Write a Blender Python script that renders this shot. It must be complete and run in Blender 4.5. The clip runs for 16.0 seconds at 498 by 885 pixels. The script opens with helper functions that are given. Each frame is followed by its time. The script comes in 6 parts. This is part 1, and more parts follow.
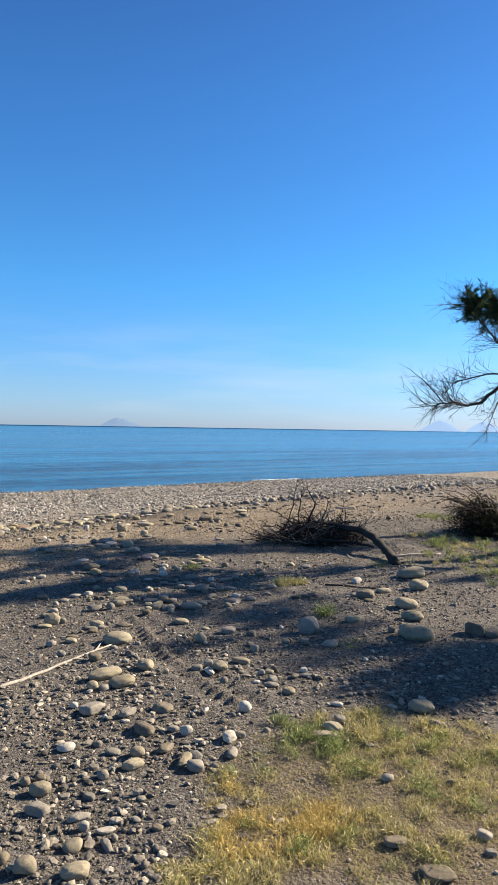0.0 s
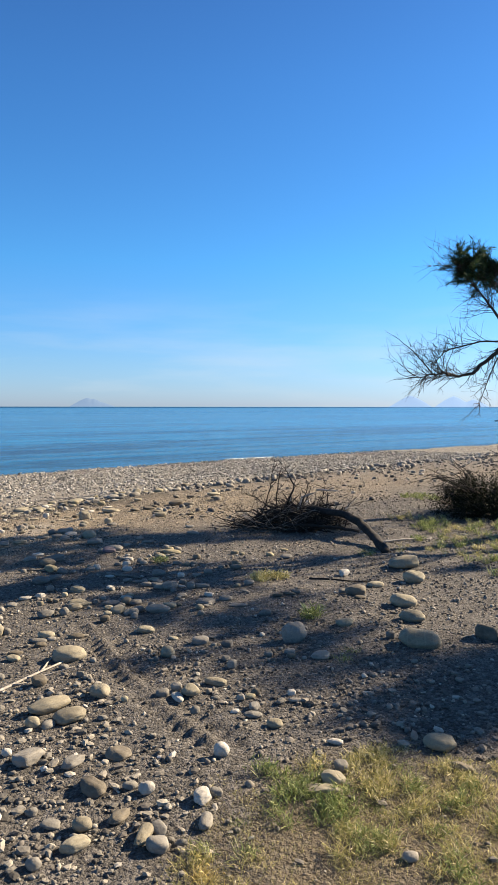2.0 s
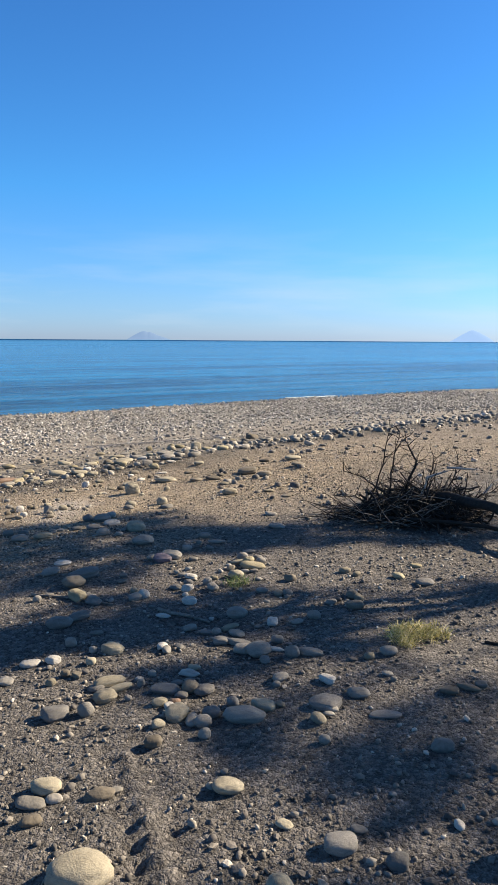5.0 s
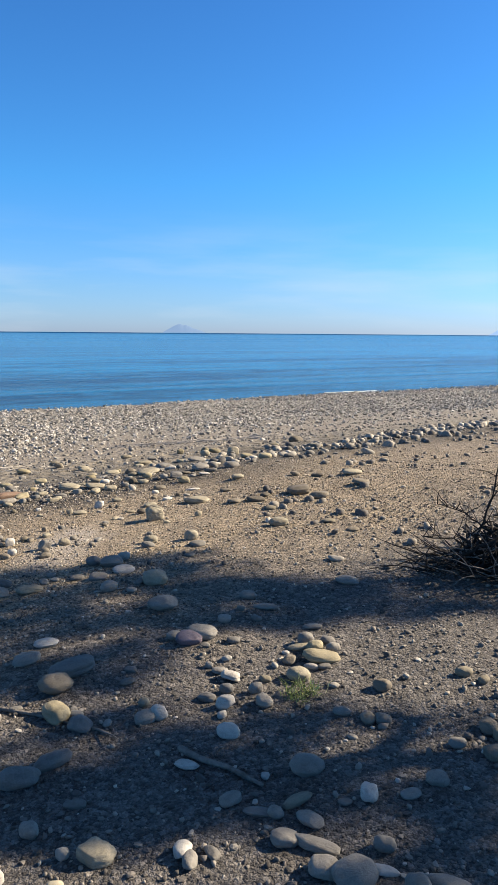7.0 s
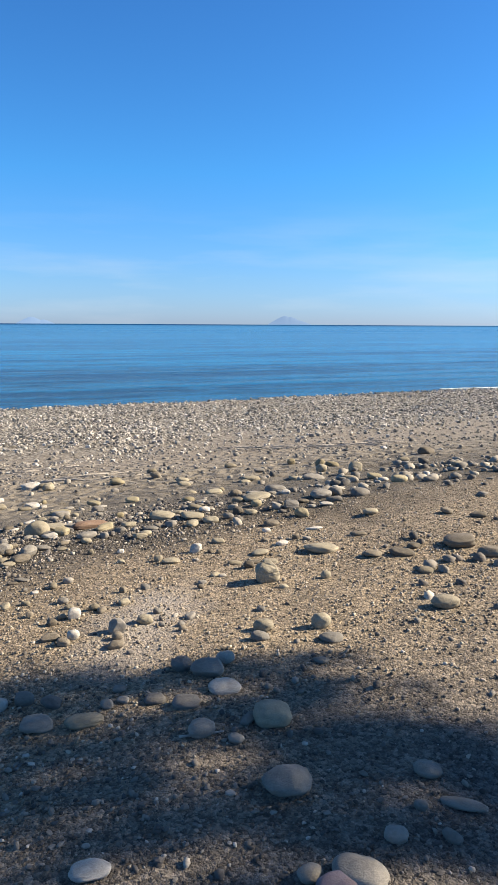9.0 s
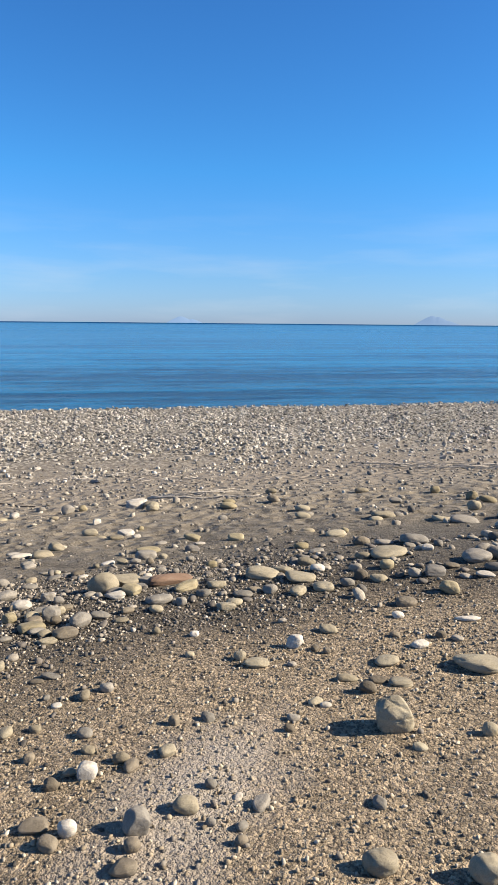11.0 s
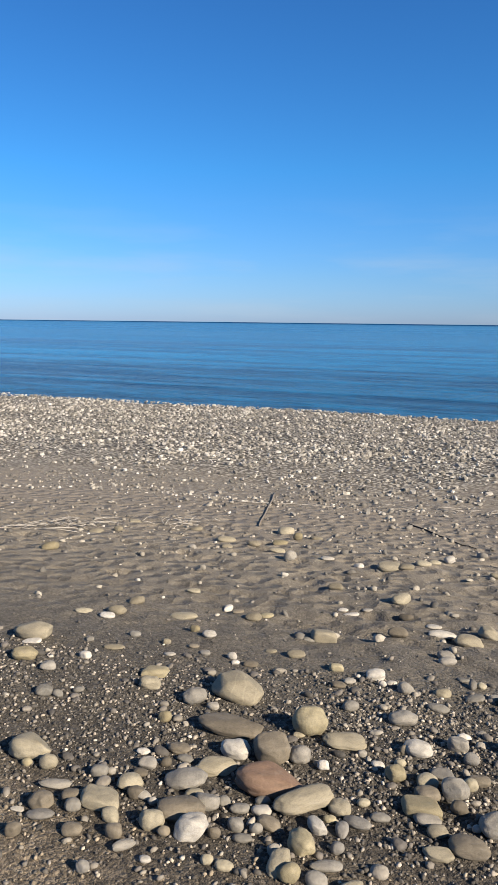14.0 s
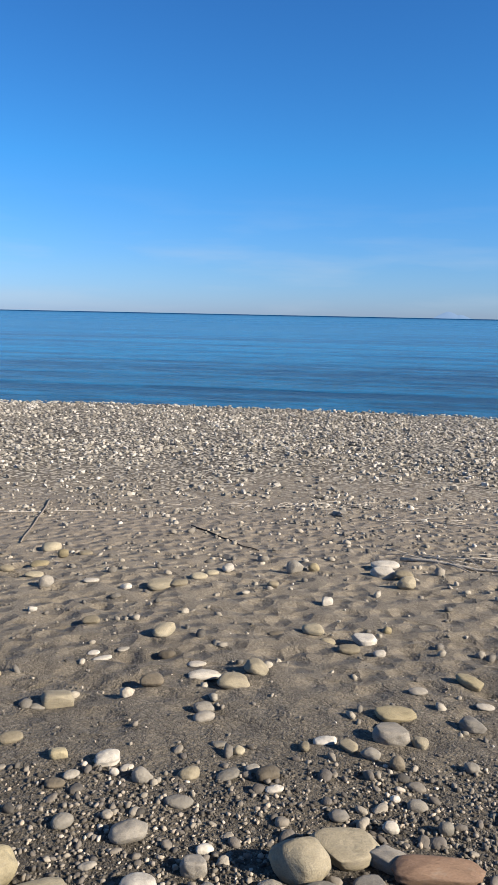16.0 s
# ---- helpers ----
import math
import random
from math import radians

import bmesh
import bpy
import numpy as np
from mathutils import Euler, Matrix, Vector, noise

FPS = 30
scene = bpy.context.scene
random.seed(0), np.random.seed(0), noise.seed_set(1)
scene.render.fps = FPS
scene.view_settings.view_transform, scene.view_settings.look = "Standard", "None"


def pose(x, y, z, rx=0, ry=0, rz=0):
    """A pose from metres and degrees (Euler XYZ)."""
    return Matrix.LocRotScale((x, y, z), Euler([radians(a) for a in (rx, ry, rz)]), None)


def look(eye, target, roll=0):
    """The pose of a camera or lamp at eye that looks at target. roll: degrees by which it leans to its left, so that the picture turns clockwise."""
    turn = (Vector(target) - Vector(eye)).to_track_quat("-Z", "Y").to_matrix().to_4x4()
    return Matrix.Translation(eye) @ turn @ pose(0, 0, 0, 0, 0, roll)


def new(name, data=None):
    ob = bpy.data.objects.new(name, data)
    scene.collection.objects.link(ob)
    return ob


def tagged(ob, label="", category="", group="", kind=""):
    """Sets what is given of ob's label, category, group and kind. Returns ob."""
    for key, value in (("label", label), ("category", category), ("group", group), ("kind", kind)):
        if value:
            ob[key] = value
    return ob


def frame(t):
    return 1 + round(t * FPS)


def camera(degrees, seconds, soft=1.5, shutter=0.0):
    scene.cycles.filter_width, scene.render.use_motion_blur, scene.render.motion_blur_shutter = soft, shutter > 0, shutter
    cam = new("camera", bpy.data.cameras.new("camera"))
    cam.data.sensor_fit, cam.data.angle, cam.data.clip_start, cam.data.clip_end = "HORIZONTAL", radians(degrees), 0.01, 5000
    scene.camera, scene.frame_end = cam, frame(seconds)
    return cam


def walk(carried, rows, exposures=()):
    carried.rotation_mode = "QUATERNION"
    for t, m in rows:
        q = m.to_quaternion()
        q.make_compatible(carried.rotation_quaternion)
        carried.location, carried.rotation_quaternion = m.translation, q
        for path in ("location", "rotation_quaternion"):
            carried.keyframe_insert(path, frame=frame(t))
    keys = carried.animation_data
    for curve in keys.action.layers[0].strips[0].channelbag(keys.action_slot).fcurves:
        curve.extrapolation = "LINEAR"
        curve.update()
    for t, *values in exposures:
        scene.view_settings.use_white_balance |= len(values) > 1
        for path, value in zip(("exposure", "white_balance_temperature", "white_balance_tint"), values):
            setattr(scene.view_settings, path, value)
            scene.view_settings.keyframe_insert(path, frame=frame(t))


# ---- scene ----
# ---------------------------------------------------------------- camera and walk
PATH = [
    (0.0, 0.317, -3.893, 1.498, -2.09, -1.22, 0.91),
    (0.5, 0.431, -3.849, 1.498, -5.65, -1.32, 0.48),
    (1.0, 0.420, -3.644, 1.462, -7.03, -1.74, 0.24),
    (1.5, 0.350, -3.397, 1.490, -6.33, -2.37, 0.17),
    (2.0, 0.347, -3.114, 1.473, -4.40, -3.00, 0.07),
    (2.5, 0.353, -2.783, 1.532, -2.42, -3.45, 0.24),
    (3.0, 0.296, -2.386, 1.523, -0.55, -4.01, 0.17),
    (3.5, 0.229, -2.016, 1.566, 0.53, -4.66, 0.41),
    (3.7, 0.211, -1.865, 1.564, 0.74, -5.08, 0.49),
    (5.8, 0.014, -0.145, 1.546, -0.14, -9.44, 0.34),
    (6.0, 0.000, 0.000, 1.535, 0.00, -9.43, 0.35),
    (6.5, -0.062, 0.407, 1.521, 1.02, -9.30, 0.38),
    (7.0, -0.089, 0.808, 1.500, 3.04, -9.04, 0.46),
    (7.5, -0.137, 1.196, 1.518, 5.48, -8.90, 0.48),
    (8.0, -0.268, 1.616, 1.511, 8.32, -9.14, 0.34),
    (8.5, -0.400, 1.959, 1.505, 10.10, -9.45, 0.40),
    (8.7, -0.430, 2.120, 1.514, 10.77, -9.60, 0.34),
    (10.8, -0.693, 3.759, 1.537, 21.05, -9.99, 0.62),
    (11.0, -0.728, 3.888, 1.532, 23.36, -9.85, 0.53),
    (11.5, -0.884, 4.220, 1.540, 30.18, -9.66, 0.26),
    (12.0, -1.080, 4.531, 1.531, 38.54, -9.46, 0.37),
    (12.5, -1.274, 4.731, 1.553, 46.45, -9.30, 0.38),
    (13.0, -1.534, 4.886, 1.589, 53.78, -9.39, 0.55),
    (13.5, -1.617, 4.996, 1.625, 58.61, -9.57, 0.64),
    (14.0, -1.624, 5.095, 1.623, 60.98, -9.94, 0.66),
    (14.5, -1.769, 5.208, 1.565, 60.64, -10.47, 0.56),
    (15.0, -1.944, 5.383, 1.569, 57.65, -10.89, 0.50),
    (15.5, -2.026, 5.701, 1.599, 52.46, -10.94, 0.75),
    (16.0, -2.101, 5.991, 1.598, 44.69, -10.57, 1.16),
]
cam = camera(39.75, 16.0, 0.95)
walk(cam, [(t, pose(x, y, z, 0, 0, w) @ pose(0, 0, 0, 90 + p) @ pose(0, 0, 0, 0, 0, r))
           for t, x, y, z, w, p, r in PATH],
     exposures=((0.0, 1.48, 6750, 10), (2.0, 1.48, 6900, 10), (3.5, 1.48, 6600, 10), (8.5, 1.48, 6450, 10), (11.0, 1.38, 6350, 10), (12.5, 1.21, 6250, 10), (14.5, 1.08, 6200, 10), (16.0, 1.15, 6150, 10)))

# ---------------------------------------------------------------- light
SUN_AZ, SUN_EL = 70.0, 30.5          # degrees from +y towards +x, and above the horizon
# the last two stops, overhead and unseen, are lifted warm to fill the shade
AIR = ((0.0, 0.31, 0.435, 0.80), (0.06, 0.285, 0.46, 0.75), (0.2, 0.195, 0.53, 0.82), (0.42, 0.185, 0.47, 0.77), (0.56, 0.175, 0.40, 0.68), (0.7, 0.275, 0.30, 0.335), (0.85, 0.50, 0.43, 0.35))
world = bpy.data.worlds.new("World")
scene.world = world
world.use_nodes = True
wn, wl = world.node_tree.nodes, world.node_tree.links
wn.clear()
sky = wn.new("ShaderNodeTexSky")
sky.sky_type = "NISHITA"
sky.sun_disc = False
sky.sun_elevation, sky.sun_rotation = radians(SUN_EL), radians(SUN_AZ)
sky.air_density, sky.dust_density, sky.ozone_density, sky.altitude = 1.0, 0.25, 2.5, 0.0
hue = wn.new("ShaderNodeHueSaturation")
hue.inputs["Saturation"].default_value = 1.0
hue.inputs["Value"].default_value = 1.52
back = wn.new("ShaderNodeBackground")
back.inputs["Strength"].default_value = 0.0555
wout = wn.new("ShaderNodeOutputWorld")
# the clear deep blue of the air, paler towards the sea, warm overhead
wtc = wn.new("ShaderNodeTexCoord")
wsep = wn.new("ShaderNodeSeparateXYZ")
wl.new(wtc.outputs["Generated"], wsep.inputs[0])
air = wn.new("ShaderNodeValToRGB")
while len(air.color_ramp.elements) < len(AIR):
    air.color_ramp.elements.new(0.5)
for el, (p, *c) in zip(air.color_ramp.elements, AIR):
    el.position, el.color = p, (*c, 1)
wl.new(wsep.outputs["Z"], air.inputs["Fac"])
tint = wn.new("ShaderNodeMixRGB")
tint.blend_type, tint.inputs["Fac"].default_value = "MULTIPLY", 1.0
wl.new(sky.outputs[0], tint.inputs["Color1"])
wl.new(air.outputs["Color"], tint.inputs["Color2"])
wl.new(tint.outputs[0], hue.inputs["Color"])
# thin cirrus low over the sea
wmap = wn.new("ShaderNodeMapping")
wmap.inputs["Scale"].default_value = (2.2, 2.2, 16.0)
wl.new(wtc.outputs["Generated"], wmap.inputs[0])
wnoise = wn.new("ShaderNodeTexNoise")
wnoise.inputs["Scale"].default_value = 2.0
wnoise.inputs["Detail"].default_value = 6.0
wl.new(wmap.outputs[0], wnoise.inputs["Vector"])
wr1 = wn.new("ShaderNodeMapRange")
wr1.inputs["From Min"].default_value, wr1.inputs["From Max"].default_value = 0.48, 0.78
wl.new(wnoise.outputs["Fac"], wr1.inputs["Value"])
wr2 = wn.new("ShaderNodeValToRGB")
wr2.color_ramp.elements[0].position, wr2.color_ramp.elements[0].color = 0.01, (0.3, 0.3, 0.3, 1)
wr2.color_ramp.elements[1].position, wr2.color_ramp.elements[1].color = 0.17, (0, 0, 0, 1)
e = wr2.color_ramp.elements.new(0.07)
e.color = (0.28, 0.28, 0.28, 1)
wl.new(wsep.outputs["Z"], wr2.inputs["Fac"])
wm = wn.new("ShaderNodeMath")
wm.operation = "MULTIPLY"
wl.new(wr1.outputs[0], wm.inputs[0])
wl.new(wr2.outputs["Color"], wm.inputs[1])
wmix = wn.new("ShaderNodeMixRGB")
wmix.inputs["Color2"].default_value = (4.87, 5.42, 5.97, 1)
wl.new(wm.outputs[0], wmix.inputs["Fac"])
wl.new(hue.outputs[0], wmix.inputs["Color1"])
wl.new(wmix.outputs[0], back.inputs["Color"])
wl.new(back.outputs[0], wout.inputs["Surface"])

sun_data = bpy.data.lights.new("sun", "SUN")
sun_data.energy, sun_data.angle, sun_data.color = 4.7, radians(0.53), (1.0, 0.83, 0.62)
sun = new("sun", sun_data)
sdir = Vector((math.sin(radians(SUN_AZ)) * math.cos(radians(SUN_EL)), math.cos(radians(SUN_AZ)) * math.cos(radians(SUN_EL)), math.sin(radians(SUN_EL))))
sun.matrix_world = look(sdir * 60, (0, 0, 0))


# ---------------------------------------------------------------- materials
class Nodes:
    """Short hand for a node material."""

    def __init__(self, name, rough=0.9):
        self.mat = bpy.data.materials.new(name)
        self.mat.use_nodes = True
        self.t = self.mat.node_tree
        self.bsdf = self.t.nodes["Principled BSDF"]
        self.bsdf.inputs["Roughness"].default_value = rough
        self.pos = self.t.nodes.new("ShaderNodeNewGeometry").outputs["Position"]

    def node(self, kind, **inputs):
        n = self.t.nodes.new(kind)
        for k, v in inputs.items():
            self.set(n, k.replace("_", " "), v)
        return n

    def set(self, n, key, v):
        s = n.inputs[key]
        if isinstance(v, bpy.types.NodeSocket):
            self.t.links.new(v, s)
        else:
            s.default_value = v

    def noise(self, scale, detail=4.0, vec=None, rough=0.55, distort=0.0):
        n = self.node("ShaderNodeTexNoise", Scale=scale, Detail=detail, Roughness=rough, Distortion=distort)
        self.t.links.new(self.pos if vec is None else vec, n.inputs["Vector"])
        return n.outputs["Fac"]

    def voronoi(self, scale, out="Distance", vec=None, feature="F1"):
        n = self.node("ShaderNodeTexVoronoi", Scale=scale)
        n.feature, n.voronoi_dimensions = feature, "2D"
        self.t.links.new(self.pos if vec is None else vec, n.inputs["Vector"])
        return n.outputs[out]

    def ramp(self, fac, *stops):
        n = self.t.nodes.new("ShaderNodeValToRGB")
        els = n.color_ramp.elements
        while len(els) < len(stops):
            els.new(0.5)
        for el, (p, c) in zip(els, stops):
            el.position = p
            el.color = (c, c, c, 1) if isinstance(c, (int, float)) else (*c, 1)
        self.t.links.new(fac, n.inputs["Fac"])
        return n.outputs["Color"]

    def mix(self, fac, a, b, mode="MIX"):
        n = self.t.nodes.new("ShaderNodeMixRGB")
        n.blend_type = mode
        for key, v in (("Fac", fac), ("Color1", a), ("Color2", b)):
            if isinstance(v, bpy.types.NodeSocket):
                self.t.links.new(v, n.inputs[key])
            else:
                n.inputs[key].default_value = v if key == "Fac" else (*v, 1)
        return n.outputs["Color"]

    def maths(self, op, a, b=0.0):
        n = self.t.nodes.new("ShaderNodeMath")
        n.operation = op
        for s, v in zip(n.inputs, (a, b)):
            if isinstance(v, bpy.types.NodeSocket):
                self.t.links.new(v, s)
            else:
                s.default_value = v
        return n.outputs[0]

    def dot(self, v):
        n = self.t.nodes.new("ShaderNodeVectorMath")
        n.operation = "DOT_PRODUCT"
        self.t.links.new(self.pos, n.inputs[0])
        n.inputs[1].default_value = v
        return n.outputs["Value"]

    def bump(self, height, strength, distance, before=None):
        n = self.node("ShaderNodeBump", Strength=strength, Distance=distance, Height=height)
        if before is not None:
            self.t.links.new(before, n.inputs["Normal"])
        return n.outputs["Normal"]

    def done(self, color=None, normal=None, rough=None):
        for key, v in (("Base Color", color), ("Normal", normal), ("Roughness", rough)):
            if v is not None:
                self.set(self.bsdf, key, v if isinstance(v, (bpy.types.NodeSocket, float)) else (*v, 1))
        return self.mat


SEAWARD = (-0.588, 0.809, 0.0)


def ground_material():
    m = Nodes("beach_ground", 0.95)
    big, mid, fine = m.noise(0.45, 5), m.noise(4.0, 7, rough=0.65), m.noise(90.0, 4)
    warp = m.node("ShaderNodeVectorMath", Vector=m.pos)
    wob = m.node("ShaderNodeTexNoise", Scale=60.0)
    m.t.links.new(m.pos, wob.inputs["Vector"])
    warp.operation = "MULTIPLY_ADD"
    m.t.links.new(wob.outputs["Color"], warp.inputs[0])
    warp.inputs[1].default_value = (0.02, 0.02, 0.02)
    m.t.links.new(m.pos, warp.inputs[2])
    grains = []
    for scale in (52.0, 130.0):
        g = m.node("ShaderNodeTexVoronoi", Scale=scale)
        m.t.links.new(warp.outputs[0], g.inputs["Vector"])
        grains.append(g)
    tones = []
    for g, (lo, hi) in zip(grains, ((0.24, 2.7), (0.3, 2.3))):
        one = m.node("ShaderNodeSeparateColor", Color=g.outputs["Color"]).outputs["Red"]
        bright = m.node("ShaderNodeMapRange", Value=m.maths("POWER", one, 1.8))
        bright.inputs["To Min"].default_value, bright.inputs["To Max"].default_value = lo, hi
        tones.append(bright.outputs[0])
    grain = m.maths("MULTIPLY", m.maths("ADD", tones[0], tones[1]), 0.5)
    cob = m.node("ShaderNodeTexVoronoi", Scale=10.0)
    m.t.links.new(m.pos, cob.inputs["Vector"])
    cobcol = m.mix(m.ramp(cob.outputs["Distance"], (0.3, 0.0), (0.58, 1.0)), m.ramp(cob.outputs["Color"], (0.0, (0.265, 0.250, 0.218)), (0.4, (0.468, 0.441, 0.374)), (1.0, (0.663, 0.640, 0.569))), (0.039, 0.035, 0.031))
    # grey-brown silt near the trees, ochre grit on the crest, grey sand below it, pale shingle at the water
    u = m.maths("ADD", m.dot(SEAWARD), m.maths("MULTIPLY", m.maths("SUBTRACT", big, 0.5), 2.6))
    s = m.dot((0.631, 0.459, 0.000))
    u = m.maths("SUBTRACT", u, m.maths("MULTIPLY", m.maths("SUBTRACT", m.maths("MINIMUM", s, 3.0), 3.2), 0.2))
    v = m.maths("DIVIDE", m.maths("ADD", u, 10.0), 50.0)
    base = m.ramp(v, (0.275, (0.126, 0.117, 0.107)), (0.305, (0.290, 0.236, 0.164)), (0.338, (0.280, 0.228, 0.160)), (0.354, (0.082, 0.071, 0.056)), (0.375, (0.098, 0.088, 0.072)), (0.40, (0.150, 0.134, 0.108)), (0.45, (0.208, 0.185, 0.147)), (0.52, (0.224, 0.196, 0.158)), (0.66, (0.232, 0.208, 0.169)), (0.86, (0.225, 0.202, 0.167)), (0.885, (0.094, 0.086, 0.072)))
    gritty = m.ramp(v, (0.2, 0.9), (0.354, 0.9), (0.375, 0.85), (0.41, 0.35), (0.5, 0.3), (0.66, 0.6))
    ochre = m.maths("MULTIPLY", m.ramp(v, (0.275, 0.0), (0.305, 1.0), (0.338, 1.0), (0.36, 0.0)), m.ramp(m.maths("DIVIDE", s, 20.0), (0.2, 0.0), (0.45, 0.85)))
    base = m.mix(ochre, base, (0.150, 0.130, 0.108))
    many = m.node("ShaderNodeVectorMath", Vector=base)
    many.operation = "SCALE"
    m.t.links.new(grain, many.inputs["Scale"])
    col = m.mix(gritty, base, many.outputs[0])
    strips = m.maths("ADD", v, m.maths("MULTIPLY", m.maths("SUBTRACT", m.noise(0.5, 5), 0.5), 0.16))
    col = m.mix(m.ramp(strips, (0.54, 0.0), (0.66, 0.9)), col, cobcol)
    # pale dusty ash on the crest
    dist = m.node("ShaderNodeVectorMath")
    dist.operation = "DISTANCE"
    squash = m.node("ShaderNodeMapping")
    m.t.links.new(m.pos, squash.inputs["Vector"])
    squash.inputs["Scale"].default_value = (1.55, 0.62, 0.78)
    m.t.links.new(squash.outputs[0], dist.inputs[0])
    dist.inputs[1].default_value = (-2.68, 3.58, -0.06)
    ash = m.maths("ADD", dist.outputs["Value"], m.maths("MULTIPLY", m.maths("SUBTRACT", mid, 0.5), 0.9))
    col = m.mix(m.ramp(ash, (0.12, 0.9), (0.55, 0.0)), col, (0.40, 0.365, 0.32))
    # brown soil where the weeds grow
    plot = m.node("ShaderNodeVectorMath")
    plot.operation = "DISTANCE"
    m.t.links.new(m.pos, plot.inputs[0])
    plot.inputs[1].default_value = (1.1, -1.1, 0.0)
    soil = m.maths("ADD", plot.outputs["Value"], m.maths("MULTIPLY", m.maths("SUBTRACT", mid, 0.5), 1.1))
    col = m.mix(m.ramp(soil, (0.5, 0.75), (0.95, 0.0)), col, (0.175, 0.14, 0.088))
    col = m.mix(0.45, col, m.ramp(mid, (0.3, 0.55), (0.68, 1.0)), "MULTIPLY")
    col = m.mix(0.3, col, m.ramp(fine, (0.3, 0.5), (0.65, 1.0)), "MULTIPLY")
    h = m.maths("MULTIPLY", gritty, m.maths("ADD", m.maths("MULTIPLY", grains[0].outputs["Distance"], -1.1), m.maths("MULTIPLY", grains[1].outputs["Distance"], -0.55)))
    n0 = m.bump(m.maths("MULTIPLY", cob.outputs["Distance"], m.ramp(v, (0.56, 0.0), (0.70, -1.0))), 1.0, 0.09)
    dents = m.ramp(m.maths("ADD", m.voronoi(4.5), m.maths("MULTIPLY", m.noise(7.0, 3), 0.5)), (0.3, 0.0), (0.75, 1.0))
    n0 = m.bump(m.maths("MULTIPLY", dents, m.ramp(v, (0.375, 0.0), (0.41, 1.0), (0.52, 1.0), (0.60, 0.0))), 1.0, 0.045, n0)
    n1 = m.bump(m.maths("MULTIPLY", gritty, m.noise(22.0, 6, rough=0.7)), 0.6, 0.055, n0)
    return m.done(col, m.bump(h, 0.75, 0.022, n1))


STONE_TINTS = {
    "tan": ((0.225, 0.199, 0.142), (0.350, 0.318, 0.234)), "ochre": ((0.235, 0.202, 0.122), (0.335, 0.298, 0.196)),
    "grey": ((0.202, 0.192, 0.169), (0.300, 0.281, 0.245)), "slate": ((0.142, 0.137, 0.126), (0.225, 0.214, 0.194)),
    "white": ((0.408, 0.388, 0.346), (0.532, 0.510, 0.460)), "russet": ((0.155, 0.098, 0.066), (0.215, 0.142, 0.098)),
    "brown": ((0.128, 0.110, 0.082), (0.205, 0.178, 0.134)), "plum": ((0.17, 0.14, 0.165), (0.24, 0.20, 0.23)),
}


def stone_material(name):
    lo, hi = STONE_TINTS[name]
    m = Nodes("stone_" + name, 0.78)
    info = m.t.nodes.new("ShaderNodeObjectInfo").outputs["Random"]
    tc = m.t.nodes.new("ShaderNodeTexCoord").outputs["Object"]
    off = m.node("ShaderNodeVectorMath")
    m.t.links.new(tc, off.inputs[0])
    comb = m.node("ShaderNodeCombineXYZ", X=m.maths("MULTIPLY", info, 37.0), Y=m.maths("MULTIPLY", info, 91.0), Z=info)
    m.t.links.new(comb.outputs[0], off.inputs[1])
    vec = off.outputs[0]
    blotch, speck = m.noise(1.8, 5, vec), m.noise(26.0, 3, vec)
    col = m.mix(m.maths("ADD", m.maths("MULTIPLY", info, 0.6), m.maths("MULTIPLY", blotch, 0.4)), lo, hi)
    col = m.mix(0.55, col, m.ramp(blotch, (0.32, 0.55), (0.6, 1.0)), "MULTIPLY")
    col = m.mix(0.35, col, m.ramp(speck, (0.35, 0.45), (0.6, 1.0)), "MULTIPLY")
    pits = m.noise(5.0, 6, vec, 0.6, 0.6)
    col = m.mix(0.3, col, m.ramp(pits, (0.34, 0.45), (0.48, 1.0)), "MULTIPLY")
    # pale or dark bedding veins, on some stones only
    wave = m.node("ShaderNodeTexWave", Scale=1.5, Distortion=3.5, Detail=3.0, Detail_Scale=1.2)
    m.t.links.new(vec, wave.inputs["Vector"])
    line = m.ramp(wave.outputs["Fac"], (0.0, 1.0), (0.10, 0.0))
    pick = m.maths("FRACT", m.maths("MULTIPLY", info, 7.3))
    col = m.mix(m.maths("MULTIPLY", line, m.ramp(pick, (0.8, 0.0), (0.86, 0.22))), col, hi)
    # dust and soil sticking low on the sides
    soil = m.noise(3.0, 5, vec, 0.65)
    col = m.mix(m.ramp(soil, (0.56, 0.0), (0.72, 0.4)), col, (0.21, 0.19, 0.16))
    return m.done(col, m.bump(m.noise(34.0, 4, vec), 0.2, 0.02, m.bump(pits, 0.2, 0.04)))


def pebble_material(name, stops, rough=0.85):
    m = Nodes(name, rough)
    rnd = m.t.nodes["Geometry"].outputs["Random Per Island"]
    col = m.ramp(rnd, *stops)
    col = m.mix(0.5, col, m.ramp(m.noise(60.0, 4), (0.3, 0.5), (0.65, 1.0)), "MULTIPLY")
    return m.done(col, m.bump(m.noise(120.0, 3), 0.3, 0.004, m.bump(m.noise(28.0, 4), 0.5, 0.015)))


def bark_material(name, lo, hi):
    m = Nodes(name, 0.9)
    n = m.noise(35.0, 5)
    return m.done(m.mix(m.ramp(n, (0.3, 0.0), (0.7, 1.0)), lo, hi), m.bump(m.noise(60.0, 4), 0.6, 0.01))


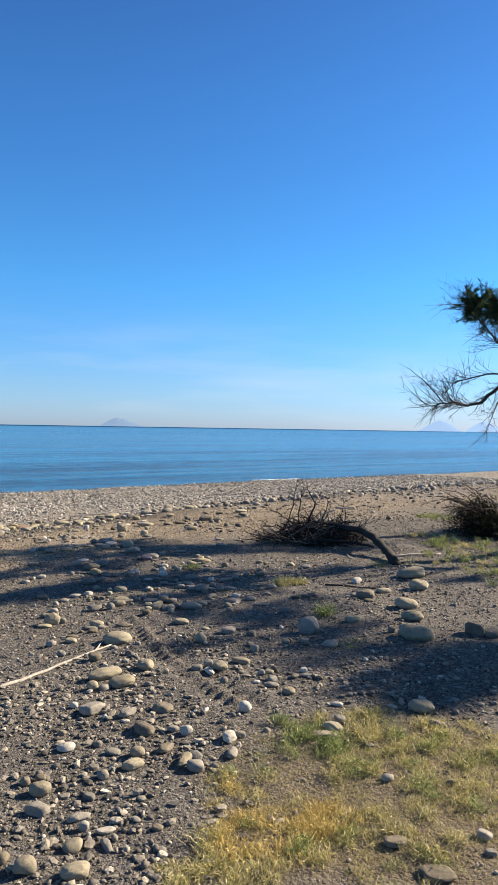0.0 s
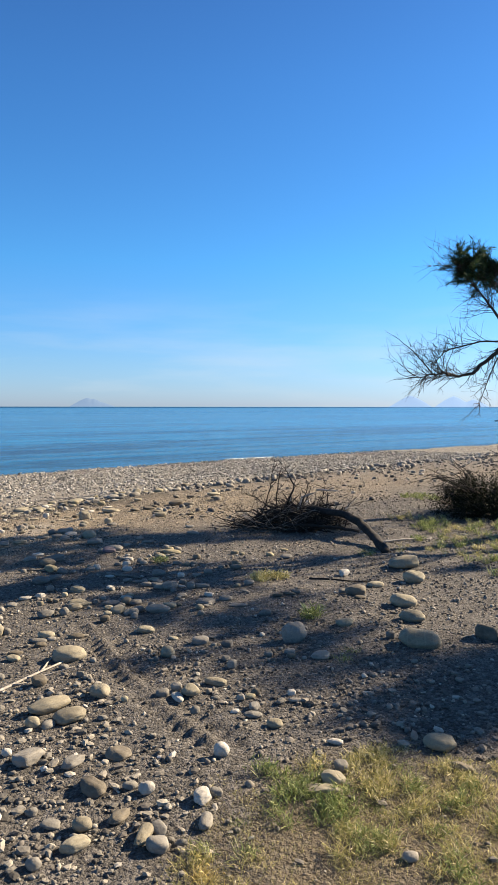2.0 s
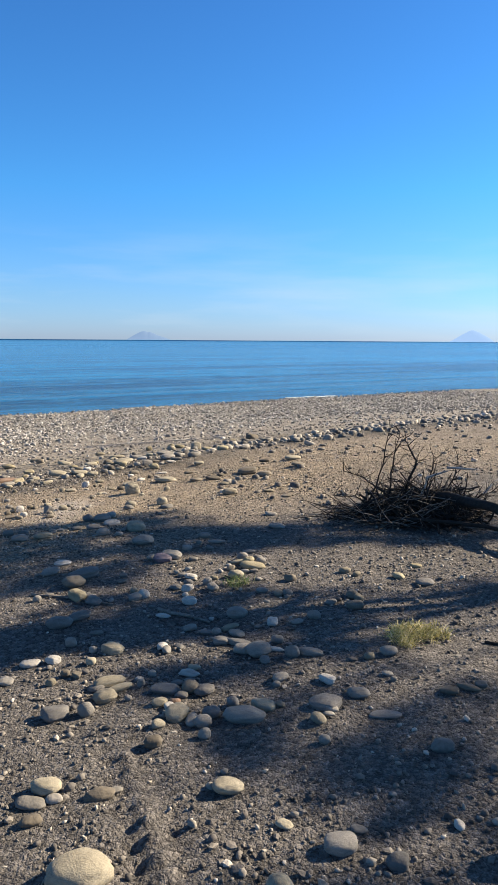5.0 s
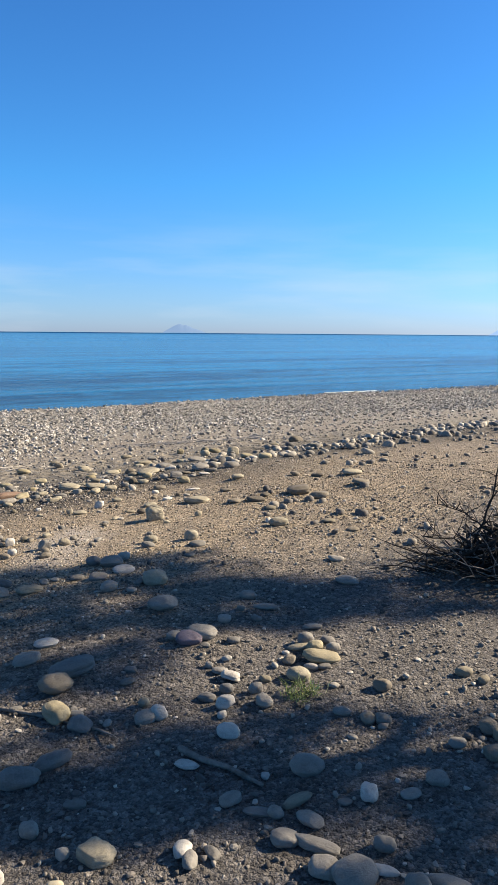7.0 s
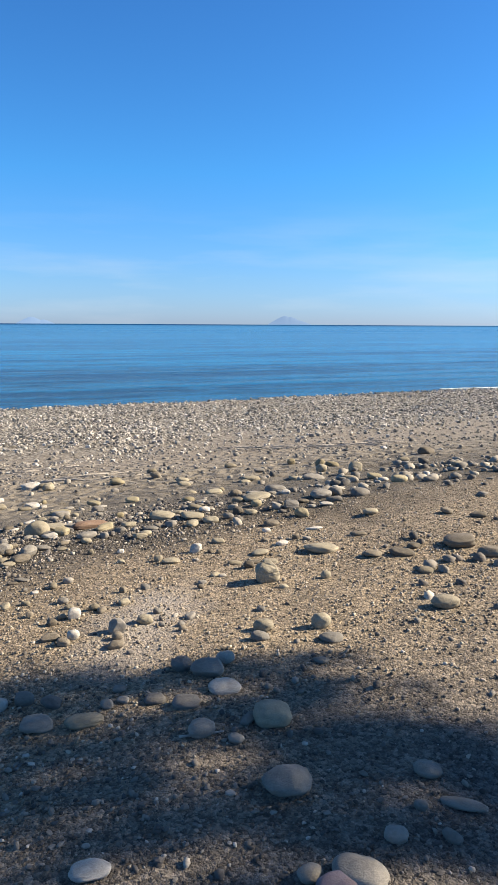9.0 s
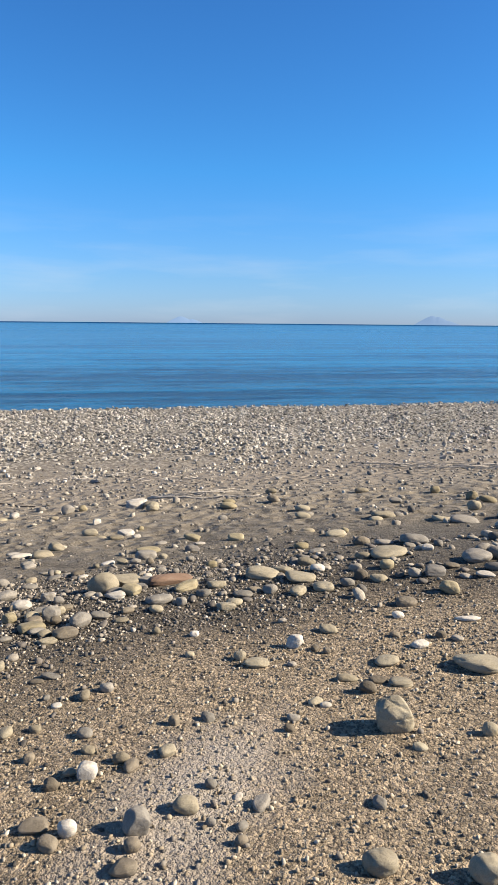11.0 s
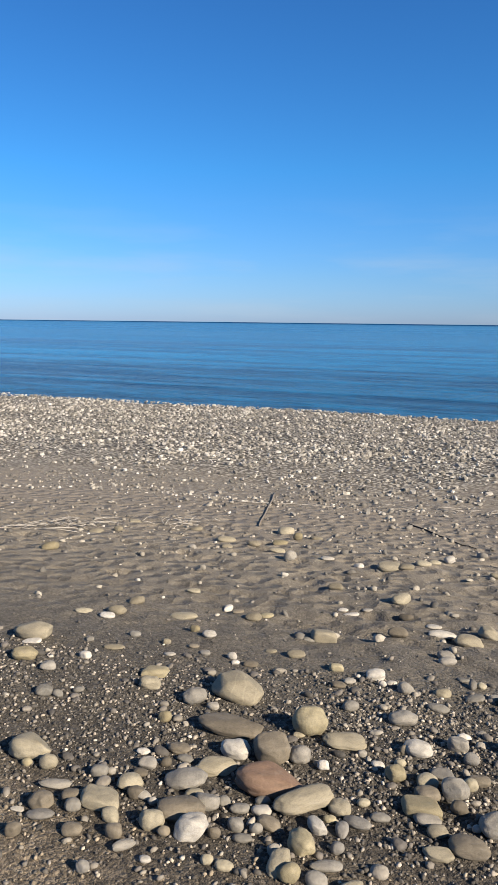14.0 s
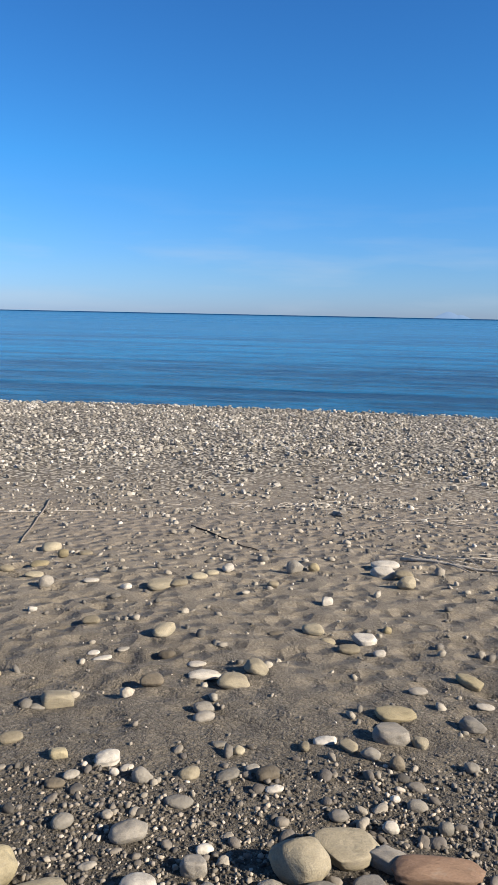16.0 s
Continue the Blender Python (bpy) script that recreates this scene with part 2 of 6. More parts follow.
def leaf_material(name, *stops):
    m = Nodes(name, 0.7)
    rnd = m.t.nodes["Geometry"].outputs["Random Per Island"]
    col = m.ramp(rnd, *stops)
    m.bsdf.inputs["Specular IOR Level"].default_value = 0.2
    m.done(m.mix(0.3, col, m.ramp(m.noise(6.0, 3), (0.35, 0.5), (0.65, 1.0)), "MULTIPLY"))
    tr = m.node("ShaderNodeBsdfTranslucent")
    m.t.links.new(col, tr.inputs["Color"])
    mixs = m.node("ShaderNodeMixShader")
    mixs.inputs["Fac"].default_value = 0.25
    m.t.links.new(m.bsdf.outputs[0], mixs.inputs[1])
    m.t.links.new(tr.outputs[0], mixs.inputs[2])
    m.t.links.new(mixs.outputs[0], m.t.nodes["Material Output"].inputs["Surface"])
    return m.mat


def water_material():
    m = Nodes("sea_water", 0.12)
    mp = m.node("ShaderNodeMapping")
    mp.vector_type = "POINT"
    m.t.links.new(m.pos, mp.inputs["Vector"])
    mp.inputs["Rotation"].default_value = (0, 0, radians(-36))
    mp2 = m.node("ShaderNodeMapping")
    m.t.links.new(mp.outputs[0], mp2.inputs["Vector"])
    mp2.inputs["Scale"].default_value = (0.07, 1.0, 1.0)
    mp3 = m.node("ShaderNodeMapping")
    m.t.links.new(mp.outputs[0], mp3.inputs["Vector"])
    mp3.inputs["Scale"].default_value = (0.4, 1.0, 1.0)
    ripples, swell = m.noise(2.6, 6, mp3.outputs[0], 0.65), m.noise(0.22, 5, mp2.outputs[0], 0.55)
    streak = m.noise(0.05, 6, mp2.outputs[0], 0.65)
    fine = m.noise(0.7, 6, mp3.outputs[0], 0.75)
    wide = m.noise(0.014, 5, mp2.outputs[0], 0.6)
    tone = m.maths("ADD", m.maths("MULTIPLY", m.maths("ADD", streak, wide), 0.17), m.maths("ADD", m.maths("MULTIPLY", swell, 0.33), m.maths("MULTIPLY", fine, 0.33)))
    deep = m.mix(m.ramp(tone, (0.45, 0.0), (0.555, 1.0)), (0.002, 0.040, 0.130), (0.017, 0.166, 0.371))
    # paler blue with distance stands in for the sky the far water reflects
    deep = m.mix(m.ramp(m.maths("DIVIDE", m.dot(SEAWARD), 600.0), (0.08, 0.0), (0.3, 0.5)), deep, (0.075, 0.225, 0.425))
    # darker blue towards the shore, ripple dashes put into the colour
    u = m.dot(SEAWARD)
    dash = m.ramp(m.maths("ADD", m.maths("MULTIPLY", swell, 0.5), m.maths("MULTIPLY", fine, 0.5)), (0.46, 0.0), (0.54, 1.0))
    inshore = m.mix(dash, (0.001, 0.021, 0.06), (0.005, 0.075, 0.18))
    col = m.mix(m.ramp(m.maths("DIVIDE", m.maths("SUBTRACT", u, 33.0), 40.0), (0.02, 1.0), (0.05, 0.65), (0.5, 0.4), (1.0, 0.1)), deep, inshore)
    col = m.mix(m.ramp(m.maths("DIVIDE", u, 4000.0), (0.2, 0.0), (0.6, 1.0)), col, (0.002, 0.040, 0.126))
    m.bsdf.inputs["IOR"].default_value = 1.33
    m.set(m.bsdf, "Specular IOR Level", m.ramp(m.maths("DIVIDE", u, 4000.0), (0.08, 0.11), (0.45, 0.0)))
    n = m.bump(swell, 0.9, 1.2)
    n = m.bump(ripples, 0.9, 0.2, n)
    return m.done(col, n, m.maths("ADD", m.ramp(m.maths("DIVIDE", u, 900.0), (0.04, 0.12), (0.3, 0.20), (0.9, 0.24)), m.maths("MULTIPLY", streak, 0.12)))


def haze_material(glow):
    """Hills so far off that only the air before them is seen."""
    m = Nodes("far_haze", 1.0)
    m.done((0.03, 0.04, 0.05))
    m.bsdf.inputs["Specular IOR Level"].default_value = 0.0
    # the haze is painted on: the hill itself gives off a pale blue glow
    m.bsdf.inputs["Emission Color"].default_value = (0.37, 0.55, 0.84, 1)
    m.bsdf.inputs["Emission Strength"].default_value = glow * 0.645
    return m.mat


M_GROUND, M_WATER = ground_material(), water_material()
M_STONE = {k: stone_material(k) for k in STONE_TINTS}
M_GRIT = pebble_material("grit", ((0.0, (0.039, 0.036, 0.032)), (0.35, (0.086, 0.078, 0.068)), (0.6, (0.157, 0.143, 0.122)), (0.82, (0.271, 0.246, 0.212)), (0.95, (0.414, 0.362, 0.293)), (1.0, (0.570, 0.529, 0.463))))
M_PEBBLE = pebble_material("pebbles", ((0.0, (0.057, 0.054, 0.049)), (0.25, (0.107, 0.098, 0.089)), (0.5, (0.161, 0.146, 0.129)), (0.75, (0.221, 0.202, 0.171)), (0.93, (0.307, 0.282, 0.238)), (1.0, (0.484, 0.453, 0.396))))
M_SHINGLE = pebble_material("shingle", ((0.00, (0.115, 0.110, 0.098)), (0.30, (0.239, 0.225, 0.198)), (0.65, (0.352, 0.334, 0.293)), (1.00, (0.590, 0.563, 0.512))))
M_SCATTER = pebble_material("scattered", ((0.00, (0.086, 0.082, 0.075)), (0.35, (0.183, 0.171, 0.150)), (0.70, (0.284, 0.262, 0.219)), (0.95, (0.376, 0.349, 0.296)), (1.00, (0.612, 0.585, 0.542))))
M_OCHRE_GRIT = pebble_material("ochre_grit", ((0.0, (0.12, 0.10, 0.073)), (0.35, (0.245, 0.205, 0.146)), (0.7, (0.36, 0.305, 0.222)), (1.0, (0.52, 0.48, 0.40))))
# near black: the shade over the heap is put into the wood colour
M_DEADWOOD = bark_material("dead_wood", (0.006, 0.005, 0.004), (0.026, 0.020, 0.016))
M_BARK = bark_material("tamarisk_bark", (0.03, 0.022, 0.018), (0.075, 0.055, 0.045))
M_DRIFT = bark_material("bleached_wood", (0.24, 0.222, 0.195), (0.43, 0.405, 0.365))
M_NEEDLE = leaf_material("tamarisk_leaf", (0.0, (0.02, 0.045, 0.02)), (0.6, (0.045, 0.085, 0.035)), (1.0, (0.09, 0.12, 0.05)))
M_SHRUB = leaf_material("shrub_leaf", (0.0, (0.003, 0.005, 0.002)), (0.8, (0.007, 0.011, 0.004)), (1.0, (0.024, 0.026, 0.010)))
M_GRASS = leaf_material("weed_leaf", (0.0, (0.16, 0.16, 0.065)), (0.3, (0.36, 0.345, 0.13)), (0.6, (0.55, 0.50, 0.21)), (0.82, (0.64, 0.55, 0.30)), (1.0, (0.80, 0.73, 0.52)))
M_DRYGRASS = leaf_material("dry_weed_leaf", (0.0, (0.27, 0.21, 0.07)), (0.5, (0.56, 0.44, 0.15)), (1.0, (0.78, 0.66, 0.34)))
M_GREEN = leaf_material("green_weed_leaf", (0.0, (0.075, 0.105, 0.037)), (0.6, (0.24, 0.30, 0.105)), (1.0, (0.50, 0.52, 0.25)))
M_GREYWOOD = bark_material("weathered_wood", (0.09, 0.078, 0.065), (0.24, 0.215, 0.185))


# ---------------------------------------------------------------- mesh helpers
def link(name, verts, faces, material, parent=None, smooth=True, label=""):
    me = bpy.data.meshes.new(name)
    me.from_pydata(verts if isinstance(verts, list) else verts.tolist(), [], faces if isinstance(faces, list) else faces.tolist())
    me.materials.append(material)
    if smooth:
        me.polygons.foreach_set("use_smooth", [True] * len(me.polygons))
    me.update()
    ob = new(name, me)
    ob.parent = parent
    return tagged(ob, label)


def part(name, bm, material, parent, label=""):
    me = bpy.data.meshes.new(name)
    bm.to_mesh(me)
    bm.free()
    me.materials.append(material)
    me.polygons.foreach_set("use_smooth", [True] * len(me.polygons))
    ob = new(name, me)
    ob.parent = parent
    return tagged(ob, label)


class Shape:
    """Collects tubes and blades into one mesh."""

    def __init__(self):
        self.v, self.f = [], []

    def tube(self, pts, radii, sides=6, knots=0.0):
        pts = [Vector(p) for p in pts]
        start = len(self.v)
        side = Vector((0.31, 0.57, 0.76))
        for i, p in enumerate(pts):
            d = (pts[min(i + 1, len(pts) - 1)] - pts[max(i - 1, 0)]).normalized()
            a = d.cross(side)
            a = (a if a.length > 0.05 else d.orthogonal()).normalized()
            b = d.cross(a)
            for k in range(sides):
                w = 2 * math.pi * k / sides
                r = radii[i] * (1 + knots * (random.random() - 0.5))
                self.v.append(tuple(p + r * (math.cos(w) * a + math.sin(w) * b)))
        for i in range(len(pts) - 1):
            for k in range(sides):
                q = start + i * sides
                self.f.append((q + k, q + (k + 1) % sides, q + sides + (k + 1) % sides, q + sides + k))
        self.f.append(tuple(start + k for k in reversed(range(sides))))
        self.f.append(tuple(start + (len(pts) - 1) * sides + k for k in range(sides)))

    def blade(self, p, d, length, width, bend=0.3):
        """A thin leaf of three faces that bends as it grows."""
        p, d = Vector(p), Vector(d).normalized()
        s = d.cross(Vector((random.uniform(-1, 1), random.uniform(-1, 1), random.uniform(-1, 1))))
        s = (s if s.length > 0.05 else d.orthogonal()).normalized() * width / 2
        drop = Vector((random.uniform(-1, 1), random.uniform(-1, 1), -0.6)) * bend * length
        m = p + d * length * 0.55
        e = p + d * length + drop
        n = len(self.v)
        self.v += [tuple(p - s * 0.6), tuple(p + s * 0.6), tuple(m - s + drop * 0.25), tuple(m + s + drop * 0.25), tuple(e)]
        self.f += [(n, n + 1, n + 3, n + 2), (n + 2, n + 3, n + 4)]

    def link(self, name, material, parent=None, label="", smooth=True):
        return link(name, self.v, self.f, material, parent, smooth, label)


def unit():
    while True:
        v = Vector((random.uniform(-1, 1), random.uniform(-1, 1), random.uniform(-1, 1)))
        if 0.05 < v.length < 1:
            return v.normalized()


def wander(p, d, length, steps, rough, lift=0.0):
    """A crooked line from p along d."""
    p, d = Vector(p), Vector(d).normalized()
    pts = [p.copy()]
    for _ in range(steps):
        d = (d + rough * unit() + Vector((0, 0, lift))).normalized()
        p = p + d * length / steps
        pts.append(p.copy())
    return pts


# ---------------------------------------------------------------- the lie of the land
KNOT_U = (-400, -60, -12, -1, 2, 5, 8, 11, 14, 18, 24, 30, 34, 38, 60, 400, 6000)
KNOT_Z = (4, 1.0, 0.1, -0.05, -0.12, -0.145, -0.33, -0.78, -1.2, -1.66, -1.93, -2.1, -2.2, -2.6, -5, -12, -12)
SEA_Z = -2.2


def lattice(seed):
    return np.random.RandomState(seed).rand(256, 256)


LATTICES = [lattice(k) for k in range(6)]


def smooth_noise(x, y, k):
    """Value noise, -1 to 1, one cell to the metre."""
    g = LATTICES[k % 6]
    i, j = np.floor(x).astype(int), np.floor(y).astype(int)
    a, b = x - i, y - j
    a, b = a * a * (3 - 2 * a), b * b * (3 - 2 * b)
    i0, i1, j0, j1 = i % 256, (i + 1) % 256, j % 256, (j + 1) % 256
    return 2 * ((g[i0, j0] * (1 - a) + g[i1, j0] * a) * (1 - b) + (g[i0, j1] * (1 - a) + g[i1, j1] * a) * b) - 1


def bump_at(x, y, k, lo, hi):
    return np.clip((smooth_noise(x, y, k) - lo) / (hi - lo), 0, 1)


TRACK = ((-0.42, 1.75), (-0.3, 1.45), (-0.16, 1.05), (-0.05, 0.78), (0.13, 0.40), (0.29, 0.10), (0.5, -0.25))


def near_track(x, y):
    best = np.full(np.shape(x), 9.0)
    for (ax, ay), (bx, by) in zip(TRACK, TRACK[1:]):
        dx, dy = bx - ax, by - ay
        h = np.clip(((x - ax) * dx + (y - ay) * dy) / (dx * dx + dy * dy), 0, 1)
        best = np.minimum(best, np.hypot(x - ax - h * dx, y - ay - h * dy))
    return best


def land(x, y):
    """The height of the beach at x, y (arrays)."""
    x, y = np.asarray(x, float), np.asarray(y, float)
    u, s = -0.588 * x + 0.809 * y, 0.809 * x + 0.588 * y
    bay = 0.10 * np.clip(-s - 2, 0, 30) * np.clip((u - 18) / 12, 0, 1)      # the water bends in towards the west
    z = np.interp(u + bay, KNOT_U, KNOT_Z) + 0.4 * np.tanh(s / 10) * np.clip((26 - u) / 14, 0, 1)
    near = np.exp(-((np.hypot(x + 2, y - 4) / 25) ** 2))
    z = z + (0.025 * smooth_noise(x * 0.9, y * 0.9, 0) + 0.012 * smooth_noise(x * 2.7, y * 2.7, 1) + 0.007 * smooth_noise(x * 7.1, y * 7.1, 2)) * near
    z = z + 0.03 * smooth_noise(x * 0.23, y * 0.23, 4) * np.clip((40 - u) / 10, 0, 1) * (u > -50)
    sandy = np.clip((u - 8.6) / 1.2, 0, 1) * np.clip((15.5 - u) / 3, 0, 1)
    z = z - (0.028 * bump_at(x * 5.3, y * 5.1, 3, 0.2, 0.6) + 0.026 * bump_at(x * 8.3, y * 7.7, 1, 0.2, 0.6)) * sandy * near
    d = near_track(x, y)
    rut = np.clip(0.75 + 0.5 * smooth_noise(x * 4, y * 4, 5), 0.2, 1.2) * (0.75 + 0.6 * np.sin((y - 0.45 * x) * 62 + 3 * smooth_noise(x * 3, y * 3, 2)))
    z = z - 0.014 * np.exp(-(((d - 0.07) / 0.035) ** 2)) * rut + 0.02 * np.exp(-((d / 0.025) ** 2)) * rut + 0.008 * np.exp(-(((d - 0.17) / 0.06) ** 2))
    return z


def at(x, y, up=0.0):
    return Vector((x, y, float(land(x, y)) + up))


def graded(lo, hi, step, end):
    """Grid lines: even between lo and hi, wider and wider out to end."""
    inner = list(np.arange(lo, hi + step / 2, step))
    out, d = [], step
    p = hi
    while p < end:
        d *= 1.13
        p += d
        out.append(p)
    left, d, p = [], step, lo
    while p > -end:
        d *= 1.13
        p -= d
        left.append(p)
    return np.array(left[::-1] + inner + out)


gx, gy = graded(-13.0, 4.0, 0.072, 4900), graded(-2.2, 14.5, 0.072, 4900)
# finer lines where the ruts run
gx = np.unique(np.concatenate([gx, np.arange(-0.6, 0.6, 0.026)]))
gy = np.unique(np.concatenate([gy, np.arange(-0.2, 1.9, 0.028)]))
GX, GY = np.meshgrid(gx, gy, indexing="ij")
gverts = np.stack([GX.ravel(), GY.ravel(), land(GX.ravel(), GY.ravel())], 1)
idx = np.arange(len(gx) * len(gy)).reshape(len(gx), len(gy))
gfaces = np.stack([idx[:-1, :-1].ravel(), idx[1:, :-1].ravel(), idx[1:, 1:].ravel(), idx[:-1, 1:].ravel()], 1)
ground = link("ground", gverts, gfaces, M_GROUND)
tagged(ground, "grey-brown gravelly beach of sand and grit sloping to the sea", "beach", kind="structure")

# the sea: a strip that begins under the shingle and runs to the horizon
su = np.array([30, 33, 36, 40, 46, 55, 70, 100, 180, 400, 1000, 2500, 4850.0])
ss = np.array([-4850, -2500, -1000, -400, -150, -60, -20, 0, 20, 60, 150, 400, 1000, 2500, 4850.0])
SU, SS = np.meshgrid(su, ss, indexing="ij")
wv = np.stack([(-0.588 * SU + 0.809 * SS).ravel(), (0.809 * SU + 0.588 * SS).ravel(), np.full(SU.size, SEA_Z)], 1)
wi = np.arange(SU.size).reshape(SU.shape)
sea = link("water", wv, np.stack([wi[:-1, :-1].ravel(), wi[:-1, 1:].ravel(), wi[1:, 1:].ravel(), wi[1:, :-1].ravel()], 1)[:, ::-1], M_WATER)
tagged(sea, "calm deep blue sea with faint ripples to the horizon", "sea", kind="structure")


# ---------------------------------------------------------------- islands on the horizon
def island(az, wide, high, seed, glow, peaks):
    """A hazy hill far out at sea: az degrees to the left of +y; wide, high in degrees."""
    dist, n, rows = 4600.0, 40, 6
    rng = np.random.RandomState(seed)
    w, h = math.radians(wide) * dist, math.radians(high) * dist
    prof = np.zeros(n)
    t = np.linspace(0, 1, n)
    for c, k, a in peaks:
        prof = np.maximum(prof, a * np.clip(1 - np.abs((t - c) / k) ** 1.3, 0, 1))
    prof = prof * (1 + 0.06 * (rng.rand(n) - 0.5))
    v, f = [], []
    for j in range(rows + 1):
        q = math.sin(math.pi * j / rows)
        for i in range(n):
            v.append(((t[i] - 0.5) * w, (j / rows - 0.5) * w * 0.5, SEA_Z - 1 + prof[i] * h * q))
    for j in range(rows):
        for i in range(n - 1):
            f.append((j * n + i, j * n + i + 1, (j + 1) * n + i + 1, (j + 1) * n + i))
    ob = link("island", v, f, haze_material(glow))
    a = radians(az)
    ob.matrix_world = Matrix.Translation((-math.sin(a) * dist, math.cos(a) * dist, 0)) @ pose(0, 0, 0, 0, 0, az)
    tagged(ob, "pale blue hazy island far out on the horizon", "island", "islands", "structure")


island(8.35, 3.6, 0.74, 1, 0.41, ((0.38, 0.40, 1.0), (0.5, 0.36, 0.9), (0.62, 0.38, 0.6)))
island(-17.6, 3.4, 0.95, 2, 0.62, ((0.5, 0.5, 1.0), (0.25, 0.3, 0.35)))
island(-21.2, 5.0, 0.9, 3, 0.66, ((0.45, 0.3, 1.0), (0.75, 0.25, 0.7)))
island(28.7, 3.0, 0.55, 4, 0.47, ((0.4, 0.4, 1.0), (0.7, 0.3, 0.6)))


# ---------------------------------------------------------------- stones
def stone_mesh(seed, level, kind):
    """A stone one metre across: smooth and egg-shaped, a broken block with worn edges, or a round one with cracks."""
    rng = random.Random(seed)
    bm = bmesh.new()
    bmesh.ops.create_icosphere(bm, subdivisions=level, radius=0.5)
    off = Vector((rng.uniform(0, 90), rng.uniform(0, 90), rng.uniform(0, 90)))
    block = kind == "block"
    power = rng.uniform(2.3, 3.1) if block else rng.uniform(2.0, 2.7)
    egg, skew = rng.uniform(-0.22, 0.22), rng.uniform(-0.18, 0.18)
    cuts = [(Vector((rng.gauss(0, 1), rng.gauss(0, 1), rng.gauss(0.15, 0.6))).normalized(), rng.uniform(0.30, 0.43)) for _ in range(rng.randrange(2, 5) if block else rng.randrange(0, 3))]
    bed = Vector((rng.gauss(0, 0.35), rng.gauss(0, 0.35), 1)).normalized()
    for v in bm.verts:
        d = v.co.normalized()
        r = 0.5 * sum(abs(c) ** power for c in d) ** (-1 / power)
        r *= 1 + (0.15 if block else 0.14) * noise.noise(d * 1.1 + off) + 0.07 * noise.noise(d * 2.6 + off) + 0.012 * noise.noise(d * 7 + off)
        p = d * r
        p.y *= 1 + egg * 2 * p.x
        p.x += skew * p.y
        for nrm, lim in cuts:
            over = p.dot(nrm) - lim
            if over > 0:
                p -= nrm * over * (0.8 if block else 0.7)
        if block:
            layer = p.dot(bed) * 9 + 1.5 * noise.noise(p * 2 + off)
            p *= 1 + 0.012 * math.sin(layer * 2.2) + 0.04 * noise.noise(p * 3.5 - off) - 0.05 * max(0.0, noise.noise(p * 3.1 + off * 2) - 0.25)
        if kind == "cracked":
            p *= 1 - 0.09 * math.exp(-((noise.noise(p * 2.3 + off) / 0.05) ** 2))
        v.co = p
    me = bpy.data.meshes.new("stone")
    bm.to_mesh(me)
    bm.free()
    me.polygons.foreach_set("use_smooth", [True] * len(me.polygons))
    return me


STONE_SHAPES = {
    ("smooth", True): [stone_mesh(k, 4, "smooth") for k in range(16)], ("smooth", False): [stone_mesh(k, 3, "smooth") for k in range(16)],
    ("block", True): [stone_mesh(k, 4, "block") for k in range(40, 54)], ("block", False): [stone_mesh(k, 3, "block") for k in range(40, 54)],
    ("cracked", True): [stone_mesh(80, 5, "cracked")],
}
stone_meshes = {}
STONE_WORDS = {"tan": "tan sandstone", "ochre": "yellow ochre", "grey": "grey", "slate": "blue-grey", "white": "white marble-like", "russet": "reddish-brown", "brown": "brown weathered", "plum": "purple-grey"}
KIND_WORDS = {"smooth": "smooth rounded %s cobble half sunk in the beach", "block": "broken angular %s stone lying on the gravel", "cracked": "round %s boulder with dark cracks on ochre grit"}
placed = []


def cobbles(tint, kind, rows):
    """Stones of one tint and kind: x, y, length, depth, height, turn in degrees."""
    for x, y, long, deep, high, turn in rows:
        big = long > 0.085 or kind == "cracked"
        k = random.randrange(len(STONE_SHAPES[kind, big]))
        key = (kind, big, k, tint)
        if key not in stone_meshes:
            me = STONE_SHAPES[kind, big][k].copy()
            me.materials.append(M_STONE[tint])
            stone_meshes[key] = me
        ob = new("stone", stone_meshes[key])
        tip = 6 if high < 0.7 * deep else 3
        ob.matrix_world = Matrix.Translation(at(x, y, high * 0.35)) @ pose(0, 0, 0, random.uniform(-tip, tip), random.uniform(-tip, tip), turn + random.choice((0, 180))) @ Matrix.Diagonal((long, deep, high, 1))
        size = "large " if long > 0.2 else "small " if long < 0.07 else ""
        tagged(ob, size + KIND_WORDS[kind] % STONE_WORDS[tint], "stone", "beach stones")
        placed.append((x, y, long))


LESSER = {}


def lesser(tint, kind, rows):
    """Smaller stones, gathered by tint."""
    v, f = LESSER.setdefault(tint, ([], []))
    for x, y, long, deep, high, turn in rows:
        me = random.choice(STONE_SHAPES[kind, False])
        m = Matrix.Translation(at(x, y, high * 0.35)) @ pose(0, 0, 0, random.uniform(-6, 6), random.uniform(-6, 6), turn + random.choice((0, 180))) @ Matrix.Diagonal((long, deep, high, 1))
        n = len(v)
        v += [tuple(m @ p.co) for p in me.vertices]
        f += [tuple(n + k for k in p.vertices) for p in me.polygons]
        placed.append((x, y, long))


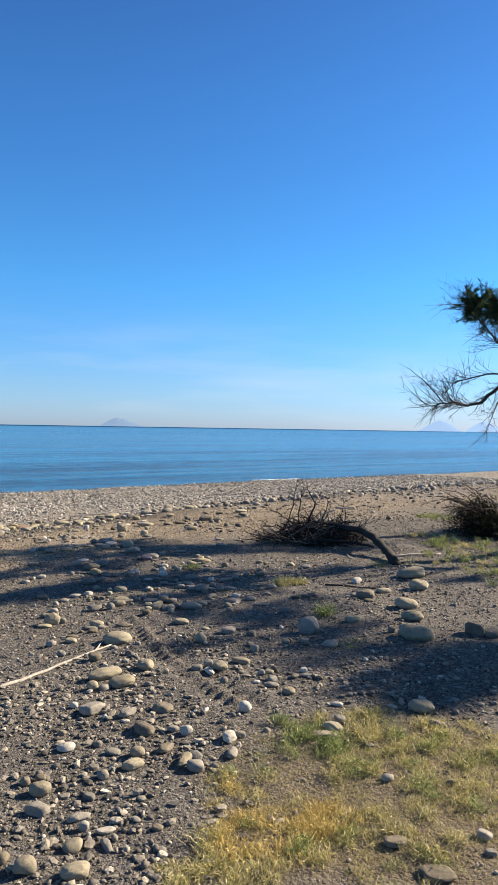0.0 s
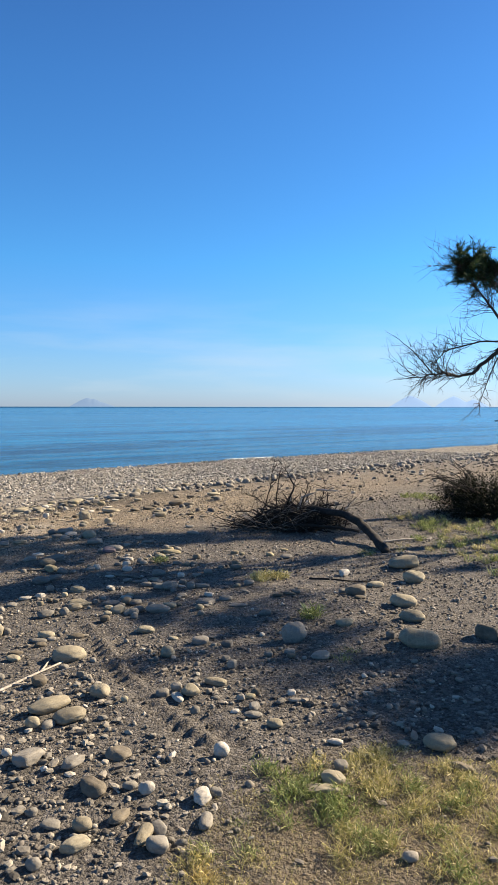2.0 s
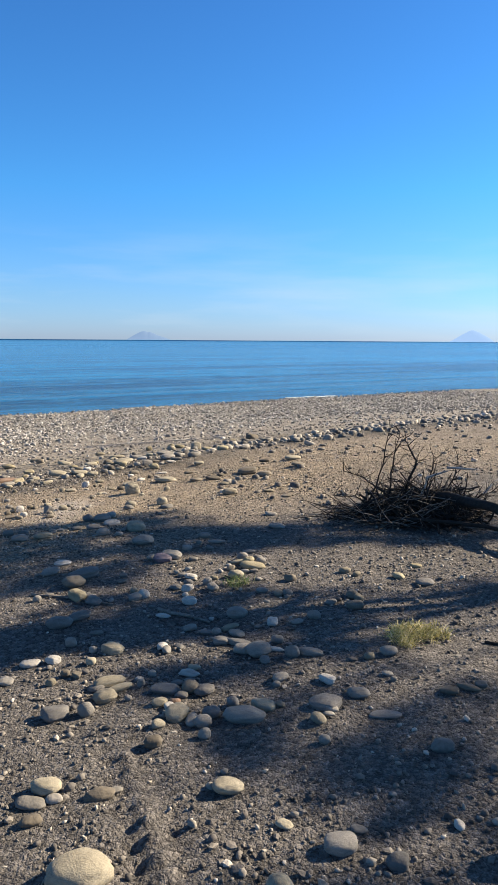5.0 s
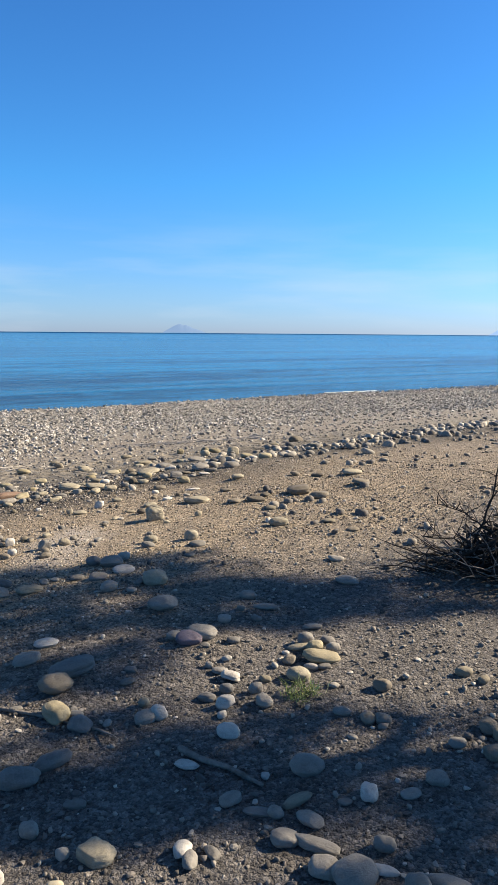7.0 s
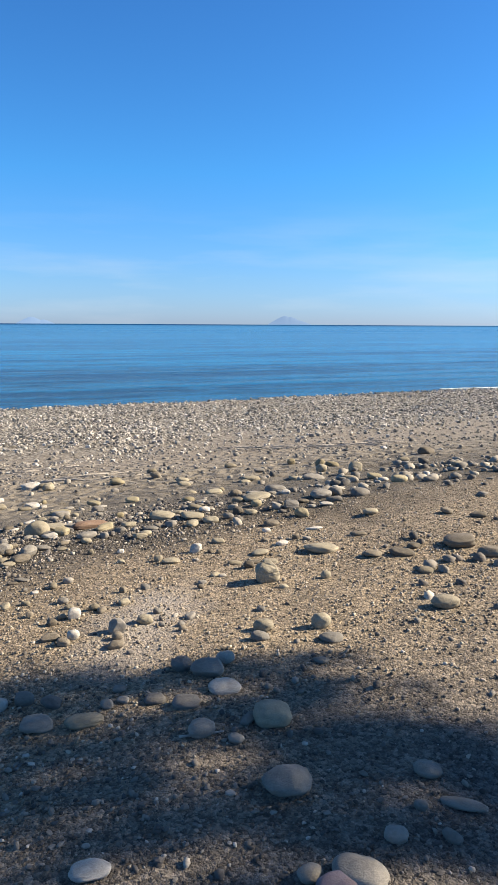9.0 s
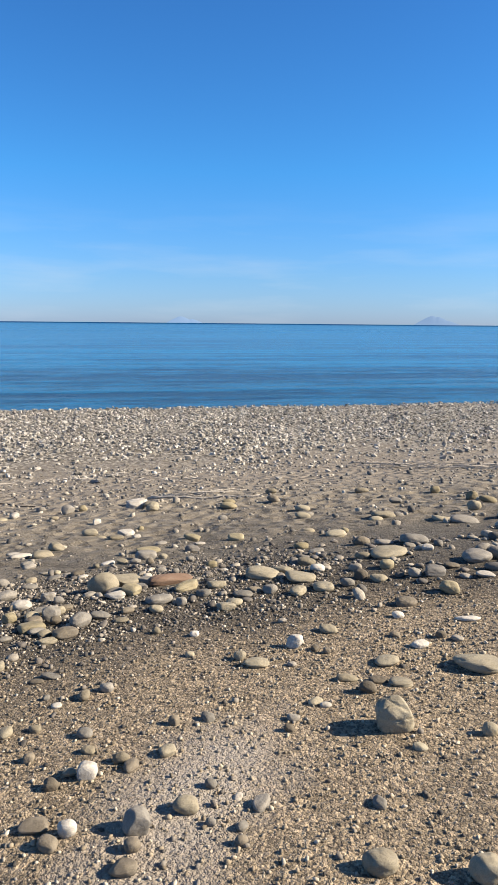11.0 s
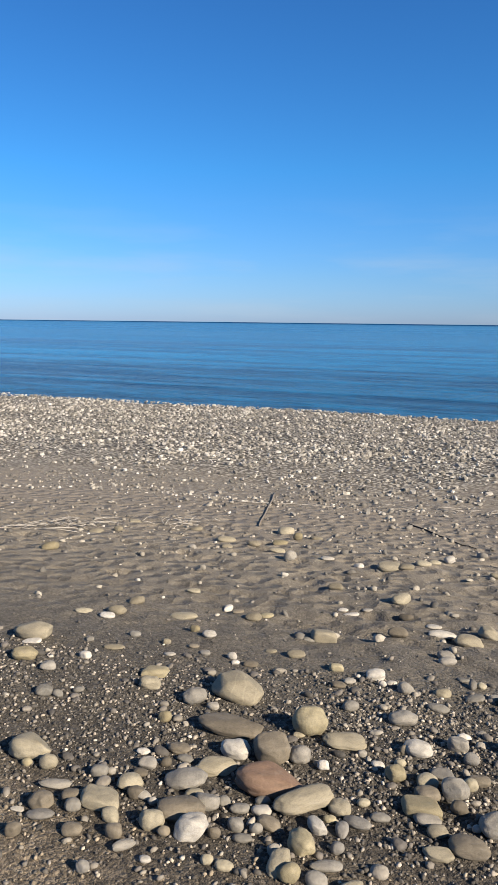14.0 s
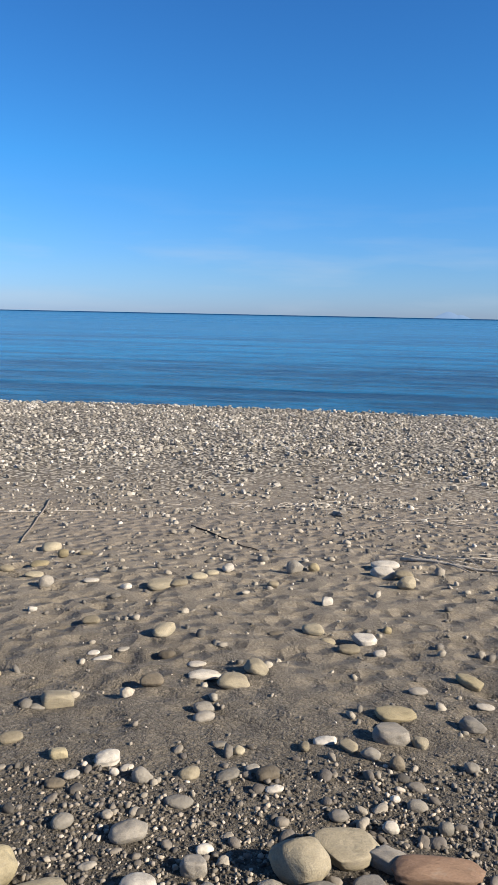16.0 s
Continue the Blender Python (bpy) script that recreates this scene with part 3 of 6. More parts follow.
cobbles("tan", "block", [(-4.65, 6.73, 0.282, 0.216, 0.127, 54), (-4.55, 5.61, 0.183, 0.140, 0.097, 64), (-4.94, 6.33, 0.118, 0.091, 0.065, 58), (-5.96, 5.92, 0.249, 0.190, 0.111, 58), (-4.01, 5.77, 0.156, 0.115, 0.064, 52), (-3.91, 5.78, 0.081, 0.062, 0.041, 33), (-3.63, 6.48, 0.250, 0.115, 0.077, 86), (-3.17, 6.74, 0.102, 0.059, 0.035, 58), (-3.37, 6.20, 0.116, 0.077, 0.052, 133), (-3.16, 6.35, 0.084, 0.062, 0.042, 58), (-5.32, 7.76, 0.174, 0.133, 0.114, 58), (-3.35, 7.78, 0.237, 0.163, 0.096, 57), (-2.45, 7.54, 0.112, 0.085, 0.055, 41), (-0.64, 2.63, 0.119, 0.091, 0.056, -5), (-0.32, 2.10, 0.068, 0.053, 0.036, 37), (0.88, -0.51, 0.093, 0.071, 0.054, -4)])
cobbles("tan", "block", [(0.83, -0.56, 0.153, 0.063, 0.028, -4), (0.16, -0.73, 0.107, 0.052, 0.035, 70)])
cobbles("grey", "smooth", [(0.955, 1.11, 0.158, 0.105, 0.15, 0), (-4.67, 6.48, 0.129, 0.099, 0.086, 71), (-4.23, 5.65, 0.140, 0.058, 0.026, 58), (-3.99, 6.13, 0.176, 0.130, 0.070, 58), (-3.81, 6.14, 0.095, 0.073, 0.069, 58), (-3.63, 6.17, 0.061, 0.047, 0.052, 58), (-3.73, 5.77, 0.088, 0.043, 0.029, 83), (-3.92, 6.65, 0.100, 0.076, 0.079, 52), (-3.33, 6.84, 0.107, 0.065, 0.036, 58), (-3.99, 7.30, 0.145, 0.111, 0.066, 54), (-3.16, 7.02, 0.137, 0.105, 0.087, 71), (-3.29, 6.34, 0.120, 0.050, 0.028, 58), (-3.34, 7.46, 0.081, 0.047, 0.031, 151), (-3.41, 7.45, 0.088, 0.060, 0.039, 51), (-4.65, 8.26, 0.109, 0.084, 0.058, 63), (-3.70, 8.45, 0.101, 0.069, 0.046, 13), (-3.33, 8.24, 0.084, 0.064, 0.039, 32)])
cobbles("grey", "smooth", [(-2.89, 7.48, 0.169, 0.084, 0.056, 48), (-1.63, 9.41, 0.220, 0.168, 0.089, 23), (-1.09, 8.84, 0.207, 0.158, 0.082, 17), (-1.30, 3.84, 0.137, 0.096, 0.046, 23), (-0.93, 3.39, 0.067, 0.045, 0.030, -29), (-0.64, 3.39, 0.091, 0.070, 0.047, 14), (-1.25, 3.34, 0.052, 0.040, 0.045, 8), (-0.76, 4.46, 0.178, 0.136, 0.073, 8), (-1.24, 5.19, 0.145, 0.111, 0.070, 14), (-1.13, 4.71, 0.105, 0.081, 0.066, 20), (-1.80, 4.67, 0.131, 0.100, 0.056, 20), (0.31, 4.90, 0.156, 0.115, 0.042, 8), (-0.29, 4.64, 0.100, 0.077, 0.050, -4), (-0.18, 4.49, 0.149, 0.051, 0.034, -10), (0.07, 4.26, 0.102, 0.063, 0.027, -6), (-0.50, 4.12, 0.154, 0.118, 0.068, -4)])
cobbles("grey", "smooth", [(-0.64, 4.11, 0.079, 0.066, 0.044, 33), (0.16, 3.97, 0.073, 0.056, 0.055, 8), (-0.37, 3.79, 0.082, 0.047, 0.026, 8), (-0.16, 3.50, 0.087, 0.072, 0.048, -66), (-0.20, 3.61, 0.064, 0.049, 0.055, 8), (0.16, 3.43, 0.074, 0.052, 0.032, 8), (-0.25, 2.90, 0.087, 0.055, 0.037, 53), (-0.10, 2.83, 0.054, 0.041, 0.043, 3), (0.01, 2.80, 0.100, 0.057, 0.038, -33), (0.45, 2.99, 0.075, 0.057, 0.053, 3), (-0.88, 2.73, 0.064, 0.049, 0.055, 3), (0.35, 2.92, 0.075, 0.049, 0.028, 16), (0.01, 3.07, 0.125, 0.095, 0.055, 3), (-0.64, 2.05, 0.078, 0.060, 0.067, 0), (-0.07, 2.72, 0.092, 0.071, 0.043, 0), (-0.16, 1.95, 0.082, 0.053, 0.035, -93)])
cobbles("grey", "smooth", [(-0.11, 1.92, 0.072, 0.055, 0.062, 0), (0.13, 2.56, 0.137, 0.114, 0.076, 25), (0.39, 2.53, 0.136, 0.058, 0.039, -18), (0.30, 2.52, 0.073, 0.056, 0.063, 0), (0.05, 2.59, 0.098, 0.075, 0.053, 0), (0.02, 2.70, 0.158, 0.049, 0.033, -18), (0.78, 2.48, 0.084, 0.064, 0.044, 0), (0.23, 2.28, 0.084, 0.063, 0.042, 25), (0.57, 2.10, 0.100, 0.072, 0.041, 0), (0.06, 1.96, 0.183, 0.105, 0.068, 0), (0.37, 1.17, 0.107, 0.082, 0.050, 0), (1.07, 0.79, 0.112, 0.086, 0.044, -5), (0.62, 0.13, 0.090, 0.054, 0.031, 0), (0.38, -0.67, 0.098, 0.048, 0.032, 83), (0.21, -0.79, 0.081, 0.062, 0.050, -4)])
cobbles("brown", "block", [(1.08, -1.57, 0.115, 0.085, 0.028, -2), (0.98, -1.39, 0.095, 0.068, 0.028, -2), (-4.32, 6.51, 0.315, 0.161, 0.075, 52), (-4.10, 5.68, 0.081, 0.062, 0.041, 58), (-4.12, 5.57, 0.097, 0.074, 0.062, 58), (-3.81, 6.02, 0.185, 0.117, 0.067, 71), (-3.99, 5.44, 0.057, 0.044, 0.052, 58), (-4.00, 6.55, 0.157, 0.120, 0.142, 58), (-2.04, 5.85, 0.074, 0.053, 0.035, 79), (-2.05, 5.39, 0.068, 0.057, 0.038, -1), (0.06, 7.26, 0.241, 0.184, 0.084, 9), (-0.05, 3.88, 0.071, 0.059, 0.040, 64), (0.71, 3.15, 0.108, 0.082, 0.053, -12), (-0.52, 0.68, 0.083, 0.063, 0.069, 13), (1.57, 2.04, 0.153, 0.117, 0.097, 0), (0.01, -0.17, 0.114, 0.088, 0.040, -10), (-0.07, -0.41, 0.142, 0.080, 0.054, -48), (0.06, -0.61, 0.099, 0.054, 0.036, 58)])
cobbles("brown", "block", [(2.13, 0.95, 0.135, 0.10, 0.105, -33), (2.25, 0.90, 0.13, 0.09, 0.055, 24)])
cobbles("white", "smooth", [(-4.12, 6.43, 0.136, 0.104, 0.074, 58), (-3.72, 7.15, 0.129, 0.098, 0.062, 52), (-4.50, 7.55, 0.112, 0.086, 0.063, 52), (-5.01, 8.58, 0.205, 0.109, 0.040, 52), (-5.88, 11.87, 0.287, 0.189, 0.069, 51), (-2.03, 5.46, 0.066, 0.051, 0.057, 23), (-1.27, 4.00, 0.121, 0.080, 0.036, 20), (-0.59, 3.41, 0.079, 0.061, 0.065, -4), (-1.12, 5.05, 0.146, 0.112, 0.044, 14), (-0.38, 2.66, 0.073, 0.055, 0.037, 87), (-0.29, 3.28, 0.097, 0.074, 0.054, -5), (0.25, 0.36, 0.111, 0.051, 0.034, -74), (0.45, -0.22, 0.072, 0.055, 0.062, -4)])
cobbles("ochre", "block", [(-5.08, 6.41, 0.159, 0.111, 0.050, 58), (-3.39, 6.86, 0.149, 0.111, 0.061, 48), (-3.31, 6.20, 0.075, 0.057, 0.066, 58), (-3.16, 7.57, 0.139, 0.116, 0.078, 76), (-3.82, 9.66, 0.163, 0.101, 0.068, 19), (-2.86, 7.80, 0.201, 0.088, 0.059, 67), (-1.01, 3.38, 0.127, 0.100, 0.067, -41)])
cobbles("ochre", "smooth", [(-5.59, 5.79, 0.154, 0.117, 0.078, 58), (-4.13, 6.84, 0.174, 0.133, 0.150, 58), (-3.61, 6.92, 0.086, 0.065, 0.064, 58), (-3.43, 6.33, 0.120, 0.100, 0.067, -16), (-3.86, 8.91, 0.214, 0.116, 0.050, 51), (-1.20, 8.20, 0.119, 0.091, 0.086, 23), (0.07, 3.98, 0.087, 0.066, 0.064, 8), (0.10, 3.89, 0.174, 0.103, 0.051, 8)])
cobbles("white", "block", [(-3.67, 6.01, 0.127, 0.097, 0.088, 71), (-3.49, 6.44, 0.096, 0.061, 0.041, -16), (-3.22, 7.47, 0.137, 0.082, 0.055, 32), (-4.74, 9.88, 0.169, 0.129, 0.100, 44), (-5.72, 11.60, 0.226, 0.173, 0.124, 51), (-2.16, 5.74, 0.073, 0.056, 0.066, 23), (-1.85, 7.13, 0.091, 0.070, 0.083, 23), (-0.32, 3.73, 0.094, 0.063, 0.042, -22), (-0.32, 3.49, 0.083, 0.063, 0.056, 8), (-0.43, 3.09, 0.093, 0.050, 0.027, -8), (0.21, 2.92, 0.085, 0.064, 0.043, 91), (-0.92, 2.54, 0.084, 0.064, 0.038, -12), (-0.21, 2.37, 0.110, 0.050, 0.033, -18), (-0.27, 2.06, 0.059, 0.046, 0.031, -49), (0.45, 2.23, 0.095, 0.058, 0.039, -43), (0.37, -0.53, 0.094, 0.071, 0.048, 58)])
cobbles("tan", "smooth", [(-4.40, 5.66, 0.082, 0.063, 0.071, 58), (-4.07, 5.91, 0.099, 0.082, 0.055, 96), (-3.89, 6.12, 0.081, 0.062, 0.040, 58), (-3.79, 5.90, 0.093, 0.072, 0.074, 71), (-6.13, 7.05, 0.213, 0.129, 0.047, 58), (-3.54, 6.58, 0.093, 0.078, 0.052, 39), (-3.26, 6.82, 0.079, 0.060, 0.039, 58), (-3.51, 7.00, 0.098, 0.075, 0.047, 68), (-4.80, 8.62, 0.182, 0.139, 0.080, 64), (-5.76, 8.87, 0.225, 0.124, 0.083, 108), (-3.40, 7.59, 0.207, 0.159, 0.159, 44), (-3.82, 8.44, 0.089, 0.070, 0.047, 13)])
cobbles("tan", "block", [(-4.04, 6.29, 0.179, 0.104, 0.054, 68), (-3.94, 6.91, 0.195, 0.109, 0.052, 58), (-4.80, 8.83, 0.153, 0.120, 0.080, 39), (-6.90, 9.74, 0.270, 0.206, 0.076, 58)])
cobbles("tan", "smooth", [(-5.11, 9.75, 0.164, 0.125, 0.077, 38), (-5.30, 11.35, 0.177, 0.136, 0.122, 51), (-3.61, 8.74, 0.091, 0.076, 0.051, 119), (-2.69, 7.90, 0.127, 0.088, 0.059, 42), (-1.96, 5.98, 0.067, 0.054, 0.036, 48), (-1.73, 5.70, 0.082, 0.063, 0.057, 35), (-0.92, 7.18, 0.250, 0.183, 0.067, 23), (-1.35, 7.08, 0.124, 0.095, 0.041, 23), (-1.24, 6.88, 0.107, 0.080, 0.032, 17), (-1.95, 6.84, 0.135, 0.091, 0.036, 23), (-2.47, 8.19, 0.256, 0.196, 0.082, 17), (-2.37, 8.34, 0.162, 0.075, 0.050, -1), (-2.18, 8.17, 0.198, 0.151, 0.057, 23), (-2.11, 7.93, 0.126, 0.085, 0.057, 67), (-1.98, 8.05, 0.135, 0.104, 0.057, 23), (-1.72, 8.86, 0.285, 0.218, 0.080, 29)])
cobbles("tan", "smooth", [(-1.07, 5.67, 0.106, 0.081, 0.070, 23), (-0.78, 5.75, 0.103, 0.079, 0.088, 23), (-3.28, 5.96, 0.108, 0.056, 0.037, 66), (-2.67, 5.88, 0.069, 0.057, 0.038, 66), (-2.06, 6.88, 0.066, 0.050, 0.053, 41), (-0.13, 6.09, 0.154, 0.118, 0.074, 9), (-0.67, 3.50, 0.051, 0.039, 0.044, 8), (-0.88, 4.85, 0.154, 0.118, 0.099, 8), (-1.62, 4.72, 0.146, 0.075, 0.050, 33), (-0.00, 4.01, 0.124, 0.065, 0.031, -1), (-0.01, 3.73, 0.109, 0.091, 0.061, -29), (-0.03, 2.90, 0.120, 0.046, 0.031, 35), (-0.58, 2.17, 0.108, 0.090, 0.060, 31), (-0.59, 2.31, 0.162, 0.076, 0.050, 31), (-0.53, 2.26, 0.130, 0.049, 0.033, 31), (-0.23, 1.99, 0.115, 0.096, 0.064, 50)])
cobbles("tan", "smooth", [(-0.30, 1.89, 0.064, 0.052, 0.035, 37), (0.14, 2.04, 0.111, 0.069, 0.043, -12), (0.37, 1.89, 0.074, 0.056, 0.037, -62), (-0.43, 1.09, 0.202, 0.155, 0.084, 0), (-0.39, 0.35, 0.221, 0.116, 0.077, 35), (-0.27, 0.23, 0.149, 0.114, 0.065, 15), (-0.16, 0.48, 0.114, 0.095, 0.064, -24), (-0.44, 0.18, 0.067, 0.051, 0.058, 13), (-1.04, 1.66, 0.128, 0.098, 0.105, 0), (-0.66, 1.52, 0.115, 0.088, 0.050, 6), (0.01, 1.48, 0.111, 0.085, 0.053, -5), (0.17, 1.00, 0.087, 0.067, 0.072, -11), (1.33, 1.33, 0.112, 0.085, 0.058, 13), (0.45, 0.52, 0.120, 0.059, 0.040, -24), (0.32, 0.39, 0.102, 0.085, 0.057, 38)])
cobbles("tan", "smooth", [(1.69, 0.88, 0.239, 0.183, 0.108, -14), (1.39, -0.29, 0.141, 0.105, 0.070, -23), (-0.07, -0.65, 0.075, 0.057, 0.053, -4), (-0.08, -0.75, 0.109, 0.063, 0.042, 39), (-0.36, -1.47, 0.082, 0.063, 0.059, 10), (-0.18, -1.50, 0.101, 0.077, 0.052, 10), (-0.22, -1.34, 0.079, 0.066, 0.044, 54), (-0.45, -0.94, 0.095, 0.073, 0.061, 10), (2.22, 2.88, 0.294, 0.225, 0.116, -2), (2.13, 2.37, 0.182, 0.139, 0.112, -2), (1.84, 1.70, 0.185, 0.142, 0.092, -8), (1.80, 1.37, 0.182, 0.125, 0.083, -33)])
cobbles("grey", "block", [(-3.39, 7.04, 0.106, 0.081, 0.089, 58), (-3.21, 7.85, 0.162, 0.095, 0.064, 26), (-3.67, 7.35, 0.091, 0.069, 0.082, 51), (-3.74, 8.68, 0.168, 0.128, 0.114, 51), (-1.82, 5.55, 0.095, 0.073, 0.086, 23), (-1.51, 5.83, 0.084, 0.053, 0.036, 98), (-0.36, 0.17, 0.074, 0.055, 0.037, 38), (0.63, 0.21, 0.071, 0.055, 0.037, 75), (-0.38, -0.15, 0.127, 0.100, 0.067, 58), (-0.18, -0.21, 0.104, 0.067, 0.045, 45), (0.21, -0.70, 0.079, 0.052, 0.035, -54), (-0.42, -1.09, 0.099, 0.067, 0.045, -27)])
cobbles("brown", "smooth", [(-4.26, 6.21, 0.107, 0.078, 0.039, 58), (-3.63, 6.08, 0.050, 0.038, 0.043, 58), (-3.81, 5.76, 0.066, 0.050, 0.053, 58), (-3.90, 5.63, 0.077, 0.059, 0.037, 58), (-3.44, 6.94, 0.100, 0.076, 0.054, 58), (-3.13, 6.85, 0.149, 0.095, 0.063, 39), (-3.59, 6.29, 0.096, 0.061, 0.041, 33), (-3.41, 7.20, 0.093, 0.055, 0.038, 51), (-1.79, 5.47, 0.051, 0.039, 0.044, 23), (-2.15, 5.44, 0.093, 0.066, 0.038, 35), (-1.77, 5.39, 0.091, 0.061, 0.040, 23), (-1.42, 7.93, 0.136, 0.104, 0.057, 23), (-1.08, 3.59, 0.150, 0.125, 0.083, 33), (-0.19, 2.21, 0.079, 0.061, 0.068, 0), (0.72, 3.33, 0.088, 0.073, 0.049, 75)])
cobbles("slate", "smooth", [(-4.05, 5.55, 0.106, 0.057, 0.032, 58), (-3.44, 6.59, 0.109, 0.056, 0.038, 33), (-3.28, 7.55, 0.122, 0.067, 0.043, 51), (-3.18, 7.69, 0.109, 0.081, 0.051, 51), (-3.54, 7.29, 0.073, 0.055, 0.053, 51), (-3.51, 7.09, 0.093, 0.066, 0.046, 51), (-3.51, 7.96, 0.079, 0.061, 0.038, 44), (-1.05, 3.73, 0.216, 0.116, 0.077, 27), (-1.37, 5.22, 0.104, 0.080, 0.071, 8), (0.03, 4.06, 0.084, 0.064, 0.072, 8), (0.14, 4.07, 0.075, 0.057, 0.041, 8), (-0.41, 3.56, 0.089, 0.055, 0.037, -16), (-0.33, 3.62, 0.065, 0.050, 0.048, 8), (-0.16, 2.84, 0.091, 0.039, 0.024, 3), (-0.77, 2.04, 0.114, 0.095, 0.064, 25), (-0.64, 2.26, 0.083, 0.057, 0.031, 0)])
cobbles("slate", "smooth", [(-1.01, 2.97, 0.157, 0.106, 0.071, 31), (-0.93, 3.08, 0.162, 0.076, 0.051, 37), (-0.31, 2.22, 0.135, 0.077, 0.044, -5), (-0.12, 2.20, 0.103, 0.072, 0.042, 12), (-0.23, 2.17, 0.066, 0.050, 0.032, 0), (-0.08, 2.00, 0.084, 0.065, 0.050, 12), (1.23, 3.56, 0.121, 0.092, 0.039, 0), (0.65, 1.93, 0.146, 0.060, 0.022, 0), (0.01, 2.07, 0.059, 0.045, 0.049, 0)])
cobbles("slate", "block", [(-3.53, 9.11, 0.123, 0.094, 0.081, 44), (-1.33, 8.46, 0.150, 0.115, 0.072, 23), (-0.89, 3.32, 0.102, 0.078, 0.055, 8), (-1.25, 4.89, 0.115, 0.088, 0.041, 8), (0.16, 2.47, 0.068, 0.051, 0.034, -74), (0.42, 2.01, 0.145, 0.111, 0.042, 0)])
cobbles("russet", "block", [(-3.82, 6.43, 0.277, 0.175, 0.094, 62), (-3.06, 7.91, 0.317, 0.110, 0.074, 45)])
cobbles("tan", "cracked", [(-1.19, 6.49, 0.163, 0.124, 0.140, 23)])
cobbles("plum", "smooth", [(-0.56, 4.05, 0.123, 0.103, 0.069, 33)])
lesser("tan", "block", [(-1.07, 6.37, 0.056, 0.043, 0.024, 23), (-0.89, 11.25, 0.180, 0.138, 0.156, 9), (-0.87, 2.31, 0.048, 0.037, 0.041, 0), (0.75, 3.29, 0.080, 0.059, 0.040, -62)])
lesser("grey", "smooth", [(-4.56, 6.53, 0.066, 0.050, 0.036, 58), (-5.37, 5.88, 0.096, 0.073, 0.046, 58), (-5.03, 5.85, 0.062, 0.047, 0.041, 58), (-5.03, 5.96, 0.062, 0.047, 0.031, 58), (-4.22, 5.83, 0.074, 0.056, 0.050, 58), (-4.21, 5.88, 0.040, 0.030, 0.029, 58), (-4.18, 6.03, 0.080, 0.061, 0.048, 58), (-4.17, 6.20, 0.070, 0.050, 0.025, 58), (-4.03, 5.67, 0.069, 0.053, 0.047, 58), (-3.97, 5.93, 0.078, 0.046, 0.031, 33), (-3.56, 6.16, 0.075, 0.044, 0.027, 58), (-3.80, 6.21, 0.053, 0.041, 0.037, 58), (-3.73, 6.24, 0.079, 0.056, 0.032, 58), (-5.29, 6.83, 0.070, 0.054, 0.023, 58), (-5.77, 6.54, 0.083, 0.064, 0.037, 58), (-5.75, 6.23, 0.057, 0.043, 0.031, 58)])
lesser("grey", "smooth", [(-8.65, 8.26, 0.098, 0.075, 0.056, 58), (-7.53, 7.86, 0.072, 0.055, 0.056, 58), (-3.43, 6.69, 0.079, 0.049, 0.028, 58), (-3.74, 6.35, 0.064, 0.049, 0.030, 58), (-3.58, 6.23, 0.051, 0.039, 0.043, 58), (-3.44, 6.22, 0.049, 0.037, 0.042, 58), (-3.83, 6.92, 0.042, 0.032, 0.030, 58), (-3.95, 7.10, 0.069, 0.039, 0.018, 58), (-4.24, 7.17, 0.087, 0.067, 0.051, 58), (-4.51, 7.37, 0.072, 0.055, 0.029, 58), (-4.02, 7.57, 0.117, 0.079, 0.033, 58), (-4.30, 8.05, 0.070, 0.053, 0.022, 58), (-4.04, 7.86, 0.109, 0.074, 0.030, 58), (-4.01, 7.98, 0.074, 0.057, 0.030, 58), (-4.56, 8.18, 0.116, 0.089, 0.049, 64), (-5.35, 7.66, 0.095, 0.065, 0.024, 58)])
lesser("grey", "smooth", [(-5.77, 8.52, 0.091, 0.069, 0.025, 58), (-3.95, 9.29, 0.111, 0.073, 0.031, 44), (-3.16, 8.16, 0.058, 0.044, 0.050, 44), (-3.32, 8.69, 0.067, 0.051, 0.040, 44), (-2.69, 7.70, 0.103, 0.078, 0.053, 23), (-2.75, 7.51, 0.077, 0.059, 0.065, 23), (-2.44, 7.78, 0.141, 0.108, 0.040, 23), (-3.12, 7.16, 0.128, 0.098, 0.040, 23), (-4.07, 10.88, 0.110, 0.084, 0.063, 23), (-2.50, 6.35, 0.065, 0.050, 0.040, 23), (-2.35, 5.98, 0.071, 0.054, 0.039, 10), (-1.71, 5.85, 0.046, 0.035, 0.040, 23), (-1.62, 5.67, 0.035, 0.027, 0.027, 23), (-1.52, 5.69, 0.048, 0.040, 0.027, 98), (-2.85, 6.38, 0.107, 0.060, 0.024, 23), (-1.60, 6.41, 0.053, 0.041, 0.029, 23)])
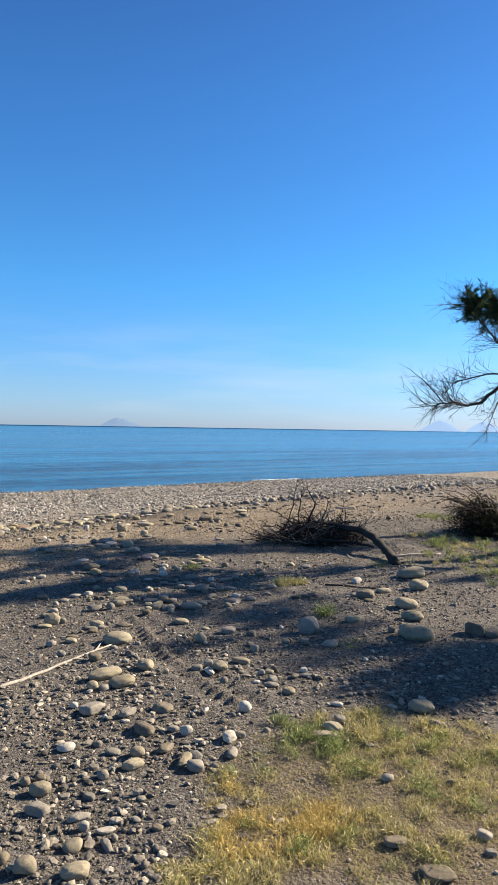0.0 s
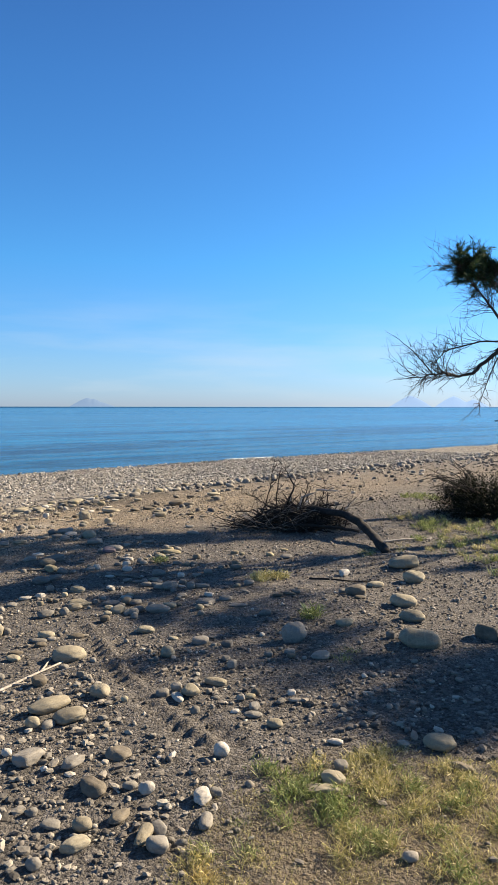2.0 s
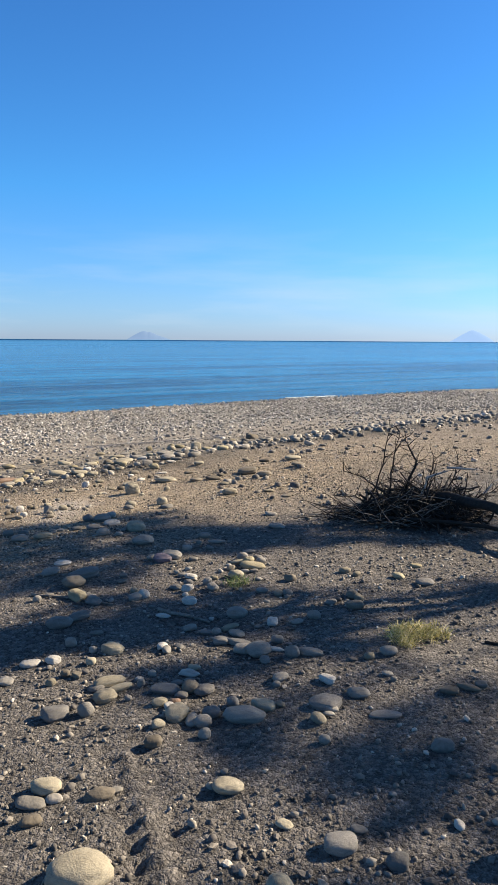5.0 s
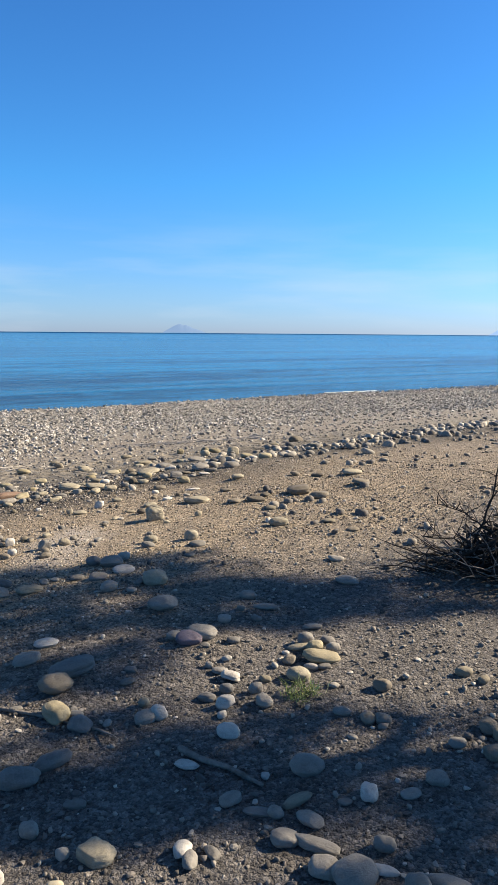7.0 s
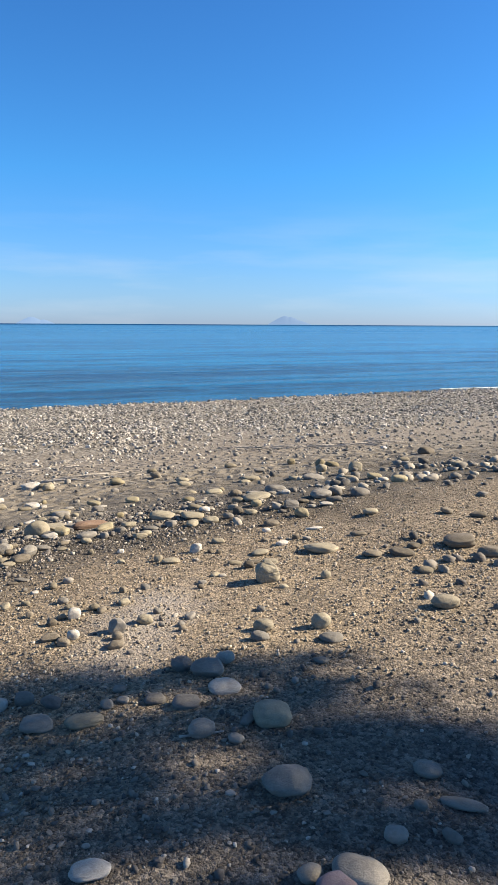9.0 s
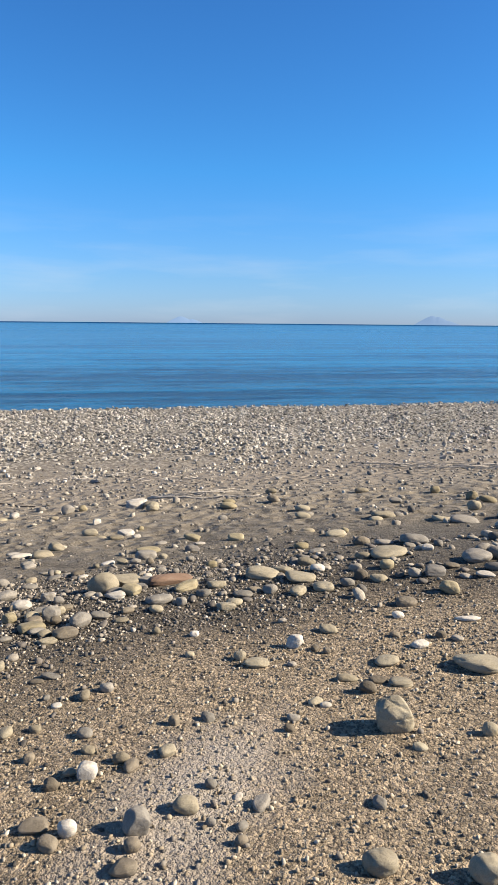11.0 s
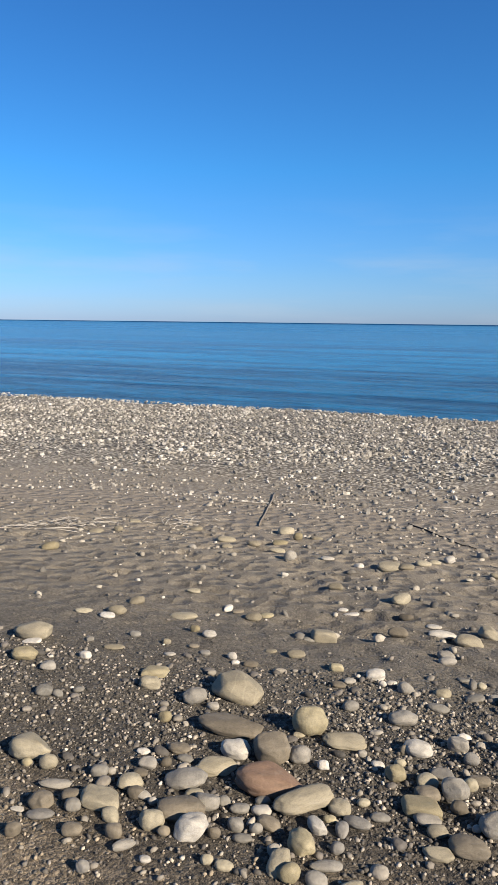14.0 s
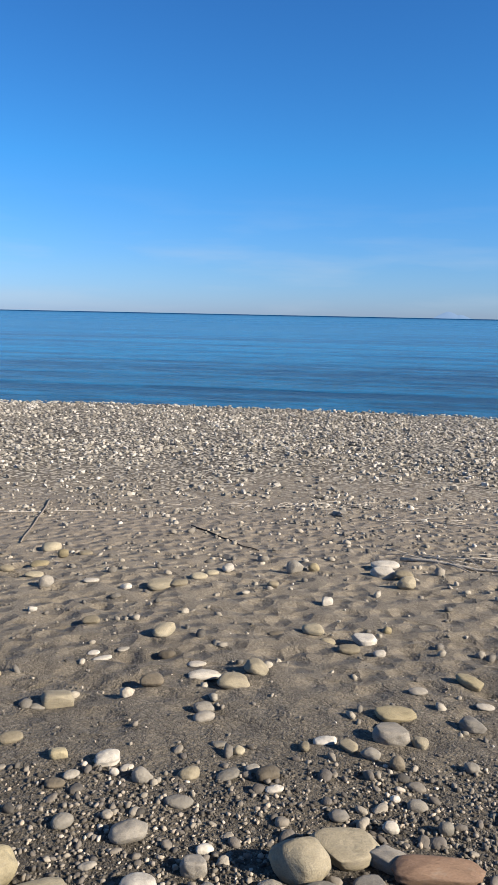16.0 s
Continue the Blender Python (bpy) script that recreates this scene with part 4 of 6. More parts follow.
lesser("grey", "smooth", [(-1.79, 6.91, 0.049, 0.038, 0.025, 23), (-2.30, 7.90, 0.103, 0.079, 0.064, 23), (-1.85, 8.16, 0.097, 0.074, 0.056, 23), (-1.45, 8.40, 0.091, 0.070, 0.069, 23), (-1.37, 10.63, 0.266, 0.200, 0.073, 29), (-2.32, 8.96, 0.124, 0.095, 0.035, 23), (-1.87, 9.38, 0.151, 0.115, 0.042, 23), (-1.13, 8.48, 0.083, 0.064, 0.034, 23), (-2.35, 12.25, 0.150, 0.115, 0.067, 23), (-1.06, 7.46, 0.067, 0.051, 0.030, 23), (-2.04, 7.44, 0.050, 0.038, 0.027, 23), (-3.25, 6.27, 0.076, 0.058, 0.037, 41), (-2.72, 6.19, 0.033, 0.026, 0.024, 41), (-0.71, 5.60, 0.125, 0.096, 0.037, 9), (-0.03, 9.72, 0.137, 0.105, 0.055, 9), (-0.95, 3.42, 0.038, 0.029, 0.033, 8)])
lesser("grey", "smooth", [(-0.79, 3.35, 0.046, 0.035, 0.024, 95), (-0.78, 3.67, 0.073, 0.049, 0.027, 20), (-0.79, 3.78, 0.056, 0.043, 0.027, 8), (-1.20, 3.42, 0.066, 0.040, 0.023, 8), (-0.97, 4.83, 0.095, 0.047, 0.031, 70), (-0.99, 4.69, 0.066, 0.050, 0.037, 8), (-1.96, 4.85, 0.088, 0.067, 0.054, 8), (-1.58, 4.85, 0.059, 0.045, 0.040, 8), (-1.58, 4.99, 0.061, 0.046, 0.027, 8), (-1.53, 4.90, 0.052, 0.040, 0.028, 8), (-1.06, 5.53, 0.095, 0.072, 0.045, 8), (-0.74, 5.38, 0.077, 0.059, 0.025, 8), (0.27, 5.30, 0.103, 0.079, 0.037, 8), (-0.40, 4.30, 0.074, 0.056, 0.042, 8), (-0.23, 4.34, 0.064, 0.043, 0.029, -47), (-0.32, 4.45, 0.044, 0.034, 0.031, 8)])
lesser("grey", "smooth", [(-0.47, 4.01, 0.049, 0.037, 0.022, 8), (0.11, 3.81, 0.060, 0.042, 0.022, 8), (-0.12, 3.83, 0.046, 0.032, 0.022, 108), (-0.43, 3.83, 0.037, 0.028, 0.032, 8), (0.14, 3.64, 0.053, 0.039, 0.022, 8), (-0.77, 2.86, 0.074, 0.037, 0.022, 3), (-0.74, 2.63, 0.046, 0.035, 0.040, 0), (-0.35, 2.62, 0.073, 0.049, 0.032, 100), (-0.29, 2.65, 0.065, 0.038, 0.025, -49), (-0.39, 2.37, 0.042, 0.032, 0.035, 0), (-0.20, 2.29, 0.059, 0.045, 0.027, 0), (-0.47, 2.16, 0.035, 0.027, 0.030, 0), (0.23, 2.68, 0.066, 0.050, 0.046, 0), (0.32, 3.38, 0.067, 0.052, 0.047, 0), (0.43, 1.97, 0.066, 0.042, 0.026, 0), (0.21, 2.22, 0.040, 0.030, 0.034, 0)])
lesser("grey", "smooth", [(0.73, 2.26, 0.055, 0.036, 0.019, 0), (0.42, 1.93, 0.049, 0.028, 0.018, 0), (0.75, 2.21, 0.032, 0.024, 0.023, 0), (-0.11, 0.20, 0.051, 0.039, 0.024, 0), (-0.19, 0.20, 0.036, 0.027, 0.018, 88), (-0.96, 1.68, 0.057, 0.043, 0.049, 0), (-0.69, 1.44, 0.112, 0.069, 0.025, 0), (-0.61, 1.46, 0.066, 0.050, 0.024, 0), (-0.40, 1.51, 0.054, 0.032, 0.021, 19), (-0.90, 1.06, 0.075, 0.058, 0.045, 13), (-0.77, 0.82, 0.063, 0.048, 0.047, 0), (-0.43, 0.92, 0.063, 0.048, 0.035, 0), (-0.27, 0.99, 0.056, 0.034, 0.023, -49), (0.11, 0.92, 0.034, 0.026, 0.029, 0), (0.17, 0.42, 0.069, 0.053, 0.040, -11), (-1.10, 2.34, 0.090, 0.069, 0.031, 0)])
lesser("grey", "smooth", [(-1.14, 2.20, 0.056, 0.043, 0.046, 0), (-0.10, 1.83, 0.056, 0.043, 0.048, 0), (-1.82, 3.94, 0.121, 0.092, 0.040, 0), (0.92, 1.07, 0.047, 0.036, 0.025, 0), (0.44, 1.24, 0.055, 0.039, 0.014, 0), (0.77, 0.87, 0.050, 0.038, 0.043, 0), (0.90, 0.89, 0.068, 0.052, 0.032, 0), (0.24, 0.46, 0.059, 0.045, 0.049, 0), (0.77, 0.25, 0.071, 0.038, 0.025, 50), (0.84, 0.25, 0.077, 0.037, 0.019, -14), (0.34, 0.19, 0.050, 0.038, 0.043, 0), (0.44, 0.33, 0.047, 0.036, 0.020, 0), (1.49, 2.12, 0.077, 0.059, 0.042, 0), (1.12, 2.12, 0.053, 0.040, 0.035, 0), (0.38, 1.73, 0.048, 0.037, 0.041, 0), (0.83, 1.69, 0.096, 0.073, 0.048, 0)])
lesser("grey", "smooth", [(-0.19, -0.62, 0.072, 0.052, 0.023, 1), (-0.20, -0.84, 0.057, 0.044, 0.045, -4), (-0.01, -1.18, 0.043, 0.033, 0.017, -2), (1.05, -0.97, 0.057, 0.044, 0.029, -2)])
lesser("brown", "block", [(-2.45, 5.76, 0.047, 0.036, 0.038, 23), (-2.05, 6.19, 0.048, 0.037, 0.043, 23), (-2.25, 5.65, 0.063, 0.048, 0.043, 23), (-1.80, 8.31, 0.099, 0.076, 0.078, 23), (-1.15, 7.47, 0.061, 0.046, 0.041, 23), (0.24, 7.04, 0.188, 0.144, 0.065, 3), (0.66, 7.50, 0.183, 0.140, 0.063, 9), (-0.35, 7.06, 0.167, 0.106, 0.048, 9), (0.26, 8.02, 0.131, 0.100, 0.047, 9), (0.02, 8.14, 0.111, 0.085, 0.050, 9), (-0.27, 7.19, 0.095, 0.073, 0.041, 9), (0.11, 13.43, 0.261, 0.200, 0.135, 9), (-0.82, 2.39, 0.049, 0.037, 0.038, 0), (-0.76, 2.38, 0.055, 0.044, 0.030, -24), (-0.45, 1.47, 0.115, 0.053, 0.035, 19), (-0.79, 1.22, 0.099, 0.044, 0.030, 25)])
lesser("brown", "block", [(-1.13, 1.85, 0.104, 0.080, 0.037, 0), (0.90, 0.82, 0.050, 0.038, 0.033, 0), (0.65, 0.36, 0.048, 0.037, 0.041, 0), (0.97, 2.08, 0.082, 0.063, 0.028, 0), (1.06, 2.10, 0.102, 0.036, 0.024, -24), (1.42, -0.47, 0.085, 0.044, 0.030, -23), (0.08, -1.24, 0.047, 0.036, 0.018, -2), (-0.53, -0.88, 0.048, 0.037, 0.038, -2), (-0.47, -0.85, 0.048, 0.037, 0.038, -2), (-0.48, -0.40, 0.047, 0.036, 0.026, -2)])
lesser("white", "smooth", [(-5.83, 5.88, 0.122, 0.077, 0.028, 58), (-4.31, 6.06, 0.065, 0.043, 0.022, 58), (-4.14, 5.48, 0.054, 0.030, 0.016, 58), (-3.91, 5.95, 0.042, 0.032, 0.036, 58), (-3.62, 5.81, 0.043, 0.030, 0.019, 58), (-6.29, 6.51, 0.119, 0.091, 0.033, 58), (-6.28, 7.50, 0.130, 0.074, 0.050, 133), (-5.56, 6.99, 0.100, 0.077, 0.044, 58), (-5.17, 6.96, 0.062, 0.048, 0.049, 58), (-5.09, 6.94, 0.053, 0.041, 0.028, 58), (-5.34, 6.61, 0.077, 0.055, 0.021, 58), (-3.20, 6.96, 0.037, 0.029, 0.032, 58), (-3.68, 6.31, 0.079, 0.056, 0.032, 58), (-3.72, 6.92, 0.058, 0.042, 0.021, 58), (-4.39, 7.51, 0.043, 0.033, 0.037, 58), (-5.20, 8.69, 0.124, 0.077, 0.028, 58)])
lesser("white", "smooth", [(-5.74, 8.33, 0.128, 0.059, 0.022, 58), (-5.87, 8.34, 0.090, 0.061, 0.023, 58), (-6.96, 10.64, 0.131, 0.105, 0.071, 83), (-7.48, 9.35, 0.158, 0.097, 0.036, 58), (-7.03, 8.51, 0.071, 0.054, 0.048, 58), (-3.73, 7.45, 0.068, 0.047, 0.028, 51), (-3.81, 7.91, 0.081, 0.049, 0.026, 51), (-3.95, 8.43, 0.115, 0.070, 0.033, 38), (-3.32, 8.03, 0.061, 0.046, 0.045, 51), (-3.42, 8.22, 0.041, 0.031, 0.029, 51), (-4.50, 9.72, 0.088, 0.068, 0.038, 51), (-3.59, 9.39, 0.109, 0.059, 0.025, 44), (-1.51, 6.57, 0.055, 0.042, 0.021, 23), (-2.13, 8.39, 0.103, 0.079, 0.054, 23), (-1.47, 9.06, 0.084, 0.064, 0.058, 23), (-1.01, 8.51, 0.117, 0.090, 0.033, 23)])
lesser("white", "smooth", [(-1.04, 7.77, 0.144, 0.067, 0.025, 23), (-1.42, 7.70, 0.072, 0.055, 0.038, 23), (-1.18, 5.30, 0.091, 0.069, 0.065, 8), (-2.05, 4.79, 0.075, 0.057, 0.064, 8), (0.05, 3.82, 0.078, 0.037, 0.025, -29), (-0.07, 3.96, 0.038, 0.029, 0.018, 8), (-0.35, 3.89, 0.052, 0.039, 0.026, 8), (-0.14, 3.03, 0.043, 0.030, 0.020, 87), (0.22, 2.59, 0.090, 0.041, 0.019, -5), (-0.20, 0.58, 0.036, 0.028, 0.022, 0), (-1.04, 2.53, 0.103, 0.079, 0.029, 13), (-1.11, 2.01, 0.069, 0.053, 0.042, 0), (-1.07, 1.85, 0.052, 0.040, 0.024, 0), (-1.55, 3.29, 0.088, 0.068, 0.038, 0), (-1.67, 3.13, 0.087, 0.066, 0.037, 0), (0.77, 1.26, 0.048, 0.037, 0.024, 88)])
lesser("white", "smooth", [(0.53, 0.17, 0.050, 0.037, 0.020, 0), (0.95, -0.21, 0.070, 0.033, 0.022, -23), (0.15, -0.46, 0.068, 0.052, 0.051, -4), (-0.49, -0.08, 0.048, 0.036, 0.037, -4), (-0.42, -0.58, 0.089, 0.068, 0.039, -2)])
lesser("ochre", "block", [(-4.71, 7.42, 0.083, 0.063, 0.052, 58), (-3.32, 9.60, 0.161, 0.123, 0.062, 10), (-1.46, 12.39, 0.150, 0.115, 0.136, 23), (-1.26, 12.03, 0.215, 0.164, 0.092, 23)])
lesser("ochre", "smooth", [(-4.55, 6.26, 0.070, 0.054, 0.060, 58), (-4.47, 5.58, 0.053, 0.041, 0.035, 58), (-5.96, 7.68, 0.114, 0.087, 0.036, 58), (-5.73, 6.96, 0.077, 0.059, 0.052, 58), (-9.06, 6.73, 0.209, 0.160, 0.091, 68), (-3.51, 6.51, 0.052, 0.040, 0.025, 58), (-8.73, 9.77, 0.123, 0.094, 0.106, 58), (-8.50, 9.37, 0.205, 0.132, 0.049, 58), (-4.76, 10.20, 0.078, 0.059, 0.061, 51), (-6.35, 11.28, 0.127, 0.097, 0.093, 51), (-3.00, 8.45, 0.083, 0.064, 0.057, 23), (-4.54, 12.05, 0.191, 0.146, 0.066, 23), (-1.67, 8.54, 0.103, 0.079, 0.071, 23), (-2.37, 9.98, 0.079, 0.060, 0.066, 23), (-2.51, 9.14, 0.130, 0.099, 0.050, 23), (-2.01, 13.22, 0.132, 0.101, 0.095, 23)])
lesser("ochre", "smooth", [(-4.33, 11.57, 0.220, 0.169, 0.080, 9), (-0.35, 9.71, 0.178, 0.137, 0.084, 9), (-0.62, 10.24, 0.176, 0.135, 0.065, 9), (1.08, 3.67, 0.091, 0.062, 0.042, -18), (1.25, 3.91, 0.089, 0.068, 0.025, -12), (0.62, 0.33, 0.063, 0.044, 0.023, -11)])
lesser("white", "block", [(-5.47, 6.12, 0.076, 0.058, 0.044, 58), (-3.82, 6.70, 0.052, 0.040, 0.047, 58), (-7.12, 9.49, 0.103, 0.079, 0.049, 58), (-5.53, 10.45, 0.108, 0.082, 0.078, 51), (-1.23, 7.33, 0.089, 0.057, 0.038, 48), (-2.43, 7.09, 0.056, 0.043, 0.030, 41), (-2.63, 6.15, 0.046, 0.035, 0.022, 41), (-0.33, 3.42, 0.054, 0.040, 0.026, 95), (-0.45, 2.34, 0.045, 0.028, 0.018, 50), (0.97, 0.78, 0.028, 0.021, 0.023, 0), (0.83, 0.33, 0.048, 0.037, 0.030, 0), (1.62, 2.69, 0.119, 0.084, 0.056, 38), (-0.21, -1.21, 0.043, 0.033, 0.037, -2), (-0.12, -1.24, 0.077, 0.034, 0.023, 22), (1.31, -1.38, 0.062, 0.046, 0.030, -39)])
lesser("tan", "smooth", [(-5.57, 6.33, 0.134, 0.073, 0.027, 58), (-3.45, 6.03, 0.066, 0.041, 0.027, 58), (-3.50, 5.99, 0.043, 0.033, 0.035, 58), (-6.56, 6.84, 0.141, 0.095, 0.063, 77), (-6.35, 6.60, 0.150, 0.115, 0.067, 64), (-6.48, 6.39, 0.141, 0.077, 0.028, 58), (-5.93, 7.54, 0.142, 0.108, 0.055, 52), (-5.54, 6.67, 0.065, 0.049, 0.040, 58), (-10.02, 7.52, 0.203, 0.155, 0.057, 58), (-8.90, 8.83, 0.236, 0.181, 0.076, 58), (-8.55, 8.65, 0.141, 0.108, 0.050, 58), (-8.49, 8.98, 0.171, 0.131, 0.064, 58), (-6.79, 7.43, 0.116, 0.078, 0.029, 58), (-10.65, 8.27, 0.188, 0.144, 0.053, 58), (-9.97, 7.80, 0.126, 0.096, 0.071, 58), (-9.84, 8.85, 0.194, 0.149, 0.054, 58)])
lesser("tan", "smooth", [(-4.12, 6.77, 0.062, 0.047, 0.022, 58), (-3.68, 7.01, 0.053, 0.040, 0.034, 58), (-3.40, 7.14, 0.063, 0.048, 0.054, 58), (-3.53, 6.69, 0.054, 0.041, 0.027, 58), (-4.17, 7.75, 0.102, 0.078, 0.041, 58), (-4.18, 8.07, 0.066, 0.055, 0.037, 108), (-5.04, 7.35, 0.119, 0.085, 0.032, 58), (-6.42, 8.67, 0.133, 0.102, 0.062, 58), (-6.80, 9.84, 0.193, 0.148, 0.054, 58), (-6.89, 10.18, 0.174, 0.133, 0.049, 58), (-6.99, 10.44, 0.138, 0.106, 0.048, 58), (-6.18, 10.47, 0.116, 0.089, 0.064, 58), (-9.21, 9.91, 0.244, 0.187, 0.108, 64), (-8.17, 9.12, 0.181, 0.123, 0.045, 58), (-8.71, 10.04, 0.171, 0.131, 0.048, 58), (-5.18, 7.25, 0.080, 0.058, 0.022, 58)])
lesser("tan", "smooth", [(-3.98, 8.31, 0.072, 0.049, 0.033, 126), (-4.96, 9.73, 0.121, 0.092, 0.060, 51), (-4.71, 9.65, 0.161, 0.115, 0.042, 51), (-5.52, 11.63, 0.186, 0.142, 0.080, 51), (-2.83, 7.34, 0.090, 0.069, 0.051, 23), (-2.43, 7.63, 0.114, 0.087, 0.041, 23), (-2.95, 7.14, 0.088, 0.058, 0.021, 23), (-2.56, 6.26, 0.072, 0.057, 0.038, 110), (-2.26, 5.88, 0.056, 0.043, 0.024, 23), (-2.58, 5.95, 0.055, 0.042, 0.030, 23), (-2.10, 5.87, 0.065, 0.049, 0.044, 23), (-2.23, 5.73, 0.049, 0.038, 0.030, 23), (-2.33, 6.84, 0.051, 0.039, 0.027, 23), (-0.83, 6.57, 0.064, 0.049, 0.055, 23), (-1.49, 6.85, 0.107, 0.065, 0.027, 23), (-1.56, 6.58, 0.071, 0.042, 0.028, 60)])
lesser("tan", "smooth", [(-1.74, 7.37, 0.102, 0.078, 0.040, 23), (-1.67, 8.30, 0.123, 0.094, 0.047, 23), (-1.58, 10.80, 0.209, 0.160, 0.066, 23), (-3.35, 11.61, 0.187, 0.143, 0.076, 23), (-2.20, 10.90, 0.254, 0.172, 0.063, 23), (-2.25, 10.74, 0.149, 0.114, 0.051, 23), (-2.41, 9.82, 0.187, 0.143, 0.055, 23), (-2.78, 10.10, 0.152, 0.116, 0.060, 23), (-3.03, 13.24, 0.203, 0.155, 0.072, 23), (-4.36, 13.14, 0.175, 0.134, 0.088, 23), (-2.66, 7.06, 0.051, 0.039, 0.044, 41), (-0.60, 8.17, 0.134, 0.102, 0.061, 9), (0.63, 8.03, 0.220, 0.168, 0.062, 9), (-0.21, 6.71, 0.114, 0.087, 0.032, 9), (0.27, 6.18, 0.103, 0.079, 0.029, 9), (-2.28, 8.58, 0.136, 0.104, 0.061, 9)])
lesser("tan", "smooth", [(-1.90, 8.77, 0.125, 0.095, 0.056, 9), (-3.12, 10.97, 0.184, 0.140, 0.064, 9), (-0.27, 11.80, 0.173, 0.132, 0.108, 9), (0.37, 10.90, 0.205, 0.157, 0.070, 9), (-0.90, 10.26, 0.177, 0.135, 0.056, 9), (-1.35, 11.49, 0.152, 0.116, 0.125, 9), (0.61, 8.25, 0.136, 0.104, 0.042, 9), (-0.16, 3.71, 0.053, 0.041, 0.029, 8), (-0.72, 2.50, 0.050, 0.038, 0.039, 0), (-0.19, 2.43, 0.066, 0.043, 0.023, 0), (0.68, 2.45, 0.058, 0.044, 0.034, 0), (0.73, 3.76, 0.083, 0.064, 0.042, 12), (0.80, 3.69, 0.066, 0.051, 0.034, 62), (0.22, 2.04, 0.046, 0.035, 0.021, 0), (-0.02, 0.36, 0.038, 0.029, 0.033, 0), (-1.08, 1.58, 0.126, 0.076, 0.028, 0)])
lesser("tan", "smooth", [(-0.77, 1.11, 0.089, 0.060, 0.040, -18), (-1.33, 2.48, 0.103, 0.079, 0.043, 6), (0.20, 1.28, 0.061, 0.047, 0.021, 0), (0.71, 0.02, 0.079, 0.060, 0.042, -16), (-0.46, -1.41, 0.063, 0.050, 0.034, 85), (1.79, 2.28, 0.133, 0.102, 0.048, -2)])
lesser("grey", "block", [(-5.08, 5.79, 0.097, 0.074, 0.050, 58), (-4.27, 7.57, 0.086, 0.066, 0.067, 58), (-6.49, 11.14, 0.183, 0.140, 0.132, 58), (-7.68, 8.99, 0.131, 0.100, 0.119, 58), (-1.94, 6.28, 0.062, 0.051, 0.034, -1), (-1.14, 5.98, 0.064, 0.044, 0.029, -32), (-0.43, 2.28, 0.041, 0.031, 0.037, 0), (0.58, 3.23, 0.072, 0.055, 0.035, 0), (-0.31, 0.77, 0.044, 0.033, 0.040, 0), (0.55, 0.75, 0.059, 0.045, 0.052, 0), (0.52, 0.85, 0.067, 0.044, 0.030, 88), (0.57, 0.30, 0.042, 0.032, 0.038, 0), (0.93, -0.43, 0.058, 0.045, 0.053, -4), (0.08, -0.42, 0.058, 0.045, 0.032, -4), (0.42, -0.51, 0.051, 0.039, 0.036, -4), (-0.28, -0.53, 0.052, 0.040, 0.033, -4)])
lesser("grey", "block", [(-0.24, -1.14, 0.098, 0.039, 0.026, 29), (-0.10, -1.33, 0.085, 0.033, 0.022, -64), (-0.23, -0.99, 0.059, 0.040, 0.027, -27), (1.30, -1.48, 0.041, 0.031, 0.024, -2), (1.56, 1.05, 0.063, 0.048, 0.053, -2)])
lesser("brown", "smooth", [(-3.99, 5.91, 0.075, 0.058, 0.044, 58), (-4.16, 6.11, 0.052, 0.040, 0.042, 58), (-4.13, 5.98, 0.067, 0.052, 0.033, 58), (-3.72, 5.92, 0.050, 0.038, 0.034, 58), (-6.14, 7.52, 0.096, 0.074, 0.028, 58), (-5.03, 7.01, 0.099, 0.066, 0.026, 58), (-5.42, 6.81, 0.072, 0.055, 0.024, 58), (-3.75, 7.10, 0.048, 0.037, 0.042, 58), (-3.31, 6.98, 0.065, 0.050, 0.056, 58), (-4.51, 7.29, 0.086, 0.060, 0.025, 58), (-3.91, 7.98, 0.109, 0.083, 0.051, 58), (-5.14, 8.28, 0.136, 0.104, 0.067, 58), (-5.46, 8.65, 0.118, 0.090, 0.054, 58), (-5.29, 9.54, 0.129, 0.070, 0.026, 58), (-3.56, 8.46, 0.075, 0.058, 0.065, 51), (-1.49, 5.62, 0.042, 0.032, 0.036, 23)])
lesser("brown", "smooth", [(-2.88, 6.31, 0.075, 0.043, 0.017, 23), (-1.37, 6.75, 0.074, 0.057, 0.052, 23), (-1.35, 6.88, 0.089, 0.060, 0.024, 23), (-1.59, 6.32, 0.042, 0.032, 0.032, 23), (-1.74, 7.13, 0.065, 0.045, 0.030, 110), (-1.67, 7.11, 0.038, 0.029, 0.033, 23), (-2.41, 7.89, 0.096, 0.073, 0.027, 23), (-2.06, 9.36, 0.151, 0.116, 0.086, 23), (-1.24, 8.66, 0.113, 0.086, 0.031, 23), (-1.38, 7.41, 0.054, 0.041, 0.029, 23), (-2.70, 5.84, 0.040, 0.030, 0.034, 41), (-2.99, 7.26, 0.097, 0.054, 0.036, 66), (-0.55, 7.03, 0.139, 0.106, 0.039, 9), (0.44, 5.96, 0.099, 0.076, 0.028, 9), (-0.67, 7.53, 0.121, 0.093, 0.034, 9), (-3.93, 12.11, 0.152, 0.116, 0.099, 9)])
lesser("brown", "smooth", [(0.26, 3.39, 0.075, 0.060, 0.040, -74), (0.35, 3.63, 0.084, 0.065, 0.056, 0), (-0.66, 1.34, 0.075, 0.049, 0.032, 38), (-0.30, 1.76, 0.069, 0.053, 0.046, 0), (1.57, 1.91, 0.089, 0.068, 0.026, 0)])
